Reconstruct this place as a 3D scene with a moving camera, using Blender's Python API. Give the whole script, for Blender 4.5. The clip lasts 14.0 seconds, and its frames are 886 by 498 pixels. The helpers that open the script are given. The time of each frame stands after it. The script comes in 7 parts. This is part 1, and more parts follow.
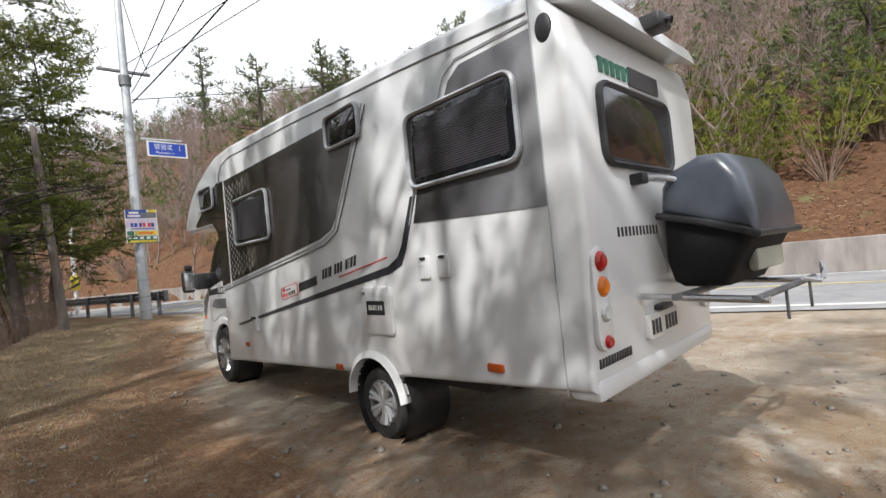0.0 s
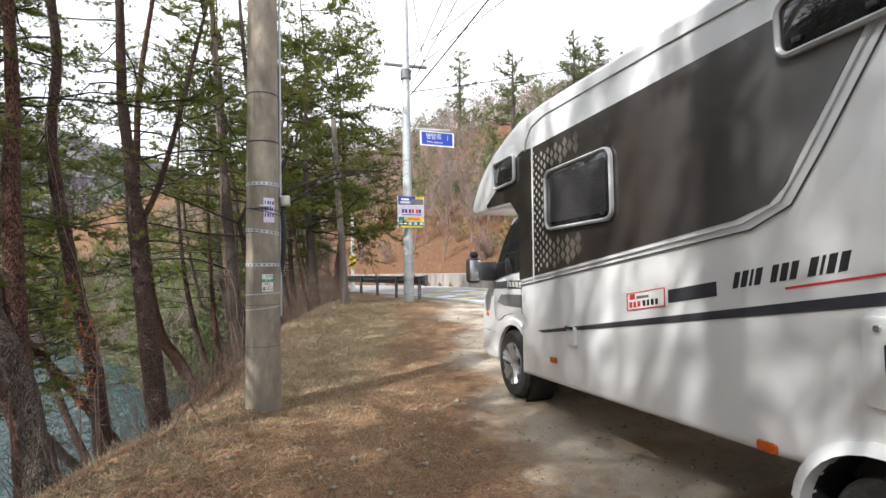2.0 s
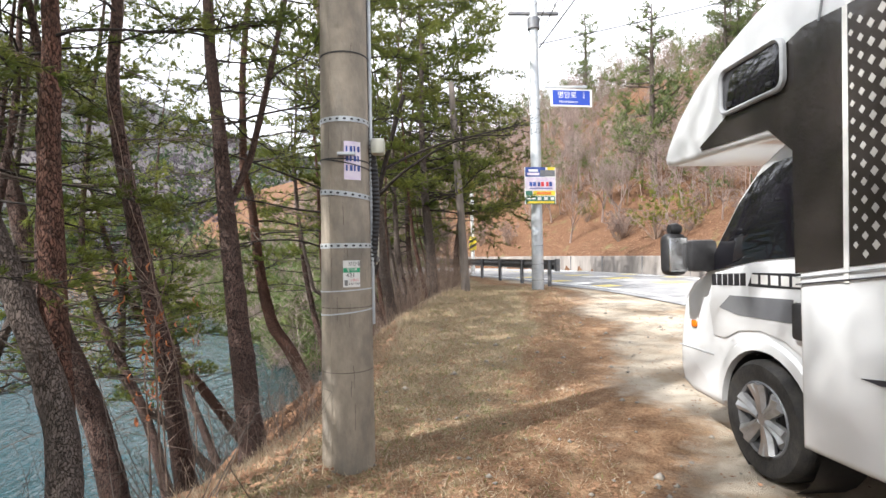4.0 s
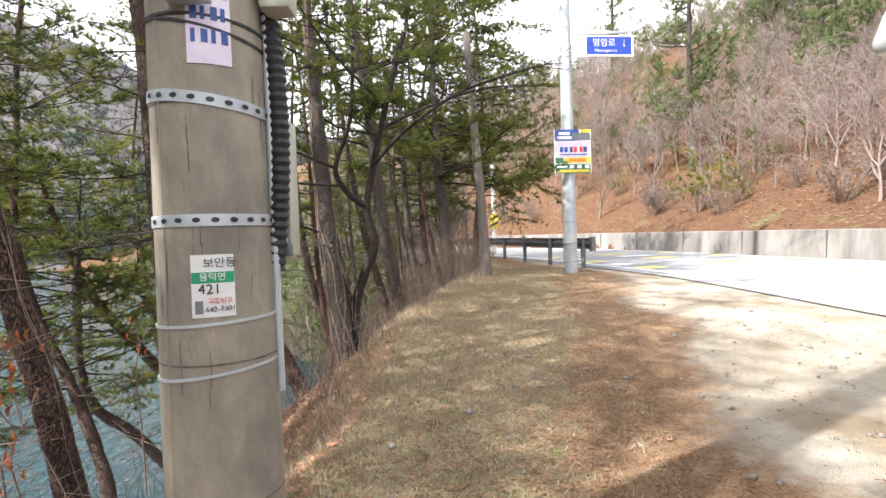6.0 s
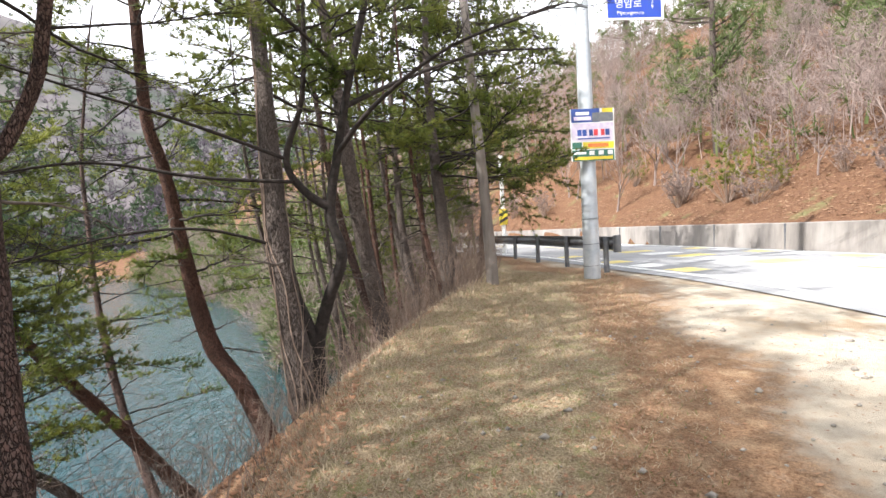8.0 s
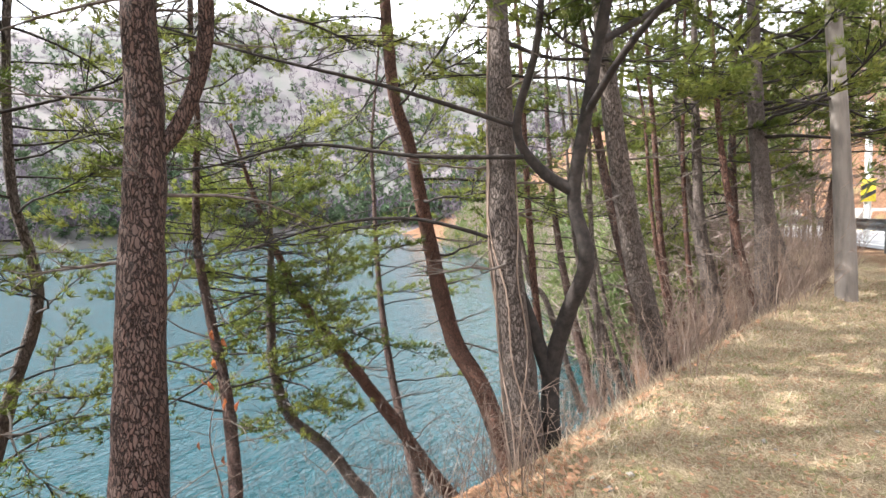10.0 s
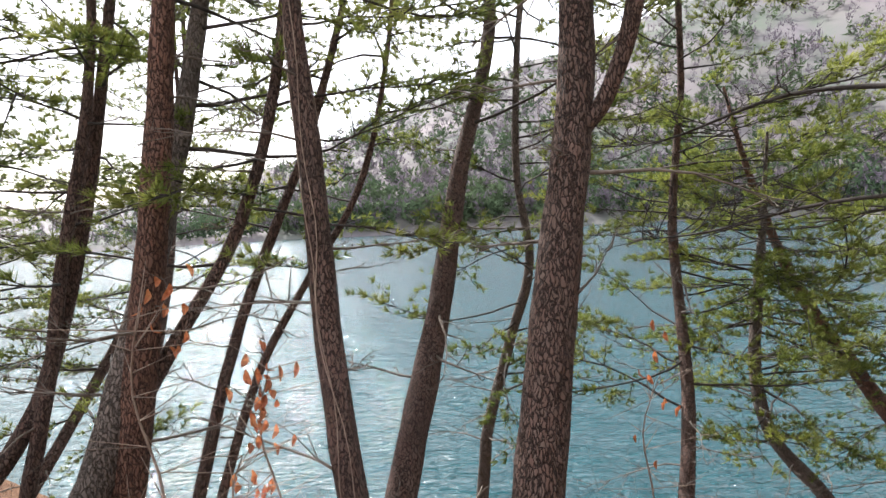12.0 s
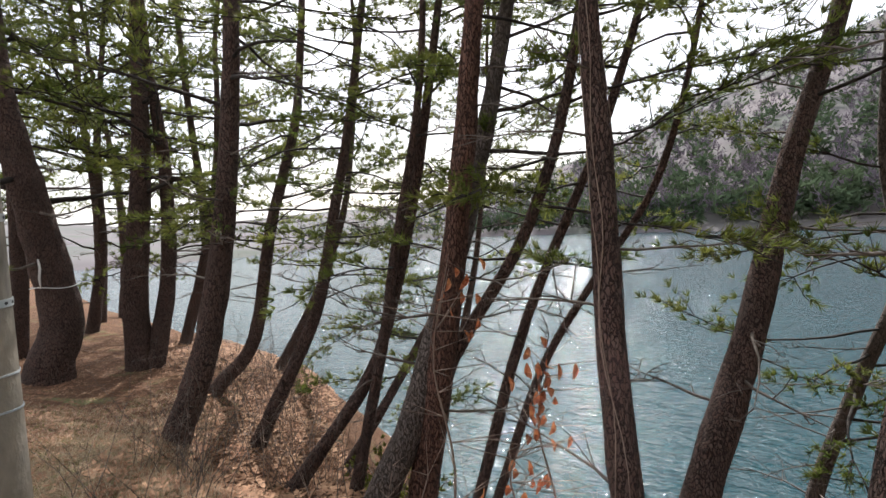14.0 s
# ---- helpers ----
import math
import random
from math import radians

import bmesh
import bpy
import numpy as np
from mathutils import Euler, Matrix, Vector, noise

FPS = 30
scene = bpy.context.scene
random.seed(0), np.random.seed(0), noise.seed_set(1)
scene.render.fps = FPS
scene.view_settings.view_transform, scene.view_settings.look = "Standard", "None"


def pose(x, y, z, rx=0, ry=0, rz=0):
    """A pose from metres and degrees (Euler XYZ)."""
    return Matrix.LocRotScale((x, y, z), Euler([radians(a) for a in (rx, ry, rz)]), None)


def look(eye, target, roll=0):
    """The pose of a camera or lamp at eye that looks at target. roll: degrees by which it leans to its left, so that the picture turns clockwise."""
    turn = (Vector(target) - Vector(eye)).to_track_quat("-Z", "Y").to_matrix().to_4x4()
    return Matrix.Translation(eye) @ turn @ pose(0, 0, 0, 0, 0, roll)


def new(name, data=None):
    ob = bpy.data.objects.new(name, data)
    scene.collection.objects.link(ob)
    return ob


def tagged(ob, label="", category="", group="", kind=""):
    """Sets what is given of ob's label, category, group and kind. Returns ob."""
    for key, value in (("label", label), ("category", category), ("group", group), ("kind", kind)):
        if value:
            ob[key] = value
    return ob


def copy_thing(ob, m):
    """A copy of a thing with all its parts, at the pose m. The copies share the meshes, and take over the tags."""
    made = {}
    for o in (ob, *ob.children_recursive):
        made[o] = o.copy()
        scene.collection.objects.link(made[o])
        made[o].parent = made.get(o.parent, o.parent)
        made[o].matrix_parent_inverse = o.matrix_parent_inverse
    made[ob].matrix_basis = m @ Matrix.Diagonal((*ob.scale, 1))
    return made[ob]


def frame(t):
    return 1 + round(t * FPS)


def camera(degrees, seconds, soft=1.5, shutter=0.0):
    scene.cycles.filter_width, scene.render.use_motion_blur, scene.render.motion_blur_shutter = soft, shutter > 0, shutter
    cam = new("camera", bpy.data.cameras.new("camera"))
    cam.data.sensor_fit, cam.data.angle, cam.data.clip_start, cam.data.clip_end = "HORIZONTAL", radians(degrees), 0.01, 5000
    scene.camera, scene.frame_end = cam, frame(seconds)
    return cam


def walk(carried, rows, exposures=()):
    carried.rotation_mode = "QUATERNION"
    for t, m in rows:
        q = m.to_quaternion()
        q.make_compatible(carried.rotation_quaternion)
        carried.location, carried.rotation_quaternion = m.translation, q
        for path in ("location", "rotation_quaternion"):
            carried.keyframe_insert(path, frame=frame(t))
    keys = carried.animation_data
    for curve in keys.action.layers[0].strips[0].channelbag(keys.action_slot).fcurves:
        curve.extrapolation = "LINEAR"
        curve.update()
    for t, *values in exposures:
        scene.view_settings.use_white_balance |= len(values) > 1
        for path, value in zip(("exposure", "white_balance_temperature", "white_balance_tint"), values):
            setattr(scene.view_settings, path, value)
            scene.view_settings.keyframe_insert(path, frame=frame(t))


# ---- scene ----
cam = camera(82.9, 14.0)
PATH = [
    (0, (-2.009, -1.23, 1.285), (-0.682, 0.266, 1.321), -5.9),
    (0.5, (-2.099, -0.807, 1.299), (-1.038, 0.886, 1.39), -3.3),
    (1, (-2.112, -0.387, 1.3), (-1.251, 1.414, 1.405), -1.8),
    (1.5, (-2.063, 0.105, 1.313), (-1.396, 1.988, 1.419), -1.3),
    (2, (-2.038, 0.592, 1.324), (-1.493, 2.514, 1.41), -1.0),
    (2.5, (-2.01, 1.135, 1.303), (-1.591, 3.09, 1.363), -0.3),
    (3, (-2.031, 1.648, 1.317), (-1.692, 3.618, 1.36), -0.8),
    (3.5, (-1.946, 2.159, 1.329), (-1.709, 4.144, 1.377), -2.0),
    (4, (-1.906, 2.58, 1.344), (-1.824, 4.578, 1.367), -0.9),
    (4.2, (-1.869, 2.758, 1.336), (-1.868, 4.758, 1.338), 0.5),
    (6.3, (-1.703, 4.666, 1.36), (-1.685, 6.665, 1.297), -2.5),
    (6.5, (-1.672, 4.851, 1.384), (-1.586, 6.848, 1.315), -2.6),
    (7, (-1.53, 5.245, 1.365), (-1.42, 7.24, 1.292), -3.3),
    (7.2, (-1.503, 5.425, 1.376), (-1.415, 7.422, 1.307), -3.4),
    (9.3, (-1.405, 7.271, 1.65), (-2.006, 9.175, 1.524), -2.2),
    (9.5, (-1.435, 7.455, 1.65), (-2.18, 9.307, 1.528), -2.3),
    (10, (-1.425, 7.812, 1.673), (-2.552, 9.458, 1.526), -2.0),
    (10.5, (-1.448, 8.062, 1.683), (-2.933, 9.395, 1.547), -1.6),
    (11, (-1.545, 8.188, 1.64), (-3.32, 9.1, 1.507), -1.0),
    (11.5, (-1.613, 8.357, 1.645), (-3.555, 8.813, 1.501), -1.7),
    (12, (-1.649, 8.478, 1.659), (-3.643, 8.507, 1.503), -2.5),
    (12.5, (-1.68, 8.478, 1.669), (-3.654, 8.203, 1.507), -2.7),
    (13, (-1.738, 8.472, 1.68), (-3.627, 7.833, 1.529), -3.1),
    (13.5, (-1.773, 8.494, 1.686), (-3.513, 7.518, 1.554), -3.0),
    (14, (-1.755, 8.51, 1.682), (-3.447, 7.451, 1.552), -2.4),
]
walk(cam, [(t, look(eye, target, roll)) for t, eye, target, roll in PATH],
     exposures=[(0, 0.1), (1.0, 0.3), (2.5, 0.8), (4.2, 1.04), (6.5, 1.25), (7.2, 1.15), (9.5, 1.55), (10.5, 2.0), (11, 1.95), (12.5, 1.22), (14, 0.7)])

# ---- world and sun ----
SUN_AZ = math.atan2(-1.25, -2.05)      # the sun stands over the lake, behind the first view
SUN_EL = radians(46)
world = bpy.data.worlds.new("sky")
scene.world = world
world.use_nodes = True
wn, wl = world.node_tree.nodes, world.node_tree.links
wn.clear()
w_out = wn.new("ShaderNodeOutputWorld")
w_bg = wn.new("ShaderNodeBackground")
w_sky = wn.new("ShaderNodeTexSky")
w_sky.sky_type = "NISHITA"
w_sky.sun_disc = False
w_sky.sun_elevation = SUN_EL
w_sky.sun_rotation = math.pi / 2 - SUN_AZ
w_sky.dust_density = 2.5
w_co = wn.new("ShaderNodeTexCoord")
w_no = wn.new("ShaderNodeTexNoise")
w_no.inputs["Scale"].default_value = 1.6
w_no.inputs["Detail"].default_value = 6
w_no.inputs["Roughness"].default_value = 0.6
w_rm = wn.new("ShaderNodeMapRange")
w_rm.inputs["From Min"].default_value = 0.36
w_rm.inputs["From Max"].default_value = 0.62
w_rm.inputs["To Min"].default_value = 0.2
w_rm.inputs["To Max"].default_value = 0.9
w_mx = wn.new("ShaderNodeMix")
w_mx.data_type = "RGBA"
wl.new(w_co.outputs["Generated"], w_no.inputs["Vector"])
wl.new(w_no.outputs["Fac"], w_rm.inputs["Value"])
wl.new(w_rm.outputs["Result"], w_mx.inputs[0])
wl.new(w_sky.outputs["Color"], w_mx.inputs[6])
w_mx.inputs[7].default_value = (15.0, 15.2, 15.7, 1)
wl.new(w_mx.outputs[2], w_bg.inputs["Color"])
w_bg.inputs["Strength"].default_value = 0.1
wl.new(w_bg.outputs["Background"], w_out.inputs["Surface"])

sun = new("sun", bpy.data.lights.new("sun", "SUN"))
sun.data.energy = 4.4
sun.data.angle = radians(0.8)
sun.data.color = (1.0, 0.975, 0.945)
sun_dir = Vector((math.cos(SUN_AZ) * math.cos(SUN_EL), math.sin(SUN_AZ) * math.cos(SUN_EL), math.sin(SUN_EL)))
sun.matrix_basis = look(sun_dir * 60, (0, 0, 0))


# ---- materials ----
def material(name, base, rough=0.7, metal=0.0, second=None, scale=8.0, bump=0.0, bump_scale=60.0, third=None, scale3=1.2,
             stretch=(1, 1, 1), coat=0.0, amount=1.0, spec=0.5, rand=0.0, thin=0.0):
    """Principled with two scales of noise colour and a fine bump."""
    m = bpy.data.materials.new(name)
    m.use_nodes = True
    n, l = m.node_tree.nodes, m.node_tree.links
    p = n["Principled BSDF"]
    p.inputs["Base Color"].default_value = (*base, 1)
    p.inputs["Roughness"].default_value = rough
    p.inputs["Metallic"].default_value = metal
    p.inputs["Coat Weight"].default_value = coat
    p.inputs["Specular IOR Level"].default_value = spec
    co = n.new("ShaderNodeTexCoord")
    mp = n.new("ShaderNodeMapping")
    mp.inputs["Scale"].default_value = stretch
    l.new(co.outputs["Object"], mp.inputs["Vector"])
    colour = None

    def layer(colour, other, scale, lo, hi):
        no = n.new("ShaderNodeTexNoise")
        no.inputs["Scale"].default_value = scale
        no.inputs["Detail"].default_value = 7
        no.inputs["Roughness"].default_value = 0.62
        l.new(mp.outputs["Vector"], no.inputs["Vector"])
        r = n.new("ShaderNodeMapRange")
        r.inputs["From Min"].default_value, r.inputs["From Max"].default_value = lo, hi
        r.inputs["To Max"].default_value = amount
        l.new(no.outputs["Fac"], r.inputs["Value"])
        mx = n.new("ShaderNodeMix")
        mx.data_type = "RGBA"
        l.new(r.outputs["Result"], mx.inputs[0])
        if colour is None:
            mx.inputs[6].default_value = (*base, 1)
        else:
            l.new(colour, mx.inputs[6])
        mx.inputs[7].default_value = (*other, 1)
        return mx.outputs[2]

    if second:
        colour = layer(colour, second, scale, 0.38, 0.66)
    if third:
        colour = layer(colour, third, scale3, 0.45, 0.7)
    if rand:
        oi = n.new("ShaderNodeObjectInfo")
        ge = n.new("ShaderNodeNewGeometry")
        ad = n.new("ShaderNodeMath")
        ad.operation = "ADD"
        l.new(oi.outputs["Random"], ad.inputs[0])
        l.new(ge.outputs["Random Per Island"], ad.inputs[1])
        r = n.new("ShaderNodeMapRange")
        r.inputs["From Max"].default_value = 2
        r.inputs["To Min"].default_value, r.inputs["To Max"].default_value = 1 - rand, 1 + rand
        l.new(ad.outputs[0], r.inputs["Value"])
        hs = n.new("ShaderNodeHueSaturation")
        l.new(r.outputs["Result"], hs.inputs["Value"])
        if colour is None:
            hs.inputs["Color"].default_value = (*base, 1)
        else:
            l.new(colour, hs.inputs["Color"])
        colour = hs.outputs["Color"]
    if colour is not None:
        l.new(colour, p.inputs["Base Color"])
    if bump:
        no = n.new("ShaderNodeTexNoise")
        no.inputs["Scale"].default_value = bump_scale
        no.inputs["Detail"].default_value = 5
        l.new(mp.outputs["Vector"], no.inputs["Vector"])
        b = n.new("ShaderNodeBump")
        b.inputs["Strength"].default_value = bump
        b.inputs["Distance"].default_value = 0.02
        l.new(no.outputs["Fac"], b.inputs["Height"])
        l.new(b.outputs["Normal"], p.inputs["Normal"])
    if thin:
        # thin leaves and needles let light through
        tr = n.new("ShaderNodeBsdfTranslucent")
        if colour is not None:
            l.new(colour, tr.inputs["Color"])
        else:
            tr.inputs["Color"].default_value = (*base, 1)
        ms = n.new("ShaderNodeMixShader")
        ms.inputs[0].default_value = thin
        l.new(p.outputs[0], ms.inputs[1])
        l.new(tr.outputs[0], ms.inputs[2])
        l.new(ms.outputs[0], n["Material Output"].inputs["Surface"])
    return m


def fade_material(name, rows):
    """A printed decal whose colour runs along the vehicle: rows of (y, colour)."""
    m = bpy.data.materials.new(name)
    m.use_nodes = True
    n, l = m.node_tree.nodes, m.node_tree.links
    p = n["Principled BSDF"]
    p.inputs["Roughness"].default_value = 0.22
    p.inputs["Coat Weight"].default_value = 0.5
    co, sx, mr, cr, no = n.new("ShaderNodeTexCoord"), n.new("ShaderNodeSeparateXYZ"), n.new("ShaderNodeMapRange"), n.new("ShaderNodeValToRGB"), n.new("ShaderNodeTexNoise")
    l.new(co.outputs["Object"], sx.inputs[0])
    mr.inputs["From Min"].default_value, mr.inputs["From Max"].default_value = rows[0][0], rows[-1][0]
    l.new(sx.outputs["Y"], mr.inputs["Value"])
    l.new(mr.outputs["Result"], cr.inputs[0])
    e = cr.color_ramp.elements
    while len(e) < len(rows):
        e.new(0.5)
    for k, (y, c) in enumerate(rows):
        e[k].position = (y - rows[0][0]) / (rows[-1][0] - rows[0][0])
        e[k].color = (*c, 1)
    no.inputs["Scale"].default_value = 3
    hs = n.new("ShaderNodeHueSaturation")
    mr2 = n.new("ShaderNodeMapRange")
    mr2.inputs["To Min"].default_value, mr2.inputs["To Max"].default_value = 0.8, 1.2
    l.new(co.outputs["Object"], no.inputs["Vector"])
    l.new(no.outputs["Fac"], mr2.inputs["Value"])
    l.new(mr2.outputs["Result"], hs.inputs["Value"])
    l.new(cr.outputs["Color"], hs.inputs["Color"])
    l.new(hs.outputs["Color"], p.inputs["Base Color"])
    return m


def bark_material(name, dark, light, warm):
    """Plated pine bark: voronoi plates stretched along the stem with dark cracks between."""
    m = bpy.data.materials.new(name)
    m.use_nodes = True
    n, l = m.node_tree.nodes, m.node_tree.links
    p = n["Principled BSDF"]
    p.inputs["Roughness"].default_value = 0.9
    p.inputs["Specular IOR Level"].default_value = 0.2
    co = n.new("ShaderNodeTexCoord")
    mp = n.new("ShaderNodeMapping")
    mp.inputs["Scale"].default_value = (54, 54, 13)
    wob = n.new("ShaderNodeTexNoise")
    wob.inputs["Scale"].default_value = 24
    wob.inputs["Detail"].default_value = 8
    add = n.new("ShaderNodeMixRGB")
    add.blend_type = "ADD"
    add.inputs[0].default_value = 0.05
    l.new(co.outputs["Object"], wob.inputs["Vector"])
    l.new(co.outputs["Object"], add.inputs[1])
    l.new(wob.outputs["Color"], add.inputs[2])
    l.new(add.outputs[0], mp.inputs["Vector"])
    vo = n.new("ShaderNodeTexVoronoi")
    vo.feature = "DISTANCE_TO_EDGE"
    vo.inputs["Scale"].default_value = 1.0
    l.new(mp.outputs["Vector"], vo.inputs["Vector"])
    vc = n.new("ShaderNodeTexVoronoi")
    vc.inputs["Scale"].default_value = 1.0
    l.new(mp.outputs["Vector"], vc.inputs["Vector"])
    cr = n.new("ShaderNodeMapRange")
    cr.inputs["From Min"].default_value, cr.inputs["From Max"].default_value = 0.0, 0.15
    l.new(vo.outputs["Distance"], cr.inputs["Value"])
    plate = n.new("ShaderNodeMix")
    plate.data_type = "RGBA"
    l.new(vc.outputs["Color"], plate.inputs[0])
    plate.inputs[6].default_value = (*light, 1)
    plate.inputs[7].default_value = (*warm, 1)
    big = n.new("ShaderNodeTexNoise")
    big.inputs["Scale"].default_value = 2.2
    big.inputs["Detail"].default_value = 6
    l.new(co.outputs["Object"], big.inputs["Vector"])
    br = n.new("ShaderNodeMapRange")
    br.inputs["From Min"].default_value, br.inputs["From Max"].default_value = 0.4, 0.7
    br.inputs["To Max"].default_value = 0.6
    l.new(big.outputs["Fac"], br.inputs["Value"])
    pl2 = n.new("ShaderNodeMix")
    pl2.data_type = "RGBA"
    l.new(br.outputs["Result"], pl2.inputs[0])
    l.new(plate.outputs[2], pl2.inputs[6])
    pl2.inputs[7].default_value = (*[c * 0.55 for c in light], 1)
    mx = n.new("ShaderNodeMix")
    mx.data_type = "RGBA"
    l.new(cr.outputs["Result"], mx.inputs[0])
    mx.inputs[6].default_value = (*dark, 1)
    l.new(pl2.outputs[2], mx.inputs[7])
    l.new(mx.outputs[2], p.inputs["Base Color"])
    b = n.new("ShaderNodeBump")
    b.inputs["Strength"].default_value = 0.9
    b.inputs["Distance"].default_value = 0.03
    l.new(cr.outputs["Result"], b.inputs["Height"])
    l.new(b.outputs["Normal"], p.inputs["Normal"])
    return m


M_RV = material("white_gelcoat", (0.72, 0.735, 0.75), 0.22, second=(0.67, 0.69, 0.71), scale=1.3, coat=0.4, third=(0.7, 0.69, 0.66), scale3=0.5, amount=0.5)
M_RVTRIM = material("grey_trim", (0.42, 0.44, 0.46), 0.35, second=(0.35, 0.36, 0.38), scale=20)
M_STRIPE = material("dark_stripe", (0.03, 0.032, 0.04), 0.3, second=(0.05, 0.05, 0.06), scale=5)
M_DECALGREY = material("graphite_decal", (0.13, 0.135, 0.15), 0.25, second=(0.2, 0.205, 0.215), scale=1.1, coat=0.5)
M_FADE = fade_material("brown_to_graphite_decal", ((1.7, (0.24, 0.245, 0.25)), (2.5, (0.075, 0.07, 0.07)), (3.3, (0.04, 0.033, 0.03)), (5.6, (0.03, 0.026, 0.024))))
M_FADEREAR = fade_material("graphite_decal_fade", ((0.24, (0.27, 0.275, 0.29)), (0.7, (0.13, 0.13, 0.14)), (1.3, (0.04, 0.036, 0.035))))
M_DIAMOND = fade_material("silver_diamond", ((3.9, (0.075, 0.063, 0.055)), (4.3, (0.2, 0.18, 0.16)), (4.72, (0.52, 0.51, 0.49))))
M_RUBBER = material("tyre_rubber", (0.018, 0.018, 0.019), 0.8, second=(0.04, 0.037, 0.033), scale=18, bump=0.3, bump_scale=90)
M_BLACK = material("black_plastic", (0.018, 0.018, 0.02), 0.45, second=(0.03, 0.03, 0.032), scale=30, bump=0.1, bump_scale=200)
M_MATTE = material("matte_black_plastic", (0.009, 0.009, 0.01), 0.75, second=(0.014, 0.014, 0.015), scale=20, bump=0.1, bump_scale=200, spec=0.25)
M_SATIN = material("satin_grey_lid", (0.055, 0.066, 0.085), 0.32, second=(0.075, 0.088, 0.11), scale=4, coat=0.3)
M_RIM = material("silver_rim", (0.55, 0.56, 0.58), 0.3, metal=0.7, second=(0.4, 0.4, 0.4), scale=12)
M_CHROME = material("bright_metal", (0.65, 0.66, 0.68), 0.25, metal=0.9, second=(0.5, 0.5, 0.5), scale=25)
M_RED = material("red_lens", (0.45, 0.015, 0.012), 0.2, second=(0.35, 0.01, 0.01), scale=30, coat=0.5)
M_AMBER = material("amber_lens", (0.75, 0.2, 0.01), 0.2, second=(0.6, 0.14, 0.01), scale=30, coat=0.5)
M_AMBERDARK = material("dark_amber_lens", (0.5, 0.09, 0.01), 0.2, second=(0.38, 0.06, 0.01), scale=30, coat=0.5)
M_CLEAR = material("clear_lens", (0.6, 0.63, 0.63), 0.15, second=(0.5, 0.52, 0.52), scale=30, coat=0.5)
M_WHITE = material("white_plate", (0.78, 0.78, 0.76), 0.45, second=(0.7, 0.7, 0.68), scale=14)
M_INK = material("black_ink", (0.02, 0.02, 0.024), 0.5)
M_REDINK = material("red_ink", (0.6, 0.04, 0.05), 0.5)
M_BLUE = material("sign_blue", (0.01, 0.05, 0.42), 0.4, second=(0.012, 0.06, 0.36), scale=10)
M_YELLOW = material("sign_yellow", (0.75, 0.6, 0.04), 0.5, second=(0.65, 0.5, 0.03), scale=10)
M_GREEN = material("sign_green", (0.02, 0.32, 0.15), 0.5, second=(0.02, 0.27, 0.13), scale=10)
M_DGREEN = material("sign_dark_green", (0.03, 0.13, 0.09), 0.5)
M_NAVY = material("sign_navy", (0.02, 0.05, 0.24), 0.45, second=(0.03, 0.08, 0.3), scale=5)
M_PINK = material("sign_lilac", (0.6, 0.5, 0.66), 0.5, second=(0.75, 0.7, 0.75), scale=8)
M_POLE = material("aged_concrete", (0.34, 0.292, 0.232), 0.85, second=(0.21, 0.185, 0.152), scale=11, third=(0.14, 0.13, 0.115), scale3=4.0, bump=0.35, bump_scale=45, stretch=(1, 1, 0.55), amount=0.75)
M_CRACK = material("concrete_crack", (0.1, 0.085, 0.07), 0.95, second=(0.2, 0.17, 0.14), scale=30)
M_GALV = material("galvanised_steel", (0.47, 0.5, 0.53), 0.5, metal=0.3, second=(0.38, 0.42, 0.46), scale=9, third=(0.6, 0.62, 0.62), scale3=2.2, bump=0.08)
M_STEELDARK = material("weathered_steel", (0.14, 0.15, 0.17), 0.55, metal=0.4, second=(0.22, 0.22, 0.22), scale=7)
M_BOXGREY = material("cream_enclosure", (0.5, 0.5, 0.42), 0.5, second=(0.4, 0.41, 0.35), scale=5, third=(0.3, 0.3, 0.27), scale3=2)
M_CABLE = material("black_cable", (0.02, 0.02, 0.022), 0.6)
M_BARK = bark_material("pine_bark", (0.035, 0.024, 0.021), (0.14, 0.098, 0.083), (0.14, 0.08, 0.065))
M_BARKRED = bark_material("red_pine_bark", (0.045, 0.027, 0.021), (0.17, 0.097, 0.074), (0.165, 0.08, 0.058))
M_BARKGREY = bark_material("grey_bark", (0.06, 0.048, 0.041), (0.18, 0.147, 0.13), (0.155, 0.12, 0.103))
M_SNAG = material("smooth_grey_wood", (0.18, 0.152, 0.13), 0.85, second=(0.12, 0.1, 0.087), scale=5, third=(0.24, 0.21, 0.185), scale3=1.5, stretch=(3, 3, 0.6), bump=0.3, bump_scale=40)
M_BRANCH = material("dead_branch", (0.09, 0.07, 0.057), 0.9, second=(0.16, 0.13, 0.11), scale=14)
M_DARKBRANCH = material("dark_branch", (0.016, 0.012, 0.01), 0.95, second=(0.042, 0.032, 0.027), scale=14, bump=0.4, bump_scale=40)
M_TWIG = material("pale_twig", (0.27, 0.2, 0.155), 0.9, second=(0.17, 0.115, 0.09), scale=10, rand=0.3)
M_NEEDLE = material("pine_needles", (0.085, 0.118, 0.025), 0.5, second=(0.23, 0.24, 0.055), scale=1.4, rand=0.4, thin=0.5, spec=0.25)
M_NEEDLEFAR = material("far_pine_needles", (0.085, 0.125, 0.04), 0.7, second=(0.16, 0.185, 0.06), scale=0.4, rand=0.3, thin=0.3)
M_OAK = material("dry_oak_leaves", (0.36, 0.1, 0.04), 0.7, second=(0.46, 0.19, 0.08), scale=14, rand=0.3, thin=0.4)
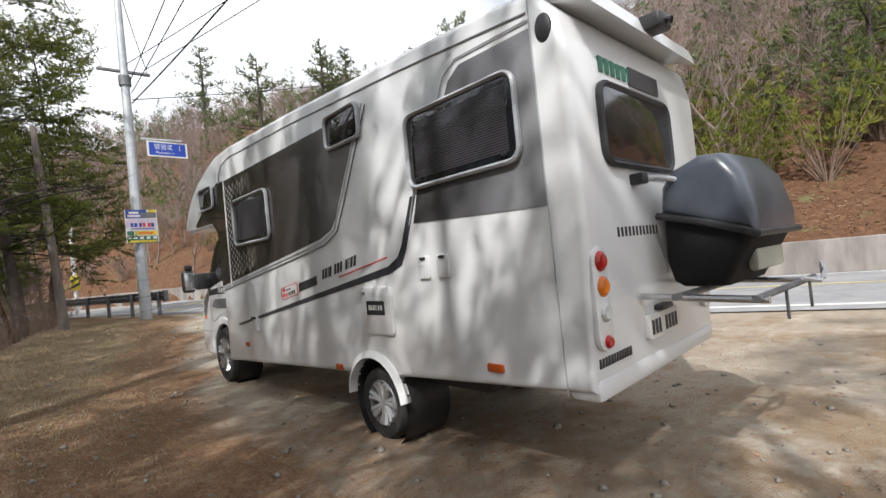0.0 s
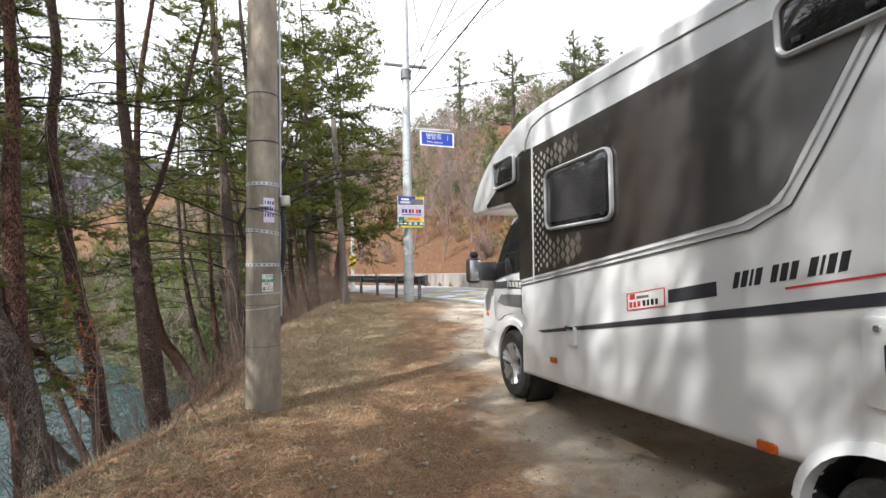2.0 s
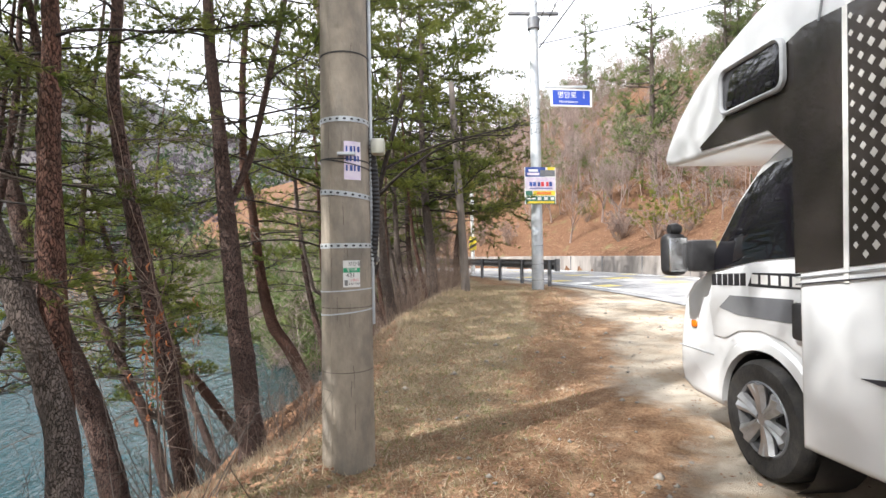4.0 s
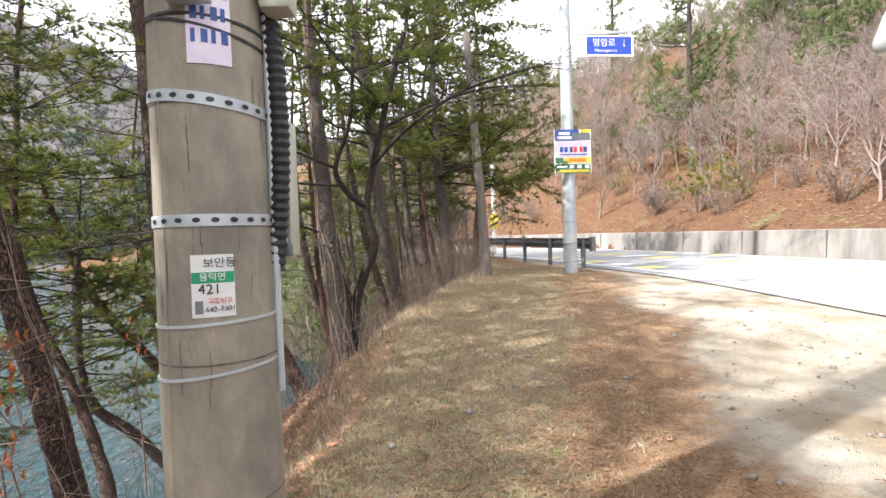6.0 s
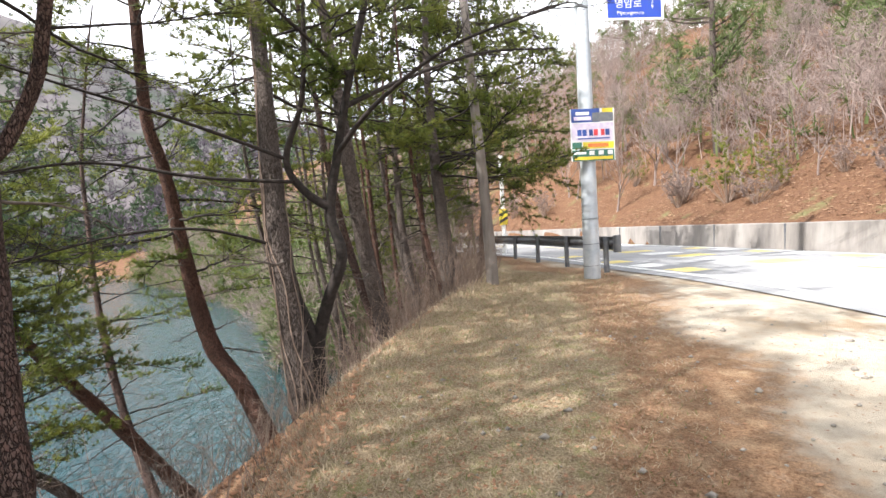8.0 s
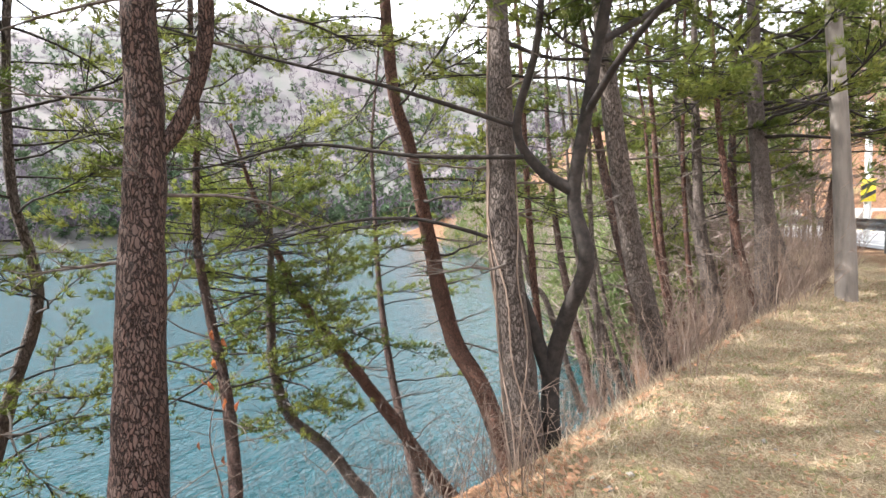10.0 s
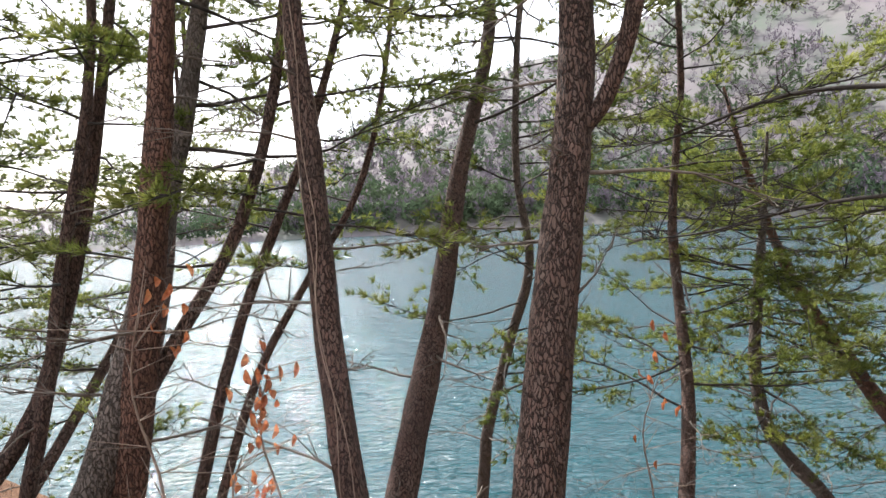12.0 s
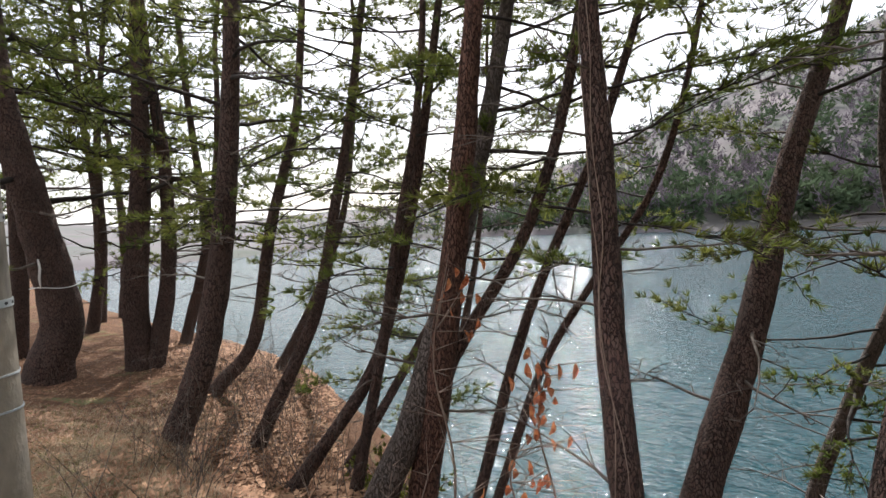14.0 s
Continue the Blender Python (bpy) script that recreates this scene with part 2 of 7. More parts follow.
M_LITTER = material("fallen_leaves", (0.2, 0.092, 0.047), 0.85, second=(0.33, 0.195, 0.112), scale=3, rand=0.45)
M_HILLLITTER = material("pale_hillside_leaves", (0.24, 0.14, 0.083), 0.9, second=(0.37, 0.255, 0.165), scale=1.5, rand=0.4)
M_DRYGRASS = material("dry_grass", (0.42, 0.33, 0.22), 0.85, second=(0.54, 0.45, 0.33), scale=2, rand=0.4, thin=0.25)
M_GREENGRASS = material("green_grass", (0.12, 0.16, 0.04), 0.8, second=(0.22, 0.22, 0.07), scale=2, rand=0.3)
M_BARETREE = material("bare_twigs", (0.27, 0.21, 0.187), 0.95, second=(0.4, 0.325, 0.298), scale=0.5, rand=0.35, thin=0.3, spec=0.08)
# distance haze is tinted into the far crowns' colours, most purple in the bare ones
M_FARBARE = material("haze_tinted_bare_crowns", (0.105, 0.09, 0.112), 0.95, second=(0.135, 0.113, 0.132), scale=0.05, rand=0.14, thin=0.15, spec=0.0)
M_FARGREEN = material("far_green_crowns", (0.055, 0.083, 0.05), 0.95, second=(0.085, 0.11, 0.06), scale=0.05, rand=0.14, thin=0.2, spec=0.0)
M_SHRUB = material("spring_shrub", (0.13, 0.16, 0.03), 0.8, second=(0.28, 0.265, 0.07), scale=1.0, rand=0.4, thin=0.35, spec=0.1)
M_STONE = material("small_stone", (0.3, 0.27, 0.23), 0.9, second=(0.2, 0.18, 0.16), scale=30, bump=0.3)
M_ASPHALT = material("worn_asphalt", (0.29, 0.29, 0.295), 0.85, second=(0.23, 0.23, 0.235), scale=3, third=(0.36, 0.355, 0.35), scale3=0.5, bump=0.3, bump_scale=120)
M_LINEWHITE = material("road_paint_white", (0.75, 0.75, 0.73), 0.7, second=(0.55, 0.55, 0.54), scale=8)
M_LINEYELLOW = material("road_paint_yellow", (0.68, 0.54, 0.14), 0.7, second=(0.5, 0.43, 0.22), scale=6)
M_CONCRETE = material("stained_concrete", (0.25, 0.225, 0.205), 0.9, second=(0.15, 0.135, 0.125), scale=2, third=(0.34, 0.315, 0.29), scale3=1.3, stretch=(1, 1, 0.25), bump=0.25)


def glass_material(name, tint, rough=0.03):
    m = bpy.data.materials.new(name)
    m.use_nodes = True
    p = m.node_tree.nodes["Principled BSDF"]
    p.inputs["Base Color"].default_value = (*tint, 1)
    p.inputs["Roughness"].default_value = rough
    p.inputs["Specular IOR Level"].default_value = 0.6
    p.inputs["Coat Weight"].default_value = 0.6
    p.inputs["Coat Roughness"].default_value = 0.02
    return m


M_GLASS = glass_material("tinted_acrylic", (0.012, 0.012, 0.016))
M_BLIND = material("pleated_blind", (0.035, 0.033, 0.038), 0.7, second=(0.05, 0.048, 0.055), scale=1)


def water_material():
    m = bpy.data.materials.new("lake_water")
    m.use_nodes = True
    n, l = m.node_tree.nodes, m.node_tree.links
    p = n["Principled BSDF"]
    p.inputs["Base Color"].default_value = (0.01, 0.06, 0.06, 1)
    p.inputs["Roughness"].default_value = 0.06
    p.inputs["Specular IOR Level"].default_value = 0.75
    p.inputs["IOR"].default_value = 1.5
    co = n.new("ShaderNodeTexCoord")
    mp = n.new("ShaderNodeMapping")
    mp.inputs["Rotation"].default_value = (0, 0, radians(24))
    mp.inputs["Scale"].default_value = (1.0, 0.4, 1)
    l.new(co.outputs["Object"], mp.inputs["Vector"])
    hs = []
    for s, d in ((8.5, 4), (2.6, 4)):
        no = n.new("ShaderNodeTexNoise")
        no.inputs["Scale"].default_value = s
        no.inputs["Detail"].default_value = d
        no.inputs["Distortion"].default_value = 0.6
        l.new(mp.outputs["Vector"], no.inputs["Vector"])
        hs.append(no)
    ad = n.new("ShaderNodeMath")
    ad.operation = "MULTIPLY_ADD"
    l.new(hs[1].outputs["Fac"], ad.inputs[0])
    ad.inputs[1].default_value = 2.0
    l.new(hs[0].outputs["Fac"], ad.inputs[2])
    b = n.new("ShaderNodeBump")
    b.inputs["Strength"].default_value = 1.0
    b.inputs["Distance"].default_value = 0.085
    l.new(ad.outputs[0], b.inputs["Height"])
    l.new(b.outputs["Normal"], p.inputs["Normal"])
    cm = n.new("ShaderNodeMix")
    cm.data_type = "RGBA"
    l.new(hs[1].outputs["Fac"], cm.inputs[0])
    cm.inputs[6].default_value = (0.002, 0.022, 0.03, 1)
    cm.inputs[7].default_value = (0.004, 0.052, 0.062, 1)
    l.new(cm.outputs[2], p.inputs["Base Color"])
    return m


M_WATER = water_material()


def ground_material():
    """Gravel lot, needle litter, grass and leafy bank, told apart by the painted zone attributes and broken up by noise."""
    m = bpy.data.materials.new("ground_cover")
    m.use_nodes = True
    n, l = m.node_tree.nodes, m.node_tree.links
    p = n["Principled BSDF"]
    p.inputs["Roughness"].default_value = 0.95
    p.inputs["Specular IOR Level"].default_value = 0.15
    co = n.new("ShaderNodeTexCoord")
    at = n.new("ShaderNodeAttribute")
    at.attribute_name = "zone"
    sep = n.new("ShaderNodeSeparateColor")
    l.new(at.outputs["Color"], sep.inputs[0])

    def noise_fac(scale, detail=7, rough=0.65):
        no = n.new("ShaderNodeTexNoise")
        no.inputs["Scale"].default_value = scale
        no.inputs["Detail"].default_value = detail
        no.inputs["Roughness"].default_value = rough
        l.new(co.outputs["Object"], no.inputs["Vector"])
        return no.outputs["Fac"]

    def mix(fac, a, b):
        mx = n.new("ShaderNodeMix")
        mx.data_type = "RGBA"
        l.new(fac, mx.inputs[0])
        for i, v in ((6, a), (7, b)):
            if isinstance(v, tuple):
                mx.inputs[i].default_value = (*v, 1)
            else:
                l.new(v, mx.inputs[i])
        return mx.outputs[2]

    def ramp(fac, lo, hi):
        r = n.new("ShaderNodeMapRange")
        r.inputs["From Min"].default_value, r.inputs["From Max"].default_value = lo, hi
        l.new(fac, r.inputs["Value"])
        return r.outputs["Result"]

    def blend(zone, fac):
        """Zone weight pushed about by noise, so that borders are ragged."""
        a = n.new("ShaderNodeMath")
        a.operation = "ADD"
        l.new(zone, a.inputs[0])
        l.new(fac, a.inputs[1])
        return ramp(a.outputs[0], 0.82, 1.18)

    fine, mid, big = noise_fac(55), noise_fac(6), noise_fac(1.1)
    speck = noise_fac(160, 3)
    gravel = mix(ramp(mid, 0.35, 0.65), (0.42, 0.355, 0.275), (0.54, 0.475, 0.385))
    gravel = mix(ramp(speck, 0.56, 0.7), gravel, (0.22, 0.195, 0.17))
    gravel = mix(ramp(big, 0.52, 0.68), gravel, (0.62, 0.55, 0.455))
    gravel = mix(ramp(noise_fac(0.75, 6, 0.6), 0.5, 0.6), gravel, (0.37, 0.285, 0.2))
    needles = mix(ramp(fine, 0.35, 0.65), (0.145, 0.075, 0.042), (0.37, 0.23, 0.135))
    needles = mix(ramp(mid, 0.5, 0.75), needles, (0.42, 0.3, 0.19))
    grass = mix(ramp(fine, 0.35, 0.68), (0.17, 0.125, 0.072), (0.48, 0.38, 0.25))
    grass = mix(ramp(mid, 0.52, 0.72), grass, (0.22, 0.215, 0.085))
    grass = mix(ramp(speck, 0.57, 0.66), grass, (0.13, 0.098, 0.062))
    needles = mix(ramp(speck, 0.57, 0.66), needles, (0.09, 0.048, 0.026))
    leaves = mix(ramp(fine, 0.36, 0.64), (0.055, 0.029, 0.018), (0.21, 0.11, 0.064))
    leaves = mix(ramp(mid, 0.5, 0.75), leaves, (0.25, 0.145, 0.083))
    leaves = mix(ramp(big, 0.58, 0.7), leaves, (0.16, 0.15, 0.07))
    c = mix(blend(sep.outputs[0], mid), gravel, needles)
    c = mix(blend(sep.outputs[1], mid), c, grass)
    c = mix(blend(sep.outputs[2], mid), c, leaves)
    l.new(c, p.inputs["Base Color"])
    b = n.new("ShaderNodeBump")
    b.inputs["Strength"].default_value = 0.7
    b.inputs["Distance"].default_value = 0.03
    ad = n.new("ShaderNodeMath")
    l.new(fine, ad.inputs[0])
    l.new(speck, ad.inputs[1])
    l.new(ad.outputs[0], b.inputs["Height"])
    l.new(b.outputs["Normal"], p.inputs["Normal"])
    return m


M_GROUND = ground_material()
# the mountain's purple-grey holds the distance haze in its base colour
M_FARHILL = material("haze_tinted_mountain", (0.11, 0.095, 0.105), 0.95, second=(0.065, 0.082, 0.06), scale=0.05, third=(0.14, 0.115, 0.12), scale3=0.016, bump=0.5, bump_scale=0.4)


# ---- building helpers ----
def link(name, bm, mat, smooth=True):
    me = bpy.data.meshes.new(name)
    bm.normal_update()
    bm.to_mesh(me)
    bm.free()
    if mat:
        me.materials.append(mat)
    if smooth:
        for poly in me.polygons:
            poly.use_smooth = True
        me.set_sharp_from_angle(angle=radians(40))
    return new(name, me)


def mesh_from(name, verts, faces, mat, smooth=False):
    me = bpy.data.meshes.new(name)
    verts = np.asarray(verts, dtype=np.float32)
    faces = np.asarray(faces, dtype=np.int32)
    k = faces.shape[1]
    me.vertices.add(len(verts))
    me.vertices.foreach_set("co", verts.ravel())
    me.loops.add(faces.size)
    me.loops.foreach_set("vertex_index", faces.ravel())
    me.polygons.add(len(faces))
    me.polygons.foreach_set("loop_start", np.arange(0, faces.size, k, dtype=np.int32))
    me.polygons.foreach_set("loop_total", np.full(len(faces), k, dtype=np.int32))
    if smooth:
        me.polygons.foreach_set("use_smooth", np.ones(len(faces), dtype=bool))
    me.update()
    me.validate()
    me.materials.append(mat)
    return me


def thing(name, at, label, category, group=""):
    ob = new(name)
    ob.empty_display_size = 0.2
    ob.matrix_basis = Matrix.Translation(at)
    return tagged(ob, label, category, group)


def part(name, bm, mat, parent, label="", smooth=True):
    """One mesh object under a thing or a part. Its vertices are in the world's metres."""
    ob = link(name, bm, mat, smooth) if isinstance(bm, bmesh.types.BMesh) else new(name, bm)
    ob.parent = parent
    if parent.type == "EMPTY":
        ob.matrix_parent_inverse = parent.matrix_basis.inverted()
    if label:
        ob["label"] = label
    return ob


def add_box(bm, x0, x1, y0, y1, z0, z1, bevel=0.0, seg=2):
    b2 = bmesh.new()
    bmesh.ops.create_cube(b2, size=1)
    for v in b2.verts:
        v.co = Vector(((x0 + x1) / 2 + v.co.x * (x1 - x0), (y0 + y1) / 2 + v.co.y * (y1 - y0), (z0 + z1) / 2 + v.co.z * (z1 - z0)))
    if bevel:
        bmesh.ops.bevel(b2, geom=b2.edges[:], offset=bevel, segments=seg, affect="EDGES", profile=0.5)
    merge(bm, b2)
    return bm


def merge(bm, b2):
    me = bpy.data.meshes.new("tmp")
    b2.to_mesh(me)
    b2.free()
    bm.from_mesh(me)
    bpy.data.meshes.remove(me)


def box(*a, **k):
    return add_box(bmesh.new(), *a, **k)


def frame_axes(d):
    d = d.normalized()
    a = Vector((0, 0, 1)) if abs(d.z) < 0.9 else Vector((1, 0, 0))
    u = d.cross(a).normalized()
    return u, d.cross(u).normalized()


def tube_arrays(points, radii, sides=8, wobble=0.0, seed=0, cap=True):
    """Vertices and quads of a tapering tube along points."""
    pts = [Vector(p) for p in points]
    verts, faces = [], []
    u = None
    for i, p in enumerate(pts):
        d = (pts[min(i + 1, len(pts) - 1)] - pts[max(i - 1, 0)]).normalized()
        if u is None:
            u, w = frame_axes(d)
        else:
            u = (u - d * u.dot(d)).normalized()
            w = d.cross(u)
        for k in range(sides):
            a = 2 * math.pi * k / sides
            r = radii[i]
            if wobble:
                r *= 1 + wobble * noise.noise(Vector((p.x * 3 + math.cos(a) * 1.2 + seed, p.y * 3 + math.sin(a) * 1.2, p.z * 4)))
            verts.append(p + u * math.cos(a) * r + w * math.sin(a) * r)
    for i in range(len(pts) - 1):
        for k in range(sides):
            a, b = i * sides + k, i * sides + (k + 1) % sides
            faces.append((a, b, b + sides, a + sides))
    if cap:
        for ring, flip in ((0, True), (len(pts) - 1, False)):
            c = len(verts)
            verts.append(pts[ring])
            for k in range(sides):
                a, b = ring * sides + k, ring * sides + (k + 1) % sides
                faces.append((b, a, c, c) if flip else (a, b, c, c))
    return verts, faces


def add_tube(bm, points, radii, sides=8, wobble=0.0, seed=0):
    if isinstance(radii, (int, float)):
        radii = [radii] * len(points)
    verts, faces = tube_arrays(points, radii, sides, wobble, seed)
    vs = [bm.verts.new(v) for v in verts]
    for f in faces:
        q = []
        for i in f:
            if vs[i] not in q:
                q.append(vs[i])
        try:
            bm.faces.new(q)
        except ValueError:
            pass
    return bm


def tube(points, radii, sides=8, wobble=0.0, seed=0):
    return add_tube(bmesh.new(), points, radii, sides, wobble, seed)


def prism_x(profile, x0, x1, bevel=0.0, seg=3, sides_only=True):
    """A (y, z) outline carried from x0 to x1, its two rims rounded."""
    bm = bmesh.new()
    f = bm.faces.new([bm.verts.new((x0, y, z)) for y, z in profile])
    r = bmesh.ops.extrude_face_region(bm, geom=[f])
    for v in [g for g in r["geom"] if isinstance(g, bmesh.types.BMVert)]:
        v.co.x = x1
    bmesh.ops.recalc_face_normals(bm, faces=bm.faces[:])
    if bevel:
        rims = [e for e in bm.edges if abs(e.verts[0].co.x - e.verts[1].co.x) < 1e-6]
        bmesh.ops.bevel(bm, geom=rims, offset=bevel, segments=seg, affect="EDGES", profile=0.5)
    return bm


def plate_x(profile, x, thick=0.004, bevel=0.0):
    """A thin plate on a side wall, outline in (y, z), proud towards -x."""
    return prism_x(profile, x, x - thick, bevel, 2)


def plate_y(profile, y, thick=0.004, bevel=0.0):
    """A thin plate on a wall that faces -y, outline in (x, z)."""
    bm = prism_x([(a, b) for a, b in profile], 0, -thick, bevel, 2)
    for v in bm.verts:
        v.co = Vector((v.co.y, y + v.co.x, v.co.z))
    bmesh.ops.recalc_face_normals(bm, faces=bm.faces[:])
    return bm


def rounded(y0, y1, z0, z1, r, n=4, skew=0.0):
    pts = []
    for cy, cz, a0 in ((y1 - r, z1 - r, 0), (y0 + r, z1 - r, 90), (y0 + r, z0 + r, 180), (y1 - r, z0 + r, 270)):
        for k in range(n + 1):
            a = radians(a0 + 90 * k / n)
            pts.append((cy + r * math.cos(a), cz + r * math.sin(a) + skew * (cy - y0)))
    return pts


def ring_x(outer, inner, x, thick):
    """A frame between two outlines of equal count, proud towards -x."""
    bm = bmesh.new()
    n = len(outer)
    rows = []
    for pts, xx in ((outer, x), (outer, x - thick * 0.7), ([(a * 0.5 + c * 0.5, b * 0.5 + d * 0.5) for (a, b), (c, d) in zip(outer, inner)], x - thick), (inner, x - thick * 0.6), (inner, x)):
        rows.append([bm.verts.new((xx, a, b)) for a, b in pts])
    for i in range(4):
        for k in range(n):
            bm.faces.new((rows[i][k], rows[i][(k + 1) % n], rows[i + 1][(k + 1) % n], rows[i + 1][k]))
    bmesh.ops.recalc_face_normals(bm, faces=bm.faces[:])
    return bm


def text_part(name, body, size, m, mat, parent, extrude=0.001, align="CENTER"):
    """Lettering in the built-in font, turned into a mesh, at the pose m."""
    cu = bpy.data.curves.new(name, "FONT")
    cu.body, cu.size, cu.extrude, cu.align_x, cu.align_y = body, size, extrude, align, "CENTER"
    ob = bpy.data.objects.new(name, cu)
    me = bpy.data.meshes.new_from_object(ob)
    bpy.data.objects.remove(ob)
    me.transform(m)
    me.materials.clear()
    me.materials.append(mat)
    ob = new(name, me)
    ob.parent = parent
    if parent.type == "EMPTY":
        ob.matrix_parent_inverse = parent.matrix_basis.inverted()
    return ob


# ---- the lie of the land ----
CREST = ((-60, -20), (-10, -8), (0, -6.6), (2, -5.9), (3.5, -4.5), (4.5, -3.6), (6.3, -2.95), (7.7, -2.68), (9.6, -2.6), (11, -2.68), (12.5, -2.32), (14.2, -1.9), (16.4, -1.35), (18, -1.0), (22, -0.6), (29, -3.0), (37, -7.5), (44, -12.5), (52, -19), (80, -45), (200, -150))
ROADNEAR = ((-80, 27), (-20, 11.9), (0, 6.8), (5, 5.4), (11, 3.6), (15.3, 2.65), (17, 2.25), (23, 1.0), (29, -1.2), (35, -4.8), (41, -9.0), (47, -14), (60, -26), (200, -140))
ROADFAR = ((-80, 33.5), (-20, 18.0), (0, 12.9), (5, 11.7), (11, 10.1), (17, 8.8), (24, 7.6), (32, 5.8), (40, 0.5), (47, -5.5), (53, -11.5), (66, -24), (200, -130))
VERGE = ((-20, -4.5), (0, -1.2), (3, -0.5), (6, -0.15), (8.2, 0.35), (9.7, 0.85), (11, 1.35), (14, 1.95), (17, 2.2), (30, -1))
WATER_Z = -3.5


def table(rows, v):
    return float(np.interp(v, [a for a, _ in rows], [b for _, b in rows]))


def smooth(lo, hi, v):
    k = min(1.0, max(0.0, (v - lo) / (hi - lo)))  # lo may lie above hi
    return k * k * (3 - 2 * k)


def rise(y):
    return 0.36 * smooth(6, 16, y)


def height(x, y):
    return flat_height(x, y) + rise(y) * smooth(1.5, -0.5, table(CREST, y) - x) if x < 5 else flat_height(x, y) + rise(y)


def flat_height(x, y):
    s = table(CREST, y) - x
    wall = x - table(ROADFAR, y) - 0.25
    bumpy = 0.03 * noise.noise(Vector((x * 0.8, y * 0.8, 0))) + 0.012 * noise.noise(Vector((x * 3.1, y * 3.1, 4)))
    z = bumpy * smooth(0, 1.5, x - table(VERGE, y) + 2.5) * (0.35 if x > table(VERGE, y) else 1)
    if x > table(ROADNEAR, y) - 0.3:
        z = bumpy * 0.0 - 0.01
    if s > -0.7:
        first = 0.28 + (0.66 - 0.28) * smooth(5.0, 8.5, y)
        run = max(0.0, s + 0.25)
        z -= first * min(run, 2.2) + 0.95 * max(0.0, run - 2.2)
        z += 0.10 * noise.noise(Vector((x * 1.1, y * 1.1, 7))) * smooth(0, 1.2, s + 0.4)
        z += 0.04 * math.exp(-((s + 0.45) / 0.45) ** 2) * smooth(3.5, 6, y)
        z = max(z, -7.0)
    z -= 0.42 * smooth(-3.3, -4.7, x) * smooth(7.0, 4.5, y)
    if wall > 0:
        d = wall * 0.94
        up = 0.66 * d if d < 34 else 22.4 + 12 * (1 - math.exp(-(d - 34) / 30))
        z = 0.75 + up * (0.8 + 0.2 * noise.noise(Vector((x * 0.05, y * 0.05, 2)))) + 0.35 * noise.noise(Vector((x * 0.35, y * 0.35, 9))) * smooth(0, 4, d)
    return z


def graded(lo, hi, step, far, grow=1.22):
    v = list(np.arange(lo, hi + 1e-6, step))
    for sign, start in ((1, hi), (-1, lo)):
        s, p = step, start
        while abs(p) < far:
            s *= grow
            p += sign * s
            v.append(p)
    return sorted(v)


def build_ground():
    xs, ys = graded(-8.0, 13.5, 0.15, 900), graded(-3.5, 24.0, 0.17, 900)
    verts, zone = [], []
    for y in ys:
        c, e = table(CREST, y), table(VERGE, y)
        for x in xs:
            verts.append((x, y, height(x, y)))
            w = noise.noise(Vector((x * 0.55, y * 0.55, 3))) * 0.8
            needles = 1 - smooth(-0.5, 0.5, x - e + w)
            grass = (1 - smooth(-0.6, 0.5, x - (e - 1.1) + w)) * smooth(3.5, 7.5, y + w * 2)
            grass = max(grass, 0.8 * (1 - smooth(0.3, 1.6, x - c + w)))
            leaves = smooth(-0.25, 0.5, c - x + w * 0.5)
            if y < 3.5:
                leaves = max(leaves, 0.85 * (1 - smooth(-3.2, -2.2, x + w * 0.5)))
            if x > table(ROADFAR, y) or y > 24:
                leaves = 0.8
            if y < 3:
                needles = max(needles, 0.75 - 0.25 * smooth(-1, 2, x))
            far_patch = smooth(0.1, 0.5, noise.noise(Vector((x * 0.9, y * 0.7, 11)))) * (1 - smooth(0.5, 3.5, x - e))
            needles = max(needles, 0.62 * far_patch)
            zone.append((needles * 0.75, grass * 0.72, leaves, 1.0))
    nx = len(xs)
    i = np.arange((len(ys) - 1) * nx).reshape(-1, nx)[:, :-1].ravel()
    faces = np.stack([i, i + 1, i + 1 + nx, i + nx], 1)
    me = mesh_from("ground", verts, faces, M_GROUND, smooth=True)
    layer = me.color_attributes.new("zone", "FLOAT_COLOR", "POINT")
    layer.data.foreach_set("color", np.array(zone, dtype=np.float32).ravel())
    return tagged(new("ground", me), "gravel lot with needle litter, dry grass verge and leafy bank", "ground", kind="structure")


build_ground()

# the lake
ws = graded(-60, 5, 2.5, 900, 1.3)
wv = [(x, y, WATER_Z) for y in graded(-40, 60, 4, 900, 1.3) for x in ws]
wi = np.arange(len(wv) - len(ws)).reshape(-1, len(ws))[:, :-1].ravel()
water = new("water", mesh_from("water", wv, np.stack([wi, wi + 1, wi + 1 + len(ws), wi + len(ws)], 1), M_WATER, True))
tagged(water, "teal lake water with small wind ripples", "water", kind="structure")

# the far shore and its mountain: by heading, the shore's distance and the skyline's rise in degrees
FAR = ((8, 70, 9), (20, 90, 13), (30, 115, 16), (40, 130, 19), (50, 138, 21), (60, 134, 19.5), (72, 128, 16.5), (85, 120, 14), (96, 112, 11), (105, 115, 6), (115, 118, 3), (125, 116, 1.4), (135, 100, 0.9), (145, 84, 0.2), (155, 80, 0.2), (165, 90, 1.2), (200, 90, 3))
EYE0 = (-1.7, 8.4)


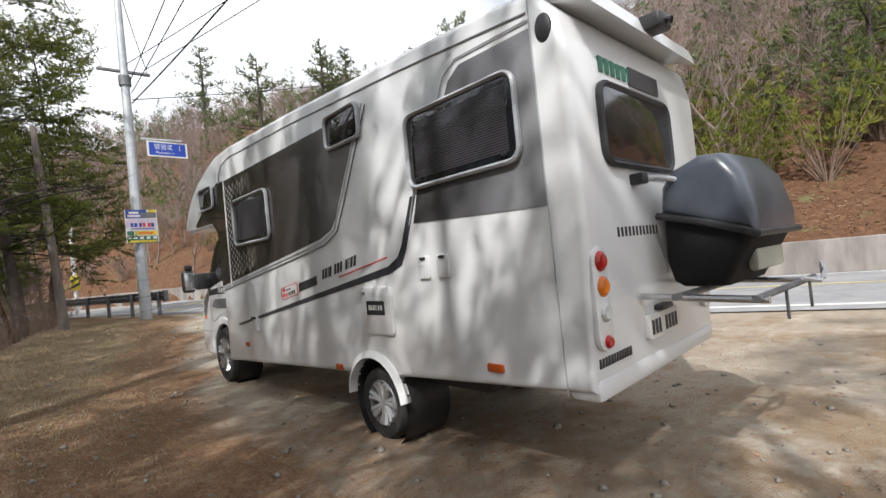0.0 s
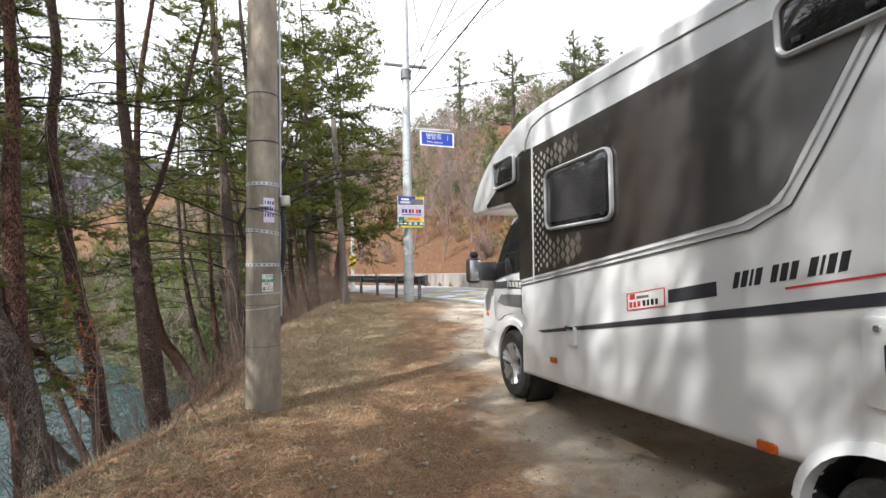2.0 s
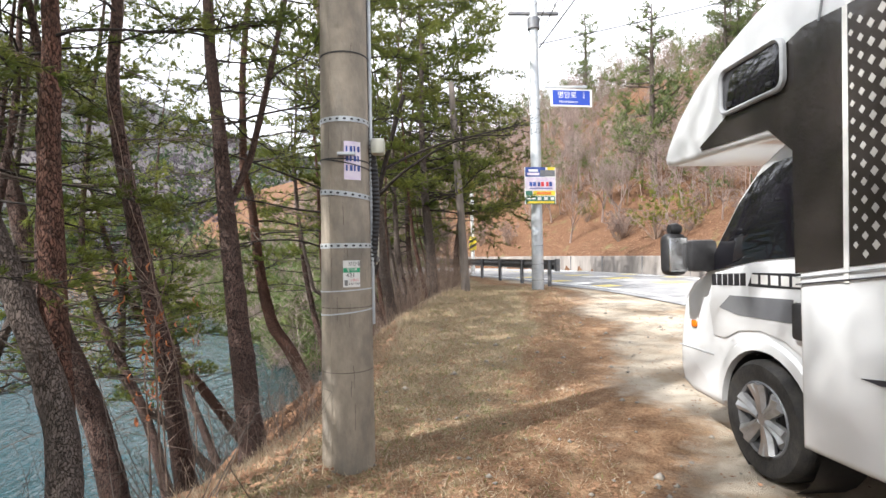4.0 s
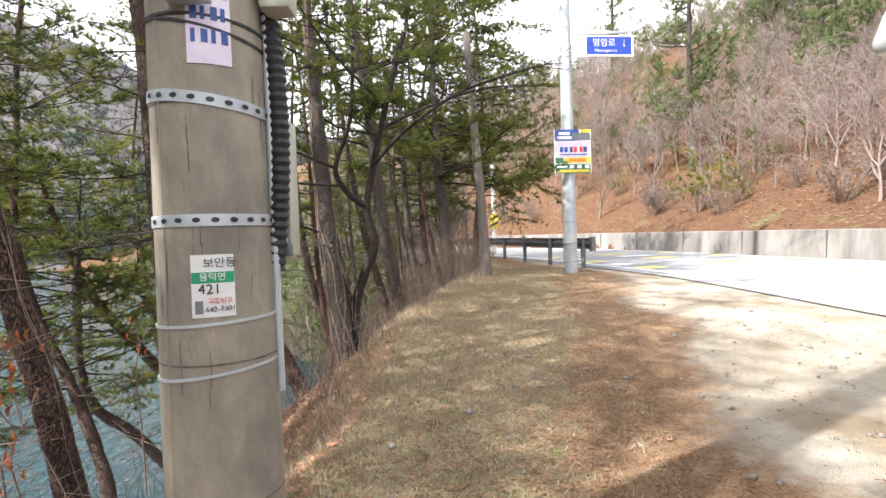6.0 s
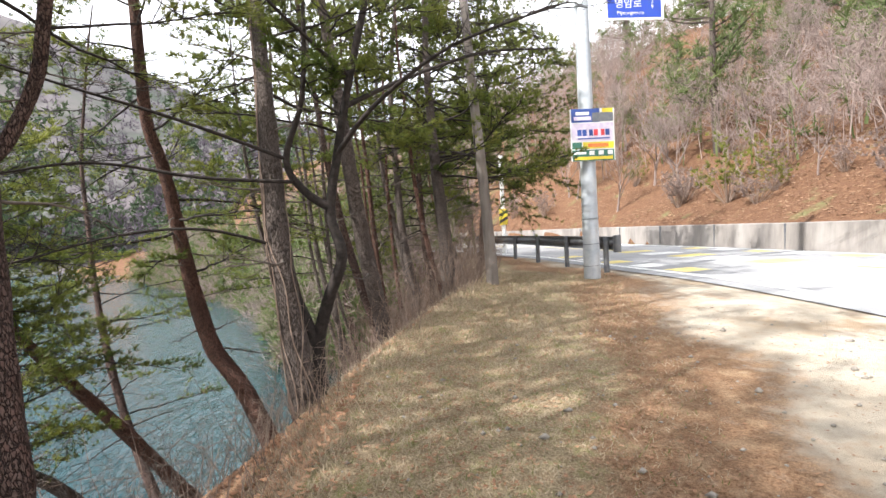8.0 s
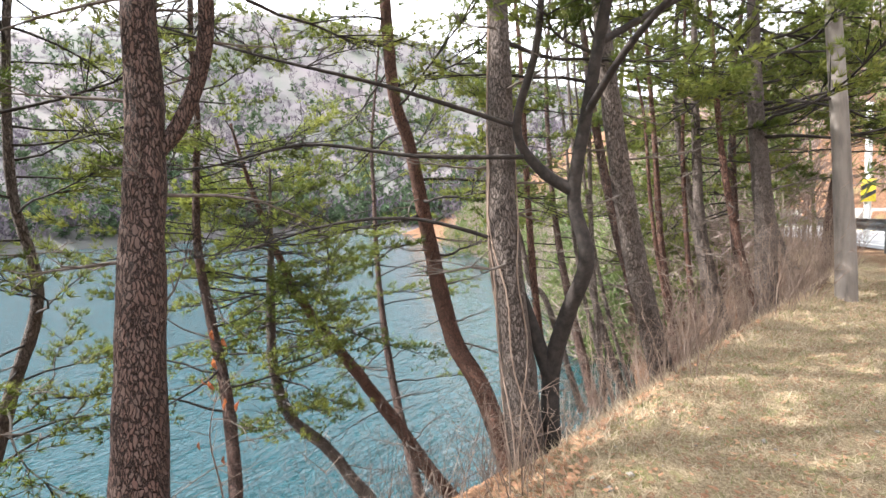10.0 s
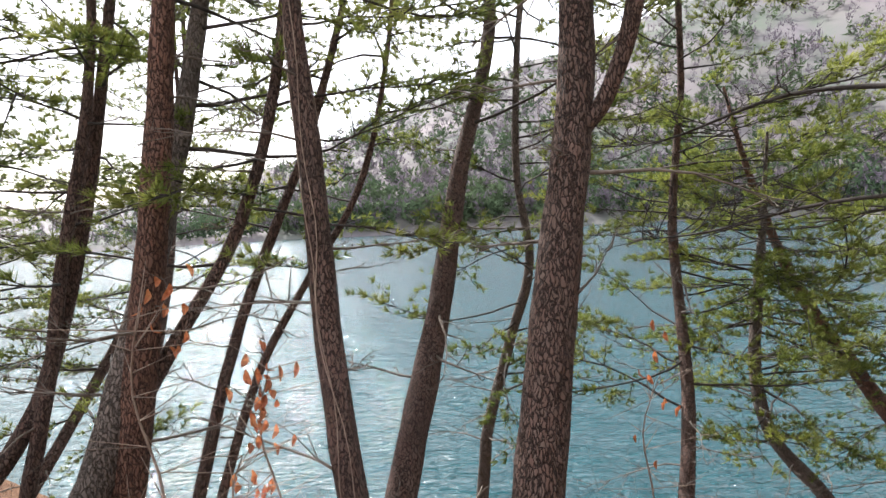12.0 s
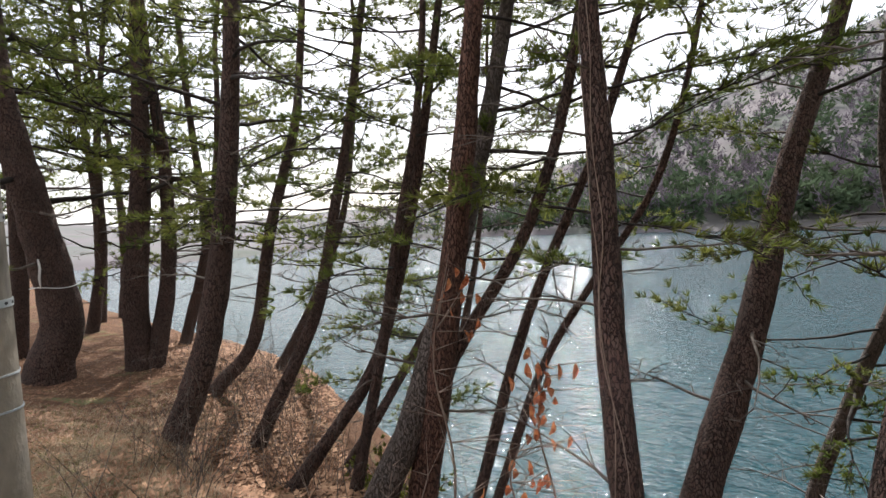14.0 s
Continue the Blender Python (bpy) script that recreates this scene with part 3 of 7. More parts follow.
def far_land(a, r):
    shore = float(np.interp(a, [f[0] for f in FAR], [f[1] for f in FAR]))
    rise = float(np.interp(a, [f[0] for f in FAR], [f[2] for f in FAR]))
    top = 310 * math.tan(radians(rise)) + 1.6
    k = (r - shore) / (310 - shore)
    if k < 0:
        return WATER_Z + k * 30
    z = WATER_Z + 0.9 * smooth(0, 0.02, k) + (top - WATER_Z) * min(1.15, k) ** 1.12
    z += (2.2 * noise.noise(Vector((a * 0.22, r * 0.02, 1))) + 5 * noise.noise(Vector((a * 0.07, r * 0.008, 5)))) * smooth(0.03, 0.35, k) * min(1, rise / 8)
    return z if k < 1 else z - (k - 1) * 60


fv, fr = [], [0.0, 0.01, 0.02, 0.035, 0.06, 0.1, 0.15, 0.22, 0.3, 0.4, 0.5, 0.6, 0.7, 0.8, 0.9, 1.0, 1.1, 1.3]
fa = np.arange(8, 201, 1.5)
for a in fa:
    shore = float(np.interp(a, [f[0] for f in FAR], [f[1] for f in FAR]))
    for k in fr:
        r = shore - 2 + k * (312 - shore)
        fv.append((EYE0[0] - r * math.sin(radians(a)), EYE0[1] + r * math.cos(radians(a)), far_land(a, r)))
fi = np.arange(len(fv) - len(fr)).reshape(-1, len(fr))[:, :-1].ravel()
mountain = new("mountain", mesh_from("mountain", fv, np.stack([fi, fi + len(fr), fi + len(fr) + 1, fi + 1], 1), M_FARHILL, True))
tagged(mountain, "wooded mountain across the lake, haze tinted into its colour", "mountain", kind="structure")


# ---- road, markings, wall ----
def curve_at(rows, y, side=0.0):
    x = table(rows, y)
    d = (table(rows, y + 0.5) - table(rows, y - 0.5))
    n = Vector((1, -d, 0)).normalized()
    return Vector((x, y, 0)) + n * side


rys = np.arange(-78, 60, 0.6)
rv = []
for y in rys:
    p, q = curve_at(ROADNEAR, y), curve_at(ROADFAR, y)
    for k in range(9):
        v = p.lerp(q, k / 8)
        rv.append((v.x, v.y, rise(v.y) + 0.012 + 0.05 * math.sin(math.pi * k / 8)))
ri = np.arange(len(rv) - 9).reshape(-1, 9)[:, :-1].ravel()
road = new("road", mesh_from("road", rv, np.stack([ri, ri + 1, ri + 10, ri + 9], 1), M_ASPHALT, True))
tagged(road, "sunlit worn grey asphalt road curving past the lot", "road", kind="structure")


def road_z(k):
    return 0.012 + 0.05 * math.sin(math.pi * k) + 0.005


def road_strip(y0, y1, k0, k1, mat, name, label, y0b=None, y1b=None, n=8):
    """Paint between two fractions of the road's width; the far edge may be shifted along for a slant."""
    y0b, y1b = (y0 if y0b is None else y0b), (y1 if y1b is None else y1b)
    verts, faces = [], []
    for i in range(n + 1):
        for j in range(3):
            k = k0 + (k1 - k0) * j / 2
            ya, yb = y0 + (y0b - y0) * j / 2, y1 + (y1b - y1) * j / 2
            y = ya + (yb - ya) * i / n
            v = curve_at(ROADNEAR, y).lerp(curve_at(ROADFAR, y), k)
            verts.append((v.x, v.y, rise(v.y) + road_z(k)))
    for i in range(n):
        for j in range(2):
            a = i * 3 + j
            faces.append((a, a + 1, a + 4, a + 3))
    return tagged(new(name, mesh_from(name, verts, faces, mat, True)), label, "road marking", kind="structure")


road_strip(-70, 52, 0.06, 0.085, M_LINEWHITE, "edge_line", "white painted road edge line", n=150)
road_strip(-70, 52, 0.93, 0.955, M_LINEWHITE, "edge_line", "white painted road edge line", n=150)
road_strip(-70, 15.5, 0.495, 0.515, M_LINEYELLOW, "centre_line", "yellow painted road centre line", n=110)
road_strip(23.5, 52, 0.495, 0.515, M_LINEYELLOW, "centre_line", "yellow painted road centre line", n=40)
# painted speed hump: slanted yellow and white bands
for i in range(5):
    road_strip(16.2 + i * 1.4, 16.9 + i * 1.4, 0.1, 0.92, M_LINEYELLOW if i % 2 == 0 else M_LINEWHITE, "hump_band", "slanted painted band across the speed hump", 17.7 + i * 1.4, 18.4 + i * 1.4, 3)

# retaining wall along the hillside, with panel joints
wys = np.arange(-78, 58, 0.5)
bm = bmesh.new()
rows = []
for y in wys:
    top = 0.8 + 0.02 * noise.noise(Vector((0, y * 0.4, 0)))
    rows.append([bm.verts.new(curve_at(ROADFAR, y, s) + Vector((0, 0, z + rise(y)))) for s, z in ((0.0, -0.1), (0.05, top - 0.02), (0.08, top), (0.3, top), (0.32, -0.1))])
for a, b in zip(rows, rows[1:]):
    for k in range(4):
        bm.faces.new((a[k], b[k], b[k + 1], a[k + 1]))
bmesh.ops.recalc_face_normals(bm, faces=bm.faces[:])
wall = tagged(link("wall_road", bm, M_CONCRETE), "low stained concrete retaining wall below the hillside", "wall", kind="structure")
bm = bmesh.new()
for y in np.arange(-30, 50, 3.0):
    p = curve_at(ROADFAR, y)
    add_box(bm, p.x - 0.006, p.x + 0.06, p.y - 0.012, p.y + 0.012, rise(y) + 0.02, rise(y) + 0.78)
joints = part("wall_joint", bm, M_STEELDARK, wall, "dark vertical panel joints")
joints["kind"] = "stuff"


# ---- motorhome ----
def arc(cy, cz, r, a0, a1, n):
    return [(cy + r * math.cos(radians(a0 + (a1 - a0) * k / n)), cz + r * math.sin(radians(a0 + (a1 - a0) * k / n))) for k in range(n + 1)]


def side_window(parent, y0, y1, z0, z1, x, blind, label):
    r = min(0.06, (z1 - z0) * 0.2)
    outer, inner = rounded(y0 - 0.026, y1 + 0.026, z0 - 0.026, z1 + 0.026, r + 0.022), rounded(y0, y1, z0, z1, r)
    win = part("window", plate_x(rounded(y0, y1, z0, z1, r), x, 0.012, 0.004), M_GLASS, parent, label)
    part("window_frame", ring_x(outer, inner, x, 0.03), M_RVTRIM, win, "grey rounded window frame")
    if blind:
        bm = bmesh.new()
        n = int((z1 - z0) / 0.016)
        for k in range(n):
            z = z0 + 0.04 + (z1 - z0 - 0.08) * k / n
            add_box(bm, x - 0.0135, x - 0.0125, y0 + 0.05, y1 - 0.06, z, z + 0.009)
        part("blind", bm, M_BLIND, win, "dark pleated blind")["kind"] = "stuff"
    part("latch", box(x - 0.03, x - 0.012, y0 + 0.06, y0 + 0.1, z0 + 0.02, z0 + 0.045, bevel=0.004), M_BLACK, win)
    part("latch", box(x - 0.03, x - 0.012, y1 - 0.1, y1 - 0.06, z0 + 0.02, z0 + 0.045, bevel=0.004), M_BLACK, win)
    return win


def lathe(profile, cx, cy, cz, n=36):
    """(x, r) outline turned about the axle, which runs along x."""
    bm = bmesh.new()
    rings = [[bm.verts.new((cx + x, cy + r * math.cos(2 * math.pi * k / n), cz + r * math.sin(2 * math.pi * k / n))) for k in range(n)] for x, r in profile]
    for a, b in zip(rings, rings[1:]):
        for k in range(n):
            bm.faces.new((a[k], a[(k + 1) % n], b[(k + 1) % n], b[k]))
    bmesh.ops.recalc_face_normals(bm, faces=bm.faces[:])
    return bm


def wheel(parent, x, y, r, width, spokes, side=1):
    """side 1: the outer face looks to -x."""
    s = side
    tyre = lathe([(0.0 * s, r * 0.63), (0.0 * s, r * 0.7), (-0.015 * s, r * 0.8), (-0.012 * s, r * 0.92), (0.02 * s, r * 0.99), (0.05 * s, r), (width * s - 0.05 * s, r), (width * s - 0.02 * s, r * 0.98), (width * s, r * 0.8), (width * s, r * 0.6)], x, y, r)
    w = part("wheel", tyre, M_RUBBER, parent, "black rubber tyre on a silver wheel")
    bm = lathe([(0.0 * s, r * 0.64), (-0.008 * s, r * 0.62), (0.0, r * 0.58), (0.05 * s, r * 0.55), (0.1 * s, r * 0.54), (0.1 * s, 0.01)], x, y, r)
    part("rim_barrel", bm, M_STEELDARK, w, "dark shaded wheel barrel")
    bm = bmesh.new()
    for k in range(spokes):
        a = 2 * math.pi * k / spokes + 0.3
        for d in (-0.13, 0.13):
            pts = []
            for rr, off, xx in ((0.1 * r, 0.06, 0.012), (0.35 * r, 0.1, 0.016), (0.6 * r, 0.14, 0.0)):
                pts.append(Vector((x + xx * s, y + rr * math.cos(a + d * (0.5 + rr / r)), r + rr * math.sin(a + d * (0.5 + rr / r)))))
            add_tube(bm, pts, [0.022 * r / 0.3, 0.026 * r / 0.3, 0.03 * r / 0.3], 6)
    part("rim", bm, M_RIM, w, "silver spoked wheel trim")
    part("hub_cap", lathe([(-0.004 * s, 0.0), (-0.004 * s, 0.13 * r), (0.004 * s, 0.2 * r), (0.03 * s, 0.22 * r)], x, y, r, 20), M_RIM, w)
    return w


def bars_on_side(parent, name, y, z, widths, h, x, mat, slope, lean=0.0):
    """Plain bars in place of a name: a run of short slanted strokes of one height along the side."""
    bm = bmesh.new()
    p = y
    for w in widths:
        if w > 0:
            zz = z + slope * (y - p)
            prof = [(p, zz), (p - w, zz + slope * w), (p - w - lean, zz + h + slope * w), (p - lean, zz + h)]
            merge(bm, plate_x(prof, x, 0.003))
        p -= abs(w) + 0.016
    ob = part(name, bm, mat, parent)
    ob["kind"] = "stuff"
    return ob


REAR = 0.075      # the rear wall runs slightly aslant across the body


def aslant(bm):
    for v in bm.verts:
        v.co.y += REAR * v.co.x
    return bm


def build_motorhome():
    rv = thing("motorhome", (0.95, 3.3, 0), "white motorhome with dark brown and graphite side decals, parked on gravel", "motorhome")
    W = 1.75
    low = lambda y: 0.57 - 0.05 * (y - 0.2)  # noqa: E731
    arch_r = arc(1.93, 0.28, 0.34, 0, 180, 10)
    arch_r = [(y, z) for y, z in arch_r]
    prof = [(0.09, 0.58), (0.05, 1.3), (0.06, 2.2), (0.1, 2.40), (0.2, 2.52), (0.42, 2.57), (1.3, 2.63), (3.0, 2.73), (4.55, 2.79), (5.0, 2.77), (5.35, 2.70), (5.7, 2.60), (6.0, 2.47), (6.22, 2.32), (6.38, 2.16), (6.44, 2.06), (6.42, 2.01), (6.3, 1.985), (5.6, 1.97), (5.25, 1.95), (5.13, 1.9), (5.08, 1.8), (5.07, 1.2), (5.07, low(5.07))]
    prof += [(2.29, low(2.29))] + [(y, z) for y, z in arch_r if z > low(y) - 0.02] + [(1.57, low(1.57))]
    shell = prism_x(prof, 0.0, W, 0.045, 4)
    for v in shell.verts:
        if v.co.y < 0.45:
            v.co.y += REAR * v.co.x
    body = part("body", shell, M_RV, rv, "glossy white moulded body shell")
    # roof edge seam and rear corner seam
    bm = bmesh.new()
    add_tube(bm, [(-0.004, y, z) for y, z in ((0.25, 2.44), (1.3, 2.52), (3.0, 2.61), (4.5, 2.66), (4.75, 2.62), (4.86, 2.52), (4.88, 2.43))], 0.006, 6)
    part("roof_seam", bm, M_RVTRIM, rv)
    part("corner_seam", tube([(-0.002, 0.235, 0.56), (-0.002, 0.235, 2.52)], 0.005, 6), M_RVTRIM, rv)
    # decals
    part("side_decal", plate_x([(5.07, 1.22), (2.55, 1.545), (2.36, 1.6), (2.27, 1.68), (2.2, 1.8), (1.79, 2.42), (4.72, 2.43), (4.98, 2.45), (5.15, 2.40), (5.75, 2.12), (5.92, 2.05), (5.9, 2.02), (5.25, 2.0), (5.07, 1.85)], 0.0, 0.004), M_FADE, rv, "brown-black gloss decal band")
    part("rear_decal", plate_x([(0.24, 1.485), (1.29, 1.525), (1.2, 1.78), (0.9, 2.2), (0.84, 2.3), (0.74, 2.36), (0.24, 2.36)], 0.0, 0.004), M_FADEREAR, rv, "graphite decal behind the rear window")
    part("silver_line", tube([(-0.008, 5.06, 1.20), (-0.008, 2.5, 1.522), (-0.008, 2.3, 1.6), (-0.008, 2.17, 1.78), (-0.008, 1.74, 2.44)], 0.0045, 6), M_RVTRIM, rv)
    part("silver_line", tube([(-0.008, 5.06, 1.165), (-0.008, 2.46, 1.49), (-0.008, 2.25, 1.58), (-0.008, 2.11, 1.78), (-0.008, 1.70, 2.42)], 0.0045, 6), M_STRIPE, rv)
    part("silver_line", tube([(-0.008, 1.33, 1.52), (-0.008, 1.22, 1.80), (-0.008, 0.95, 2.2), (-0.008, 0.88, 2.33), (-0.008, 0.76, 2.40), (-0.008, 0.24, 2.40)], 0.0045, 6), M_RVTRIM, rv)
    part("stripe", plate_x([(4.70, 0.775), (1.62, 1.265), (1.5, 1.32), (1.44, 1.4), (1.3, 1.70), (1.245, 1.70), (1.395, 1.37), (1.46, 1.265), (1.6, 1.215), (4.60, 0.765)], 0.0, 0.004), M_STRIPE, rv, "dark painted pinstripe")
    # white strip and diamond pattern at the habitation's front edge
    part("edge_strip", plate_x([(4.77, 1.19), (4.745, 1.19), (4.72, 2.43), (4.745, 2.43)], -0.004, 0.004), M_WHITE, rv)
    bm = bmesh.new()
    for k in range(15):
        for c in range(12):
            z = 1.28 + k * 0.078 + 0.039 * (c % 2)
            y = 4.705 - 0.046 * c - 0.0018 * c * c
            w = 0.013 + 0.0028 * c
            covered = 3.47 - w < y < 4.49 + w and 1.62 - w < z < 2.18 + w
            if covered or z < 1.26 + 0.126 * (4.9 - y) + w or z > 2.39 - w:
                continue
            merge(bm, plate_x([(y - w, z), (y, z - w * 1.2), (y + w, z), (y, z + w * 1.2)], -0.004, 0.002))
    part("diamond_pattern", bm, M_DIAMOND, rv, "silver diamond pattern")["kind"] = "stuff"
    # names as plain bars
    bars_on_side(rv, "name_lettering", 2.58, 1.21, (0.03, 0.032, 0.012, 0.032, -0.02, 0.03, 0.032, 0.03, -0.02, 0.034, 0.012, 0.032, 0.034), 0.08, 0.0, M_INK, 0.16, 0.02)
    part("underline", plate_x([(2.3, 1.215), (1.62, 1.325), (1.62, 1.335), (2.3, 1.225)], 0, 0.003), M_REDINK, rv)
    part("name_plate", plate_x([(3.03, 1.115), (2.68, 1.17), (2.68, 1.245), (3.03, 1.19)], 0, 0.003), M_STRIPE, rv)
    part("sticker", plate_x([(3.4, 1.05), (3.07, 1.10), (3.07, 1.2), (3.4, 1.15)], 0, 0.003), M_WHITE, rv, "small white sticker")
    part("sticker_mark", plate_x([(3.38, 1.115), (3.33, 1.122), (3.33, 1.155), (3.38, 1.147)], -0.003, 0.002), M_REDINK, rv)
    for k, (a, b) in enumerate((((3.41, 1.045), (3.06, 1.098)), ((3.41, 1.15), (3.06, 1.203)))):
        part("sticker_edge", tube([(-0.004, *a), (-0.004, *b)], 0.003, 5), M_REDINK, rv)
    for y, z in ((3.41, 1.045), (3.06, 1.098)):
        part("sticker_edge", tube([(-0.004, y, z), (-0.004, y, z + 0.105)], 0.003, 5), M_REDINK, rv)
    part("sticker_bar", plate_x([(3.315, 1.124), (3.2, 1.141), (3.2, 1.158), (3.315, 1.141)], -0.003, 0.002), M_STEELDARK, rv)
    bars_on_side(rv, "sticker_lettering", 3.385, 1.064, (0.026, 0.022, 0.026), 0.034, -0.003, M_REDINK, 0.15)
    bars_on_side(rv, "sticker_lettering", 3.255, 1.084, (0.024, 0.02, 0.024, 0.02), 0.034, -0.003, M_INK, 0.15)
    # windows
    side_window(rv, 0.37, 1.24, 1.755, 2.185, -0.012, True, "dark tinted rear side window")
    side_window(rv, 1.80, 2.25, 2.235, 2.455, -0.012, False, "dark tinted upper window")
    side_window(rv, 3.53, 4.44, 1.67, 2.13, -0.012, True, "dark tinted window with pleated blind")
    side_window(rv, 5.11, 5.62, 2.2, 2.44, -0.012, False, "dark tinted sleeping berth window")
    # service hatches and lamps
    hatch = part("service_hatch", plate_x(rounded(1.6, 1.99, 0.79, 1.13, 0.03), 0, 0.02, 0.008), M_RV, rv, "white plastic service hatch")
    part("hatch_badge", plate_x(rounded(1.69, 1.91, 0.93, 1.03, 0.008), -0.02, 0.004), M_INK, hatch, "black nameplate")
    part("hatch_lock", lathe([(-0.03, 0.0), (-0.03, 0.012), (-0.02, 0.014)], 0, 1.93, 1.085, 12), M_CHROME, hatch)
    bm = bmesh.new()
    for k, w in enumerate((0.03, 0.02, 0.02, 0.012, 0.02, 0.022)):
        merge(bm, plate_x([(1.88 - k * 0.03, 0.965), (1.88 - k * 0.03 - w * 0.7, 0.965), (1.88 - k * 0.03 - w * 0.7, 1.0), (1.88 - k * 0.03, 1.0)], -0.024, 0.002))
    part("badge_bars", bm, M_WHITE, hatch)["kind"] = "stuff"
    for y in (1.165, 0.985):
        h = part("filler_door", plate_x(rounded(y, y + 0.11, 1.165, 1.31, 0.015), 0, 0.016, 0.006), M_RV, rv, "small white filler door")
        part("filler_lip", plate_x(rounded(y + 0.03, y + 0.08, 1.285, 1.303, 0.006), -0.016, 0.006), M_INK, h)
    cap = part("socket_cover", plate_x(rounded(4.04, 4.16, 0.72, 0.87, 0.02), 0, 0.03, 0.01), M_RV, rv, "white socket cover")
    part("cover_lip", box(-0.05, -0.03, 4.05, 4.15, 0.85, 0.875, bevel=0.006), M_BLACK, cap)
    for y, z, w in ((0.69, 0.655, 0.06), (2.42, 0.50, 0.05), (4.42, 0.56, 0.05)):
        part("marker_lamp", plate_x(rounded(y - w, y + w, z - 0.024, z + 0.024, 0.012), 0, 0.018, 0.006), M_AMBERDARK, rv, "dark amber side marker lamp")
    # rear wheel arch moulding
    outer = arc(1.93, 0.28, 0.385, 8, 172, 16)
    inner = arc(1.93, 0.28, 0.335, 6, 174, 16)
    bm = bmesh.new()
    rows = [[bm.verts.new((x, y, z)) for y, z in pts] for pts, x in ((outer, 0.0), (outer, -0.01), (inner, -0.03), (inner, 0.06))]
    for a, b in zip(rows, rows[1:]):
        for k in range(16):
            bm.faces.new((a[k], a[k + 1], b[k + 1], b[k]))
    bmesh.ops.recalc_face_normals(bm, faces=bm.faces[:])
    part("wheel_arch", bm, M_RV, rv, "white flared wheel arch")
    # floor and chassis under the body
    part("chassis", box(0.25, W - 0.25, 1.0, 6.2, 0.4, 0.52, bevel=0.02), M_BLACK, rv, "dark underbody")
    part("axle", tube([(0.2, 1.93, 0.29), (W - 0.2, 1.93, 0.29)], 0.05, 8), M_BLACK, rv)
    part("axle", tube([(0.25, 5.47, 0.34), (W - 0.25, 5.47, 0.34)], 0.05, 8), M_BLACK, rv)
    wheel(rv, 0.05, 1.93, 0.265, 0.2, 7)
    wheel(rv, 0.08, 5.47, 0.345, 0.19, 6)
    wheel(rv, W - 0.05, 1.93, 0.265, 0.2, 7, -1)
    wheel(rv, W - 0.08, 5.47, 0.345, 0.19, 6, -1)
    # cab
    cab = [(5.05, 0.36), (5.05, 1.97), (5.3, 1.95), (5.5, 1.86), (5.72, 1.68), (5.95, 1.42), (6.12, 1.20), (6.28, 1.12), (6.40, 1.0), (6.45, 0.8), (6.48, 0.62), (6.48, 0.45), (6.44, 0.33), (6.3, 0.28), (5.93, 0.27)]
    cab += [(y, z) for y, z in arc(5.47, 0.34, 0.40, -8, 188, 14)]
    part("cab", prism_x(cab, 0.11, W - 0.11, 0.07, 4), M_RV, rv, "white cab with short bonnet")
    bm = bmesh.new()
    rows = [[bm.verts.new((x, y, z)) for y, z in pts] for pts, x in ((arc(5.47, 0.34, 0.48, 4, 176, 16), 0.108), (arc(5.47, 0.34, 0.465, 2, 178, 16), 0.085), (arc(5.47, 0.34, 0.405, 0, 180, 16), 0.085), (arc(5.47, 0.34, 0.395, 0, 180, 16), 0.2))]
    for a, b in zip(rows, rows[1:]):
        for k in range(16):
            bm.faces.new((a[k], a[k + 1], b[k + 1], b[k]))
    bmesh.ops.recalc_face_normals(bm, faces=bm.faces[:])
    part("wheel_arch", bm, M_RV, rv, "white front wheel arch lip")
    part("wheel_well", lathe([(0.3, 0.02), (0.3, 0.395), (0.02, 0.395)], 0.1, 5.47, 0.34, 24), M_BLACK, rv, "black wheel well liner")
    part("wheel_well", lathe([(0.4, 0.02), (0.4, 0.335), (0.02, 0.335)], 0.02, 1.93, 0.28, 24), M_BLACK, rv, "black wheel well liner")
    door = part("door", plate_x([(5.09, 0.72), (5.09, 1.30), (5.55, 1.27), (5.8, 1.22), (5.98, 1.15), (6.02, 0.95), (5.98, 0.76), (5.85, 0.76), (5.7, 0.83), (5.5, 0.86), (5.3, 0.83), (5.15, 0.76)], 0.11, 0.012, 0.006), M_RV, rv, "white cab door")
    part("door_glass", plate_x([(5.09, 1.31), (5.09, 1.85), (5.34, 1.84), (5.5, 1.78), (5.68, 1.63), (5.9, 1.385), (6.06, 1.19), (5.8, 1.23), (5.5, 1.28)], 0.108, 0.01, 0.004), M_GLASS, door, "dark tinted door glass")
    part("door_handle", box(0.06, 0.1, 5.09, 5.2, 0.86, 1.06, bevel=0.02), M_BLACK, door, "black recessed door handle")
    part("door_plate", plate_x([(5.22, 0.94), (5.22, 1.07), (5.78, 1.05), (5.9, 0.96), (5.7, 0.93)], 0.098, 0.004), M_DECALGREY, door, "graphite badge plate")
    bm = bmesh.new()
    for k in range(6):
        merge(bm, plate_x([(5.98 - 0.062 * k, 1.105 + 0.003 * k), (5.93 - 0.062 * k, 1.107 + 0.003 * k), (5.93 - 0.062 * k, 1.185 + 0.003 * k), (5.98 - 0.062 * k, 1.183 + 0.003 * k)], 0.098, 0.003))
    part("name_lettering", bm, M_INK, door)["kind"] = "stuff"
    part("name_plate", plate_x([(5.6, 1.12), (5.12, 1.13), (5.12, 1.215), (5.55, 1.205)], 0.098, 0.003), M_INK, door)
    bm = bmesh.new()
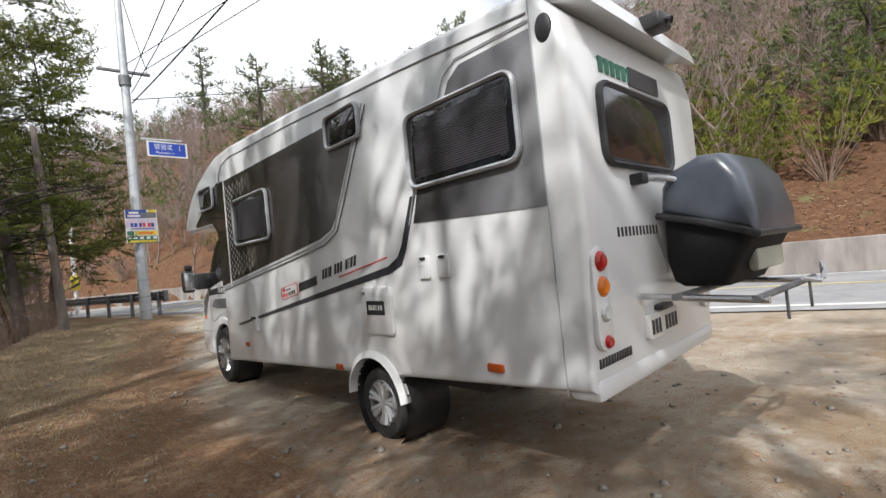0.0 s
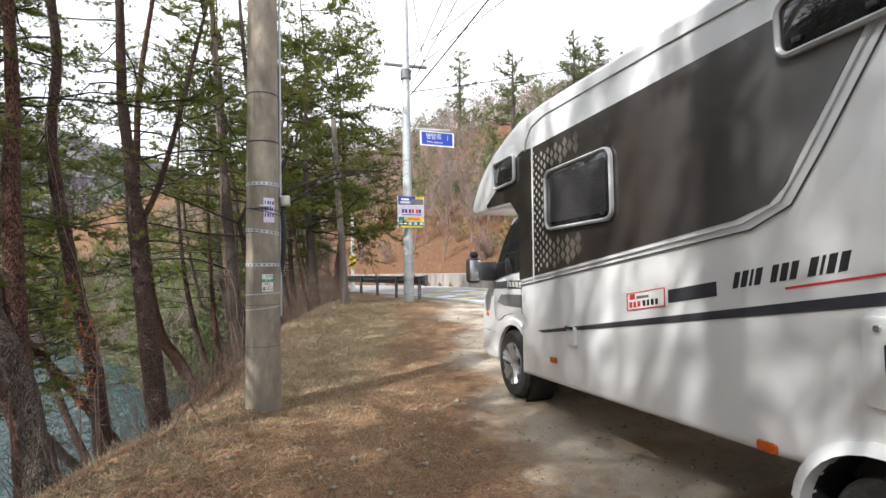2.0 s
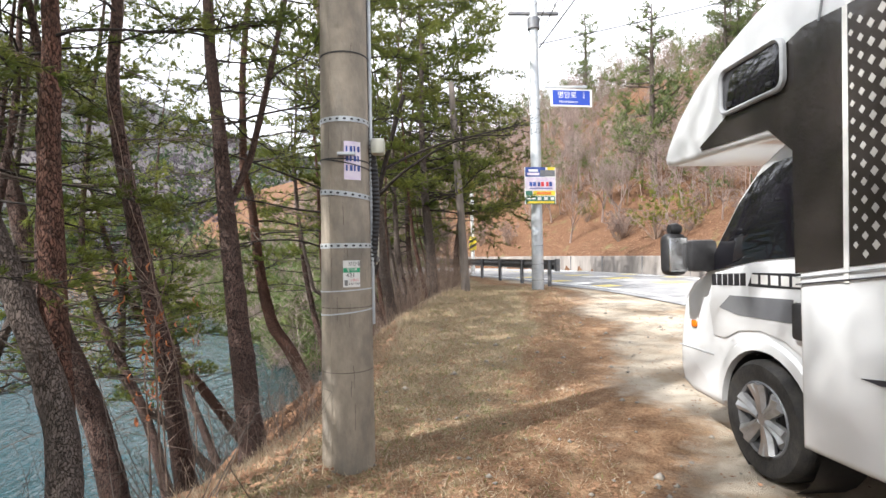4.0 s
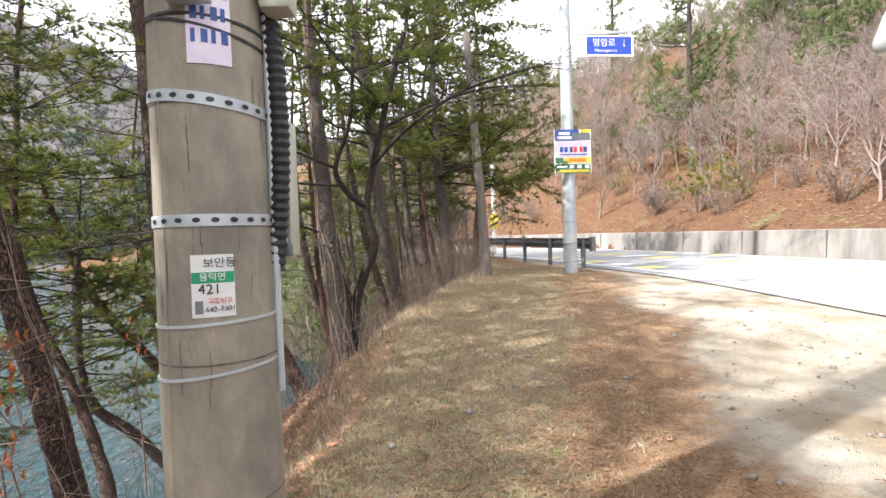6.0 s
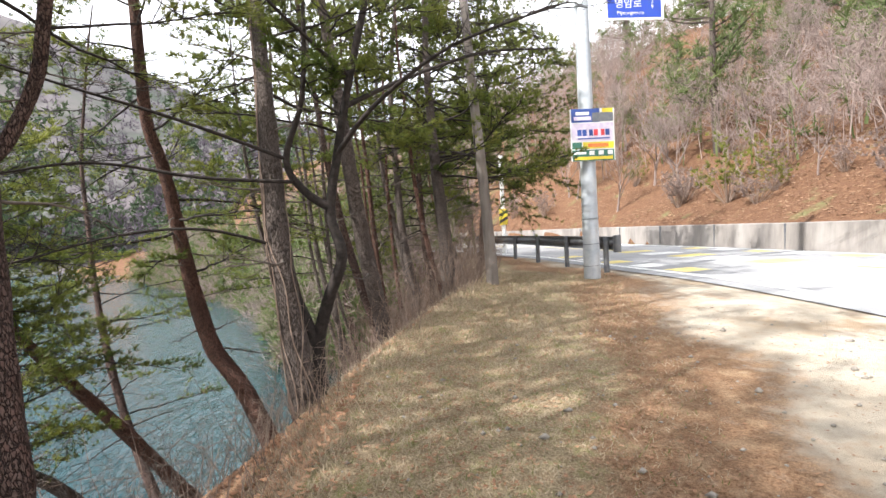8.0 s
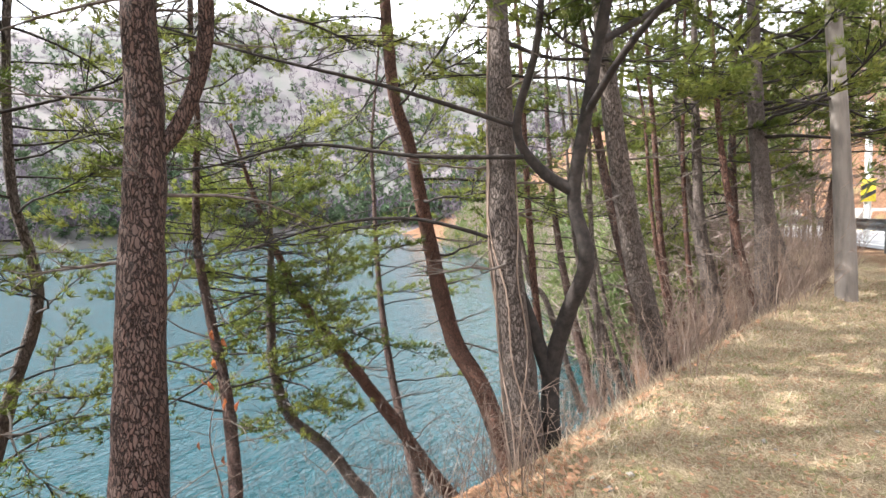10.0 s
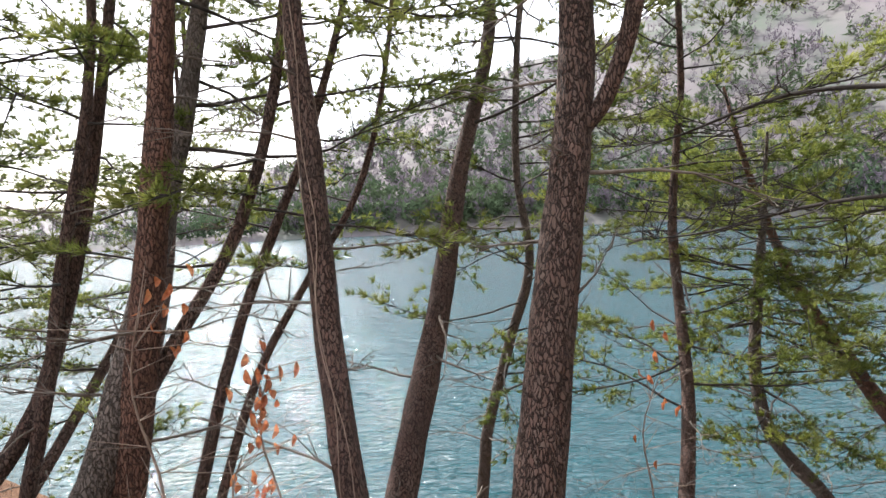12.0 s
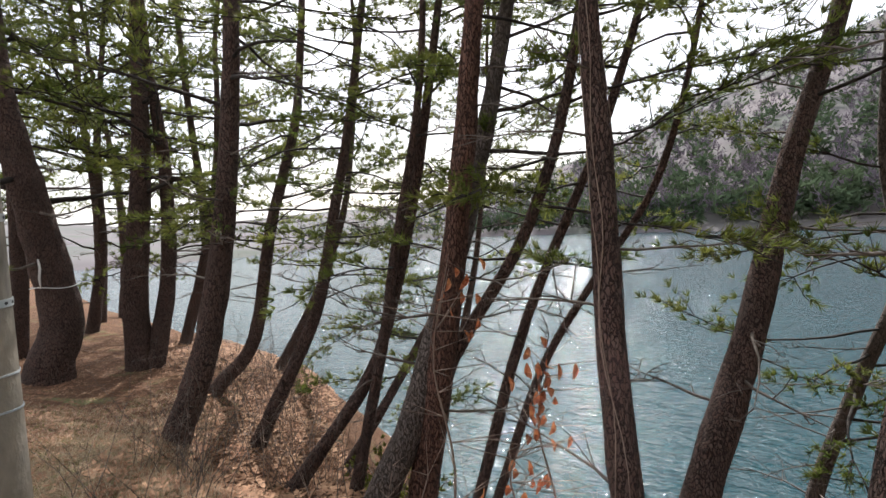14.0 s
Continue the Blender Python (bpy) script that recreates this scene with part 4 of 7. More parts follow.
    for k in range(5):
        merge(bm, plate_x([(5.56 - 0.085 * k, 1.14), (5.50 - 0.085 * k, 1.14), (5.50 - 0.085 * k, 1.195), (5.56 - 0.085 * k, 1.195)], 0.095, 0.002))
    part("plate_bars", bm, M_WHITE, door)["kind"] = "stuff"
    # windscreen lies on the sloping front between the pillars
    bm = bmesh.new()
    rows = [[bm.verts.new((x, y + 0.012, z + 0.012)) for x in (0.24, 0.56, 0.88, 1.2, 1.51)] for y, z in ((6.1, 1.23), (5.95, 1.42), (5.72, 1.68), (5.52, 1.845))]
    for a, b in zip(rows, rows[1:]):
        for k in range(4):
            bm.faces.new((a[k], a[k + 1], b[k + 1], b[k]))
    part("windscreen", bm, M_GLASS, rv, "dark windscreen")
    part("headlamp", box(0.16, 0.5, 6.36, 6.465, 0.78, 0.98, bevel=0.03), M_CLEAR, rv, "clear headlamp")
    part("headlamp", box(1.25, 1.6, 6.36, 6.465, 0.78, 0.98, bevel=0.03), M_CLEAR, rv, "clear headlamp")
    part("grille", box(0.5, 1.25, 6.38, 6.47, 0.8, 0.94, bevel=0.015), M_BLACK, rv, "black front grille")
    part("bumper", box(0.14, W - 0.14, 6.20, 6.5, 0.3, 0.58, bevel=0.08, seg=4), M_RV, rv, "white front bumper")
    part("indicator", plate_x(rounded(6.2, 6.27, 0.78, 0.83, 0.015), 0.11, 0.012, 0.004), M_AMBER, rv, "amber indicator")
    part("bumper_seam", tube([(0.108, 6.45, 0.62), (0.108, 6.0, 0.62)], 0.005, 5), M_RVTRIM, rv)
    # mirror on its arm, with a smaller round mirror on top
    arm = part("mirror_arm", box(-0.06, 0.13, 5.95, 6.08, 1.2, 1.42, bevel=0.03), M_BLACK, rv, "black mirror arm")
    part("mirror", box(-0.2, -0.04, 6.02, 6.15, 1.17, 1.47, bevel=0.05, seg=3), M_BLACK, arm, "black door mirror housing")
    part("mirror_glass", box(-0.185, -0.055, 6.012, 6.02, 1.2, 1.44, bevel=0.01), M_CHROME, arm)
    part("round_mirror", lathe([(-0.03, 0.0), (-0.03, 0.035), (0.02, 0.045), (0.05, 0.03), (0.05, 0.0)], -0.12, 6.08, 1.5, 16), M_BLACK, arm, "small round mirror")
    # rear wall
    yb = 0.05
    rw = part("rear_window", aslant(plate_y(rounded(0.29, 1.16, 1.69, 2.07, 0.07), yb + 0.003, 0.02, 0.004)), M_GLASS, rv, "dark tinted rear window")
    ring = ring_x(rounded(0.26, 1.19, 1.66, 2.10, 0.09), rounded(0.29, 1.16, 1.69, 2.07, 0.07), 0, 0.035)
    for v in ring.verts:
        v.co = Vector((v.co.y, yb + 0.005 + v.co.x + REAR * v.co.y, v.co.z))
    part("window_frame", ring, M_BLACK, rw, "dark rounded window frame")
    bm = bmesh.new()
    for k in range(11):
        x = 0.33 + 0.068 * k
        merge(bm, aslant(plate_y([(x, 2.15), (x + 0.045, 2.15), (x + 0.045, 2.23), (x, 2.23)], yb + 0.012, 0.01)))
    part("name_lettering", bm, M_DGREEN, rv)["kind"] = "stuff"
    part("name_plate", aslant(plate_y([(0.68, 2.135), (1.09, 2.135), (1.09, 2.24), (0.68, 2.24)], yb + 0.01, 0.012)), M_STRIPE, rv)
    bm = bmesh.new()
    for k in range(12):
        x = 0.33 + 0.045 * k
        merge(bm, aslant(plate_y([(x, 1.30), (x + 0.02, 1.30), (x + 0.02, 1.35), (x, 1.35)], yb + 0.006, 0.008)))
    part("name_lettering", bm, M_INK, rv)["kind"] = "stuff"
    bm = bmesh.new()
    for k in range(12):
        x = 0.06 + 0.03 * k
        merge(bm, aslant(plate_y([(x, 0.69), (x + 0.018, 0.69), (x + 0.018, 0.735), (x, 0.735)], yb + 0.04, 0.012)))
    part("name_lettering", bm, M_INK, rv)["kind"] = "stuff"
    cluster = part("lamp_panel", aslant(plate_y(rounded(0.025, 0.175, 0.77, 1.27, 0.07), yb + 0.03, 0.035, 0.012)), M_RV, rv, "white moulded rear lamp panel")
    for z, r, mat, lab in ((1.195, 0.048, M_RED, "round red tail lamp"), (1.075, 0.048, M_AMBER, "round amber tail lamp"), (0.955, 0.045, M_CLEAR, "round clear reversing lamp"), (0.815, 0.03, M_RED, "small round red reflector")):
        bm = lathe([(0, 0.0), (-0.006, r * 0.7), (0.006, r), (0.02, r * 1.06)], 0, 0, 0, 24)
        for v in bm.verts:
            v.co = Vector((0.1 + v.co.y, yb - 0.012 + v.co.x, z + v.co.z))
        part("tail_lamp", bm, mat, cluster, lab)
    cluster2 = part("lamp_panel", aslant(plate_y(rounded(1.5, 1.66, 0.77, 1.27, 0.07), yb + 0.03, 0.035, 0.012)), M_RV, rv, "white moulded rear lamp panel")
    plate = part("number_plate", aslant(plate_y(rounded(0.60, 1.02, 0.725, 0.86, 0.015), yb + 0.03, 0.03, 0.004)), M_WHITE, rv, "white number plate with dark characters")
    bm = bmesh.new()
    for k, w in enumerate((0.04, 0.04, 0.035, 0.0, 0.04, 0.04, 0.04, 0.04)):
        if w:
            merge(bm, aslant(plate_y([(0.625 + 0.048 * k, 0.75), (0.625 + 0.048 * k + w * 0.8, 0.75), (0.625 + 0.048 * k + w * 0.8, 0.83), (0.625 + 0.048 * k, 0.83)], yb, 0.003)))
    part("plate_bars", bm, M_INK, plate)["kind"] = "stuff"
    part("plate_lamp", aslant(box(0.73, 0.89, yb - 0.03, yb + 0.04, 0.87, 0.9, bevel=0.008)), M_BLACK, plate)
    part("rear_bumper", aslant(box(0.03, W - 0.03, 0.075, 0.25, 0.53, 0.64, bevel=0.03)), M_RV, rv, "white lower rear moulding")
    part("roof_spoiler", aslant(prism_x([(-0.03, 2.42), (0.0, 2.52), (0.15, 2.60), (0.9, 2.65), (0.9, 2.58), (0.2, 2.50)], 0.12, W - 0.12, 0.02)), M_RV, rv, "white roof spoiler")
    camp = part("rear_camera", box(0.78, 0.94, -0.06, 0.1, 2.44, 2.53, bevel=0.02), M_BLACK, rv, "black reversing camera")
    part("camera_lens", tube([(0.86, -0.06, 2.48), (0.86, -0.09, 2.47)], 0.022, 12), M_GLASS, camp)
    bm = lathe([(-0.012, 0.0), (-0.012, 0.03), (-0.004, 0.045), (0.01, 0.05)], 0, 0.16, 2.33, 20)
    for v in bm.verts:
        v.co.z = 2.33 + (v.co.z - 2.33) * 1.5
    part("vent_cap", bm, M_BLACK, rv, "black oval vent")
    # cargo carrier and its box
    rack = part("rack", tube([(0.55, 0.1, 0.97), (0.55, -0.5, 0.95)], 0.018, 8), M_CHROME, rv, "metal rear carrier")
    part("rack_rail", tube([(0.5, -0.1, 0.97), (1.5, -0.1, 0.97)], 0.018, 8), M_STEELDARK, rack)
    part("rack_rail", tube([(0.5, -0.46, 0.96), (1.5, -0.46, 0.96)], 0.018, 8), M_STEELDARK, rack)
    part("rack_arm", tube([(1.42, 0.15, 0.97), (1.42, -0.5, 0.95)], 0.018, 8), M_CHROME, rack)
    part("rack_stay", tube([(0.6, 0.09, 1.6), (0.68, 0.0, 1.6), (0.82, -0.08, 1.57)], 0.016, 8), M_RVTRIM, rack)
    part("rack_clamp", box(0.55, 0.62, 0.02, 0.11, 1.57, 1.63, bevel=0.012), M_BLACK, rack)
    part("rack_bolt", tube([(0.95, -0.46, 0.97), (0.95, -0.46, 0.8)], 0.008, 6), M_STEELDARK, rack)
    part("rack_bolt", tube([(1.4, -0.46, 0.97), (1.4, -0.46, 0.8)], 0.008, 6), M_STEELDARK, rack)
    part("strap", tube([(1.1, -0.5, 0.99), (1.25, -0.54, 0.96), (1.4, -0.54, 1.0), (1.52, -0.5, 1.04), (1.53, -0.5, 0.94)], 0.012, 6), M_RVTRIM, rack, "grey loose strap")
    lower = [(0.05, 1.39), (0.06, 1.14), (0.03, 1.02), (-0.02, 0.99), (-0.24, 0.99), (-0.33, 1.14), (-0.4, 1.26)]
    cargo = part("cargo_box", prism_x(lower, 0.78, 1.46, 0.05, 3), M_MATTE, rv, "black plastic cargo box with satin lid")
    lid = [(0.06, 1.40), (0.04, 1.55), (-0.02, 1.63), (-0.17, 1.69), (-0.28, 1.68), (-0.37, 1.56), (-0.42, 1.36), (-0.42, 1.25)]
    part("cargo_lid", prism_x(lid, 0.76, 1.48, 0.06, 4), M_SATIN, cargo, "dark satin grey lid")
    part("lid_rim", tube([(0.755, 0.065, 1.395), (0.75, -0.19, 1.33), (0.755, -0.42, 1.25), (1.48, -0.42, 1.25)], 0.02, 8), M_BLACK, cargo)
    part("bottom_trim", box(0.95, 1.40, -0.355, -0.30, 1.05, 1.17, bevel=0.02), M_BOXGREY, cargo, "pale scuffed lower panel")
    return rv


build_motorhome()


# ---- utility pole beside the lot ----
PX, PY, PR = -2.40, 5.86, 0.168


def pole_r(z):
    return PR - 0.0065 * z


def band(parent, name, z, h, out, mat, holes=False, tilt=0.0, a0=0, a1=360, label=""):
    bm = bmesh.new()
    n = 40
    rows = []
    for zz, o in ((z - h / 2, 0.0005), (z - h / 2, out), (z + h / 2, out), (z + h / 2, 0.0005)):
        ring = []
        for k in range(n + 1):
            a = radians(a0 + (a1 - a0) * k / n)
            r = pole_r(zz) + o
            ring.append(bm.verts.new((PX + r * math.cos(a), PY + r * math.sin(a), zz + tilt * r * math.cos(a))))
        rows.append(ring)
    for p, q in zip(rows, rows[1:]):
        for k in range(n):
            bm.faces.new((p[k], p[k + 1], q[k + 1], q[k]))
    bmesh.ops.recalc_face_normals(bm, faces=bm.faces[:])
    ob = part(name, bm, mat, parent, label)
    if holes:
        bm = bmesh.new()
        for k in range(22):
            a = radians(k * 360 / 22)
            r = pole_r(z) + out
            c = Vector((PX + r * math.cos(a), PY + r * math.sin(a), z + tilt * r * math.cos(a)))
            t = Vector((-math.sin(a), math.cos(a), 0))
            u = Vector((math.cos(a), math.sin(a), 0)) * 0.002
            vs = [bm.verts.new(c + u + t * 0.011 * math.cos(b) + Vector((0, 0, 0.007 * math.sin(b)))) for b in np.linspace(0, 2 * math.pi, 9)[:-1]]
            bm.faces.new(vs)
        part("slots", bm, M_INK, ob, "dark punched slots")["kind"] = "stuff"
    return ob


def curved_plate(a0, a1, z0, z1, out, n=10):
    """A sheet bent round the pole between two angles in degrees."""
    bm = bmesh.new()
    rows = []
    for k in range(n + 1):
        a = radians(a0 + (a1 - a0) * k / n)
        col = []
        for z, o in ((z0, 0.001), (z0, out), (z1, out), (z1, 0.001)):
            r = pole_r(z) + o
            col.append(bm.verts.new((PX + r * math.cos(a), PY + r * math.sin(a), z)))
        rows.append(col)
    for p, q in zip(rows, rows[1:]):
        for k in range(3):
            bm.faces.new((p[k], q[k], q[k + 1], p[k + 1]))
    for c in (rows[0], rows[-1]):
        bm.faces.new(c)
    bmesh.ops.recalc_face_normals(bm, faces=bm.faces[:])
    return bm


def bend_onto_pole(ob, a_mid, z_mid, out):
    """Wraps flat lettering, drawn in x and y about the origin, on to the pole."""
    for v in ob.data.vertices:
        z = z_mid + v.co.y
        r = pole_r(z) + out + v.co.z
        a = radians(a_mid) + v.co.x / pole_r(z)
        v.co = Vector((PX + r * math.cos(a), PY + r * math.sin(a), z))


def build_utility_pole():
    pole = thing("utility_pole", (PX, PY, 0), "weathered concrete utility pole with steel bands and notices", "utility pole")
    zs = [-0.25, 0, 0.25, 0.5, 0.8, 1.2, 1.7, 2.3, 3, 4, 5.5, 7, 8.5, 10, 11]
    part("shaft", tube([(PX, PY, z) for z in zs], [pole_r(z) for z in zs], 40, 0.012), M_POLE, pole, "mottled grey-beige concrete shaft")
    for z, tilt in ((1.41, 0.0), (1.735, -0.12), (2.2, 0.0)):
        band(pole, "steel_band", z, 0.032, 0.004, M_GALV, True, tilt, label="perforated galvanised band")
    for z, tilt in ((1.93, -0.2), (1.95, -0.05), (2.62, 0.03), (3.1, 0.0), (0.99, 0.1), (1.13, 0.05)):
        band(pole, "tie_wire", z, 0.008, 0.004, M_CABLE if z > 1.5 else M_GALV, False, tilt)
    # mould seam down the shaft
    part("mould_seam", tube([(PX + pole_r(z) * math.cos(radians(-118)), PY + pole_r(z) * math.sin(radians(-118)), z) for z in (0, 1.4, 3, 6)], 0.004, 5), M_POLE, pole)
    # notice with a number
    mid = -70
    tag = part("notice", curved_plate(mid - 19, mid + 19, 1.152, 1.318, 0.003), M_WHITE, pole, "white and green numbered notice")
    part("notice_band", curved_plate(mid - 18.5, mid + 18.5, 1.243, 1.272, 0.0045), M_GREEN, tag, "green band")
    for body, size, y, mat, dx in (("보안등", 0.029, 0.06, M_INK, 0.018), ("용덕면", 0.023, 0.023, M_WHITE, 0.0), ("421", 0.037, -0.009, M_INK, -0.008), ("고장신고", 0.016, -0.04, M_REDINK, 0.016), ("642-7301", 0.019, -0.062, M_INK, 0.017)):
        ob = text_part("lettering", body, size, Matrix.Translation((dx, y, 0)), mat, tag, 0.0006)
        bend_onto_pole(ob, mid, 1.235, 0.006)
    part("notice_square", curved_plate(mid - 16, mid - 9, 1.162, 1.196, 0.005), M_STEELDARK, tag)
    # weather cracks and form seams in the concrete
    rc = random.Random(17)
    for _ in range(26):
        a0, z0 = rc.uniform(-150, -5), rc.uniform(0.12, 2.6)
        bm = bmesh.new()
        for _ in range(rc.randint(2, 4)):
            h = rc.uniform(0.02, 0.06)
            merge(bm, curved_plate(a0, a0 + rc.uniform(0.5, 1.3), z0, z0 + h, 0.0012, 1))
            a0, z0 = a0 + rc.uniform(-1.2, 1.2), z0 + h - 0.004
        part("crack", bm, M_CRACK, pole, "dark weather crack")
    for z in (0.62, 1.02, 1.72):
        part("form_seam", curved_plate(-170, 10, z, z + 0.006, 0.0012, 24), M_CRACK, pole, "dark cast seam")
    sheet = part("notice", curved_plate(-84, -44, 1.82, 2.06, 0.003), M_PINK, pole, "faded white paper notice")
    bm = bmesh.new()
    for k in range(4):
        for j in range(3):
            merge(bm, curved_plate(-80 + k * 9, -80 + k * 9 + 4 + 2 * ((k + j) % 2), 1.875 + j * 0.06, 1.91 + j * 0.06, 0.0045, 2))
    part("notice_bars", bm, M_NAVY, sheet)["kind"] = "stuff"
    part("bracket", box(PX - 0.02, PX + 0.09, PY - 0.195, PY - 0.16, 1.965, 1.985, bevel=0.004), M_GALV, pole)
    # meter box and corrugated conduit on the far flank
    bx, by = PX + 0.175, PY + 0.12
    boxp = part("enclosure", box(bx - 0.055, bx + 0.015, by - 0.05, by + 0.06, 1.28, 1.74, bevel=0.02, seg=3), M_BOXGREY, pole, "cream metal enclosure")
    part("enclosure_door", box(bx + 0.012, bx + 0.024, by - 0.04, by + 0.05, 1.3, 1.72, bevel=0.005), M_BOXGREY, boxp)
    part("hinge", box(bx - 0.01, bx + 0.03, by - 0.06, by - 0.048, 1.60, 1.64, bevel=0.005), M_STEELDARK, boxp)
    part("hinge", box(bx - 0.01, bx + 0.03, by - 0.06, by - 0.048, 1.30, 1.34, bevel=0.005), M_STEELDARK, boxp)
    part("sensor_box", box(PX + 0.17, PX + 0.26, PY - 0.06, PY + 0.03, 2.0, 2.1, bevel=0.015), M_BOXGREY, pole, "small pale junction box")
    cpts, crad = [], []
    for k in range(160):
        s = k / 159
        z = 3.4 - 2.14 * s
        bulge = 0.05 * math.sin(math.pi * min(1, max(0, (s - 0.6) / 0.4)))
        cpts.append((PX + 0.158 + bulge * 0.7, PY + 0.04 - bulge * 0.3, z))
        crad.append((0.03 if k % 2 else 0.024) if z < 2.2 else 0.016)
    part("conduit", tube(cpts, crad, 10), M_CABLE, pole, "black corrugated conduit")
    part("conduit", tube([(PX + 0.168, PY + 0.02, 0.9), (PX + 0.16, PY + 0.02, 4), (PX + 0.13, PY + 0.02, 9)], 0.012, 8), M_GALV, pole, "thin steel conduit")
    part("crossarm", box(PX - 0.9, PX + 0.9, PY - 0.2, PY - 0.12, 9.6, 9.68, bevel=0.01), M_GALV, pole)
    return pole


build_utility_pole()


# ---- street pole with a road sign and a banner ----
def build_lamp_pole(x, y):
    p = thing("street_pole", (x, y, height(x, y)), "smooth grey steel pole standing on the grass verge", "street pole")
    zs = [-0.2, 0, 1, 2, 4, 6, 8, 10.5]
    part("shaft", tube([(x, y, z) for z in zs], [0.165 - 0.006 * max(z, 0) for z in zs], 28), M_GALV, p)
    for z in (0.62, 1.05, 1.55):
        part("tie_wire", tube([(x + 0.168 * math.cos(a), y + 0.168 * math.sin(a), z + 0.01 * math.cos(a)) for a in np.linspace(0, 2 * math.pi, 25)], 0.006, 5), M_STEELDARK, p)
    part("collar", tube([(x, y, 7.5), (x, y, 7.8)], 0.17, 20), M_STEELDARK, p, "dark steel collar")
    part("transformer_arm", box(x - 0.7, x + 0.7, y - 0.05, y + 0.05, 7.9, 7.98, bevel=0.01), M_STEELDARK, p, "steel crossarm")
    for dx in (-0.6, 0.0, 0.6):
        part("insulator", tube([(x + dx, y, 7.98), (x + dx, y, 8.02), (x + dx, y, 8.06), (x + dx, y, 8.12)], [0.03, 0.05, 0.035, 0.045], 10), M_WHITE, p)
    return p


LX, LY = 1.24, 16.2
build_lamp_pole(LX, LY)


def flat_sign(name, cx, cy, cz, w, h, yaw, label, category, back):
    """Returns the thing and a function that lays rectangles and words on its face, in metres from its middle."""
    ob = thing(name, (cx, cy, cz), label, category)
    m = Matrix.Translation((cx, cy, cz)) @ Matrix.Rotation(radians(yaw), 4, "Z")

    def rect(pname, x0, x1, z0, z1, depth, mat, thick=0.003, lab=""):
        bm = box(x0, x1, -depth - thick, -depth, z0, z1)
        bm.transform(m)
        return part(pname, bm, mat, ob, lab, False)

    def word(body, size, x, z, depth, mat):
        return text_part("lettering", body, size, m @ Matrix.Translation((x, -depth, z)) @ Matrix.Rotation(radians(90), 4, "X"), mat, ob, 0.001)

    rect("panel", -w / 2, w / 2, -h / 2, h / 2, 0, back, 0.02)
    return ob, rect, word


sign, rect, word = flat_sign("road_name_sign", LX + 0.98, LY - 0.1, 5.58, 1.18, 0.48, 6, "blue road name sign with white border hung beside the street pole", "road sign", M_WHITE)
rect("blue_face", -0.535, 0.535, -0.2, 0.2, 0.02, M_BLUE)
word("명암로", 0.2, -0.12, 0.06, 0.024, M_WHITE)
word("2", 0.1, 0.36, 0.1, 0.024, M_WHITE)
word("9", 0.1, 0.36, 0.0, 0.024, M_WHITE)
word("Myeongam-ro", 0.095, -0.08, -0.11, 0.024, M_WHITE)
b = box(-0.62, 0.55, -0.03, 0.03, 0.27, 0.33, bevel=0.01)
b.transform(Matrix.Translation((LX + 0.88, LY - 0.1, 5.58)))
part("hanger_arm", b, M_GALV, sign, "grey steel hanger arm")
for dx in (-0.35, 0.35):
    part("hanger", tube([(LX + 0.98 + dx, LY - 0.1, 5.86), (LX + 0.98 + dx, LY - 0.1, 5.79)], 0.012, 6), M_GALV, sign)

banner, rect, word = flat_sign("banner_sign", LX + 0.06, LY - 0.19, 3.17, 0.86, 1.0, 4, "colourful printed board tied to the street pole", "notice board", M_WHITE)
rect("navy_field", -0.41, 0.15, 0.24, 0.5, 0.02, M_NAVY, lab="navy heading")
rect("vehicle_picture", 0.0, 0.41, 0.25, 0.42, 0.024, M_STEELDARK, lab="dark printed vehicle shape")
rect("corner", 0.2, 0.41, 0.42, 0.5, 0.02, M_YELLOW)
rect("heading_bar", -0.32, -0.06, 0.38, 0.44, 0.024, M_WHITE)
rect("heading_bar", -0.36, -0.02, 0.28, 0.35, 0.024, M_PINK)
rect("lilac_field", -0.41, 0.41, -0.12, 0.22, 0.02, M_PINK, lab="pale lilac field")
for i, (x0, x1) in enumerate(((-0.3, -0.22), (-0.2, -0.12), (-0.07, 0.0), (0.02, 0.1), (0.16, 0.23), (0.25, 0.33))):
    rect("word_bar", x0, x1, -0.02, 0.1, 0.024, M_REDINK if i in (3, 4) else M_NAVY)
rect("word_bar", -0.3, 0.33, -0.085, -0.06, 0.024, M_NAVY)
rect("yellow_field", -0.2, 0.41, -0.27, -0.14, 0.02, M_YELLOW, lab="yellow field")
rect("orange_bar", -0.1, 0.3, -0.24, -0.17, 0.024, M_AMBER)
rect("olive_field", -0.41, -0.22, -0.27, -0.14, 0.02, M_DGREEN)
rect("green_field", -0.41, 0.41, -0.5, -0.29, 0.02, M_DGREEN, lab="dark green foot")
for x0 in (-0.08, 0.1, 0.28):
    rect("word_bar", x0, x0 + 0.1, -0.39, -0.31, 0.024, M_WHITE)
rect("word_bar", -0.38, -0.14, -0.37, -0.33, 0.024, M_WHITE)
rect("word_bar", -0.38, 0.38, -0.48, -0.42, 0.024, M_YELLOW)


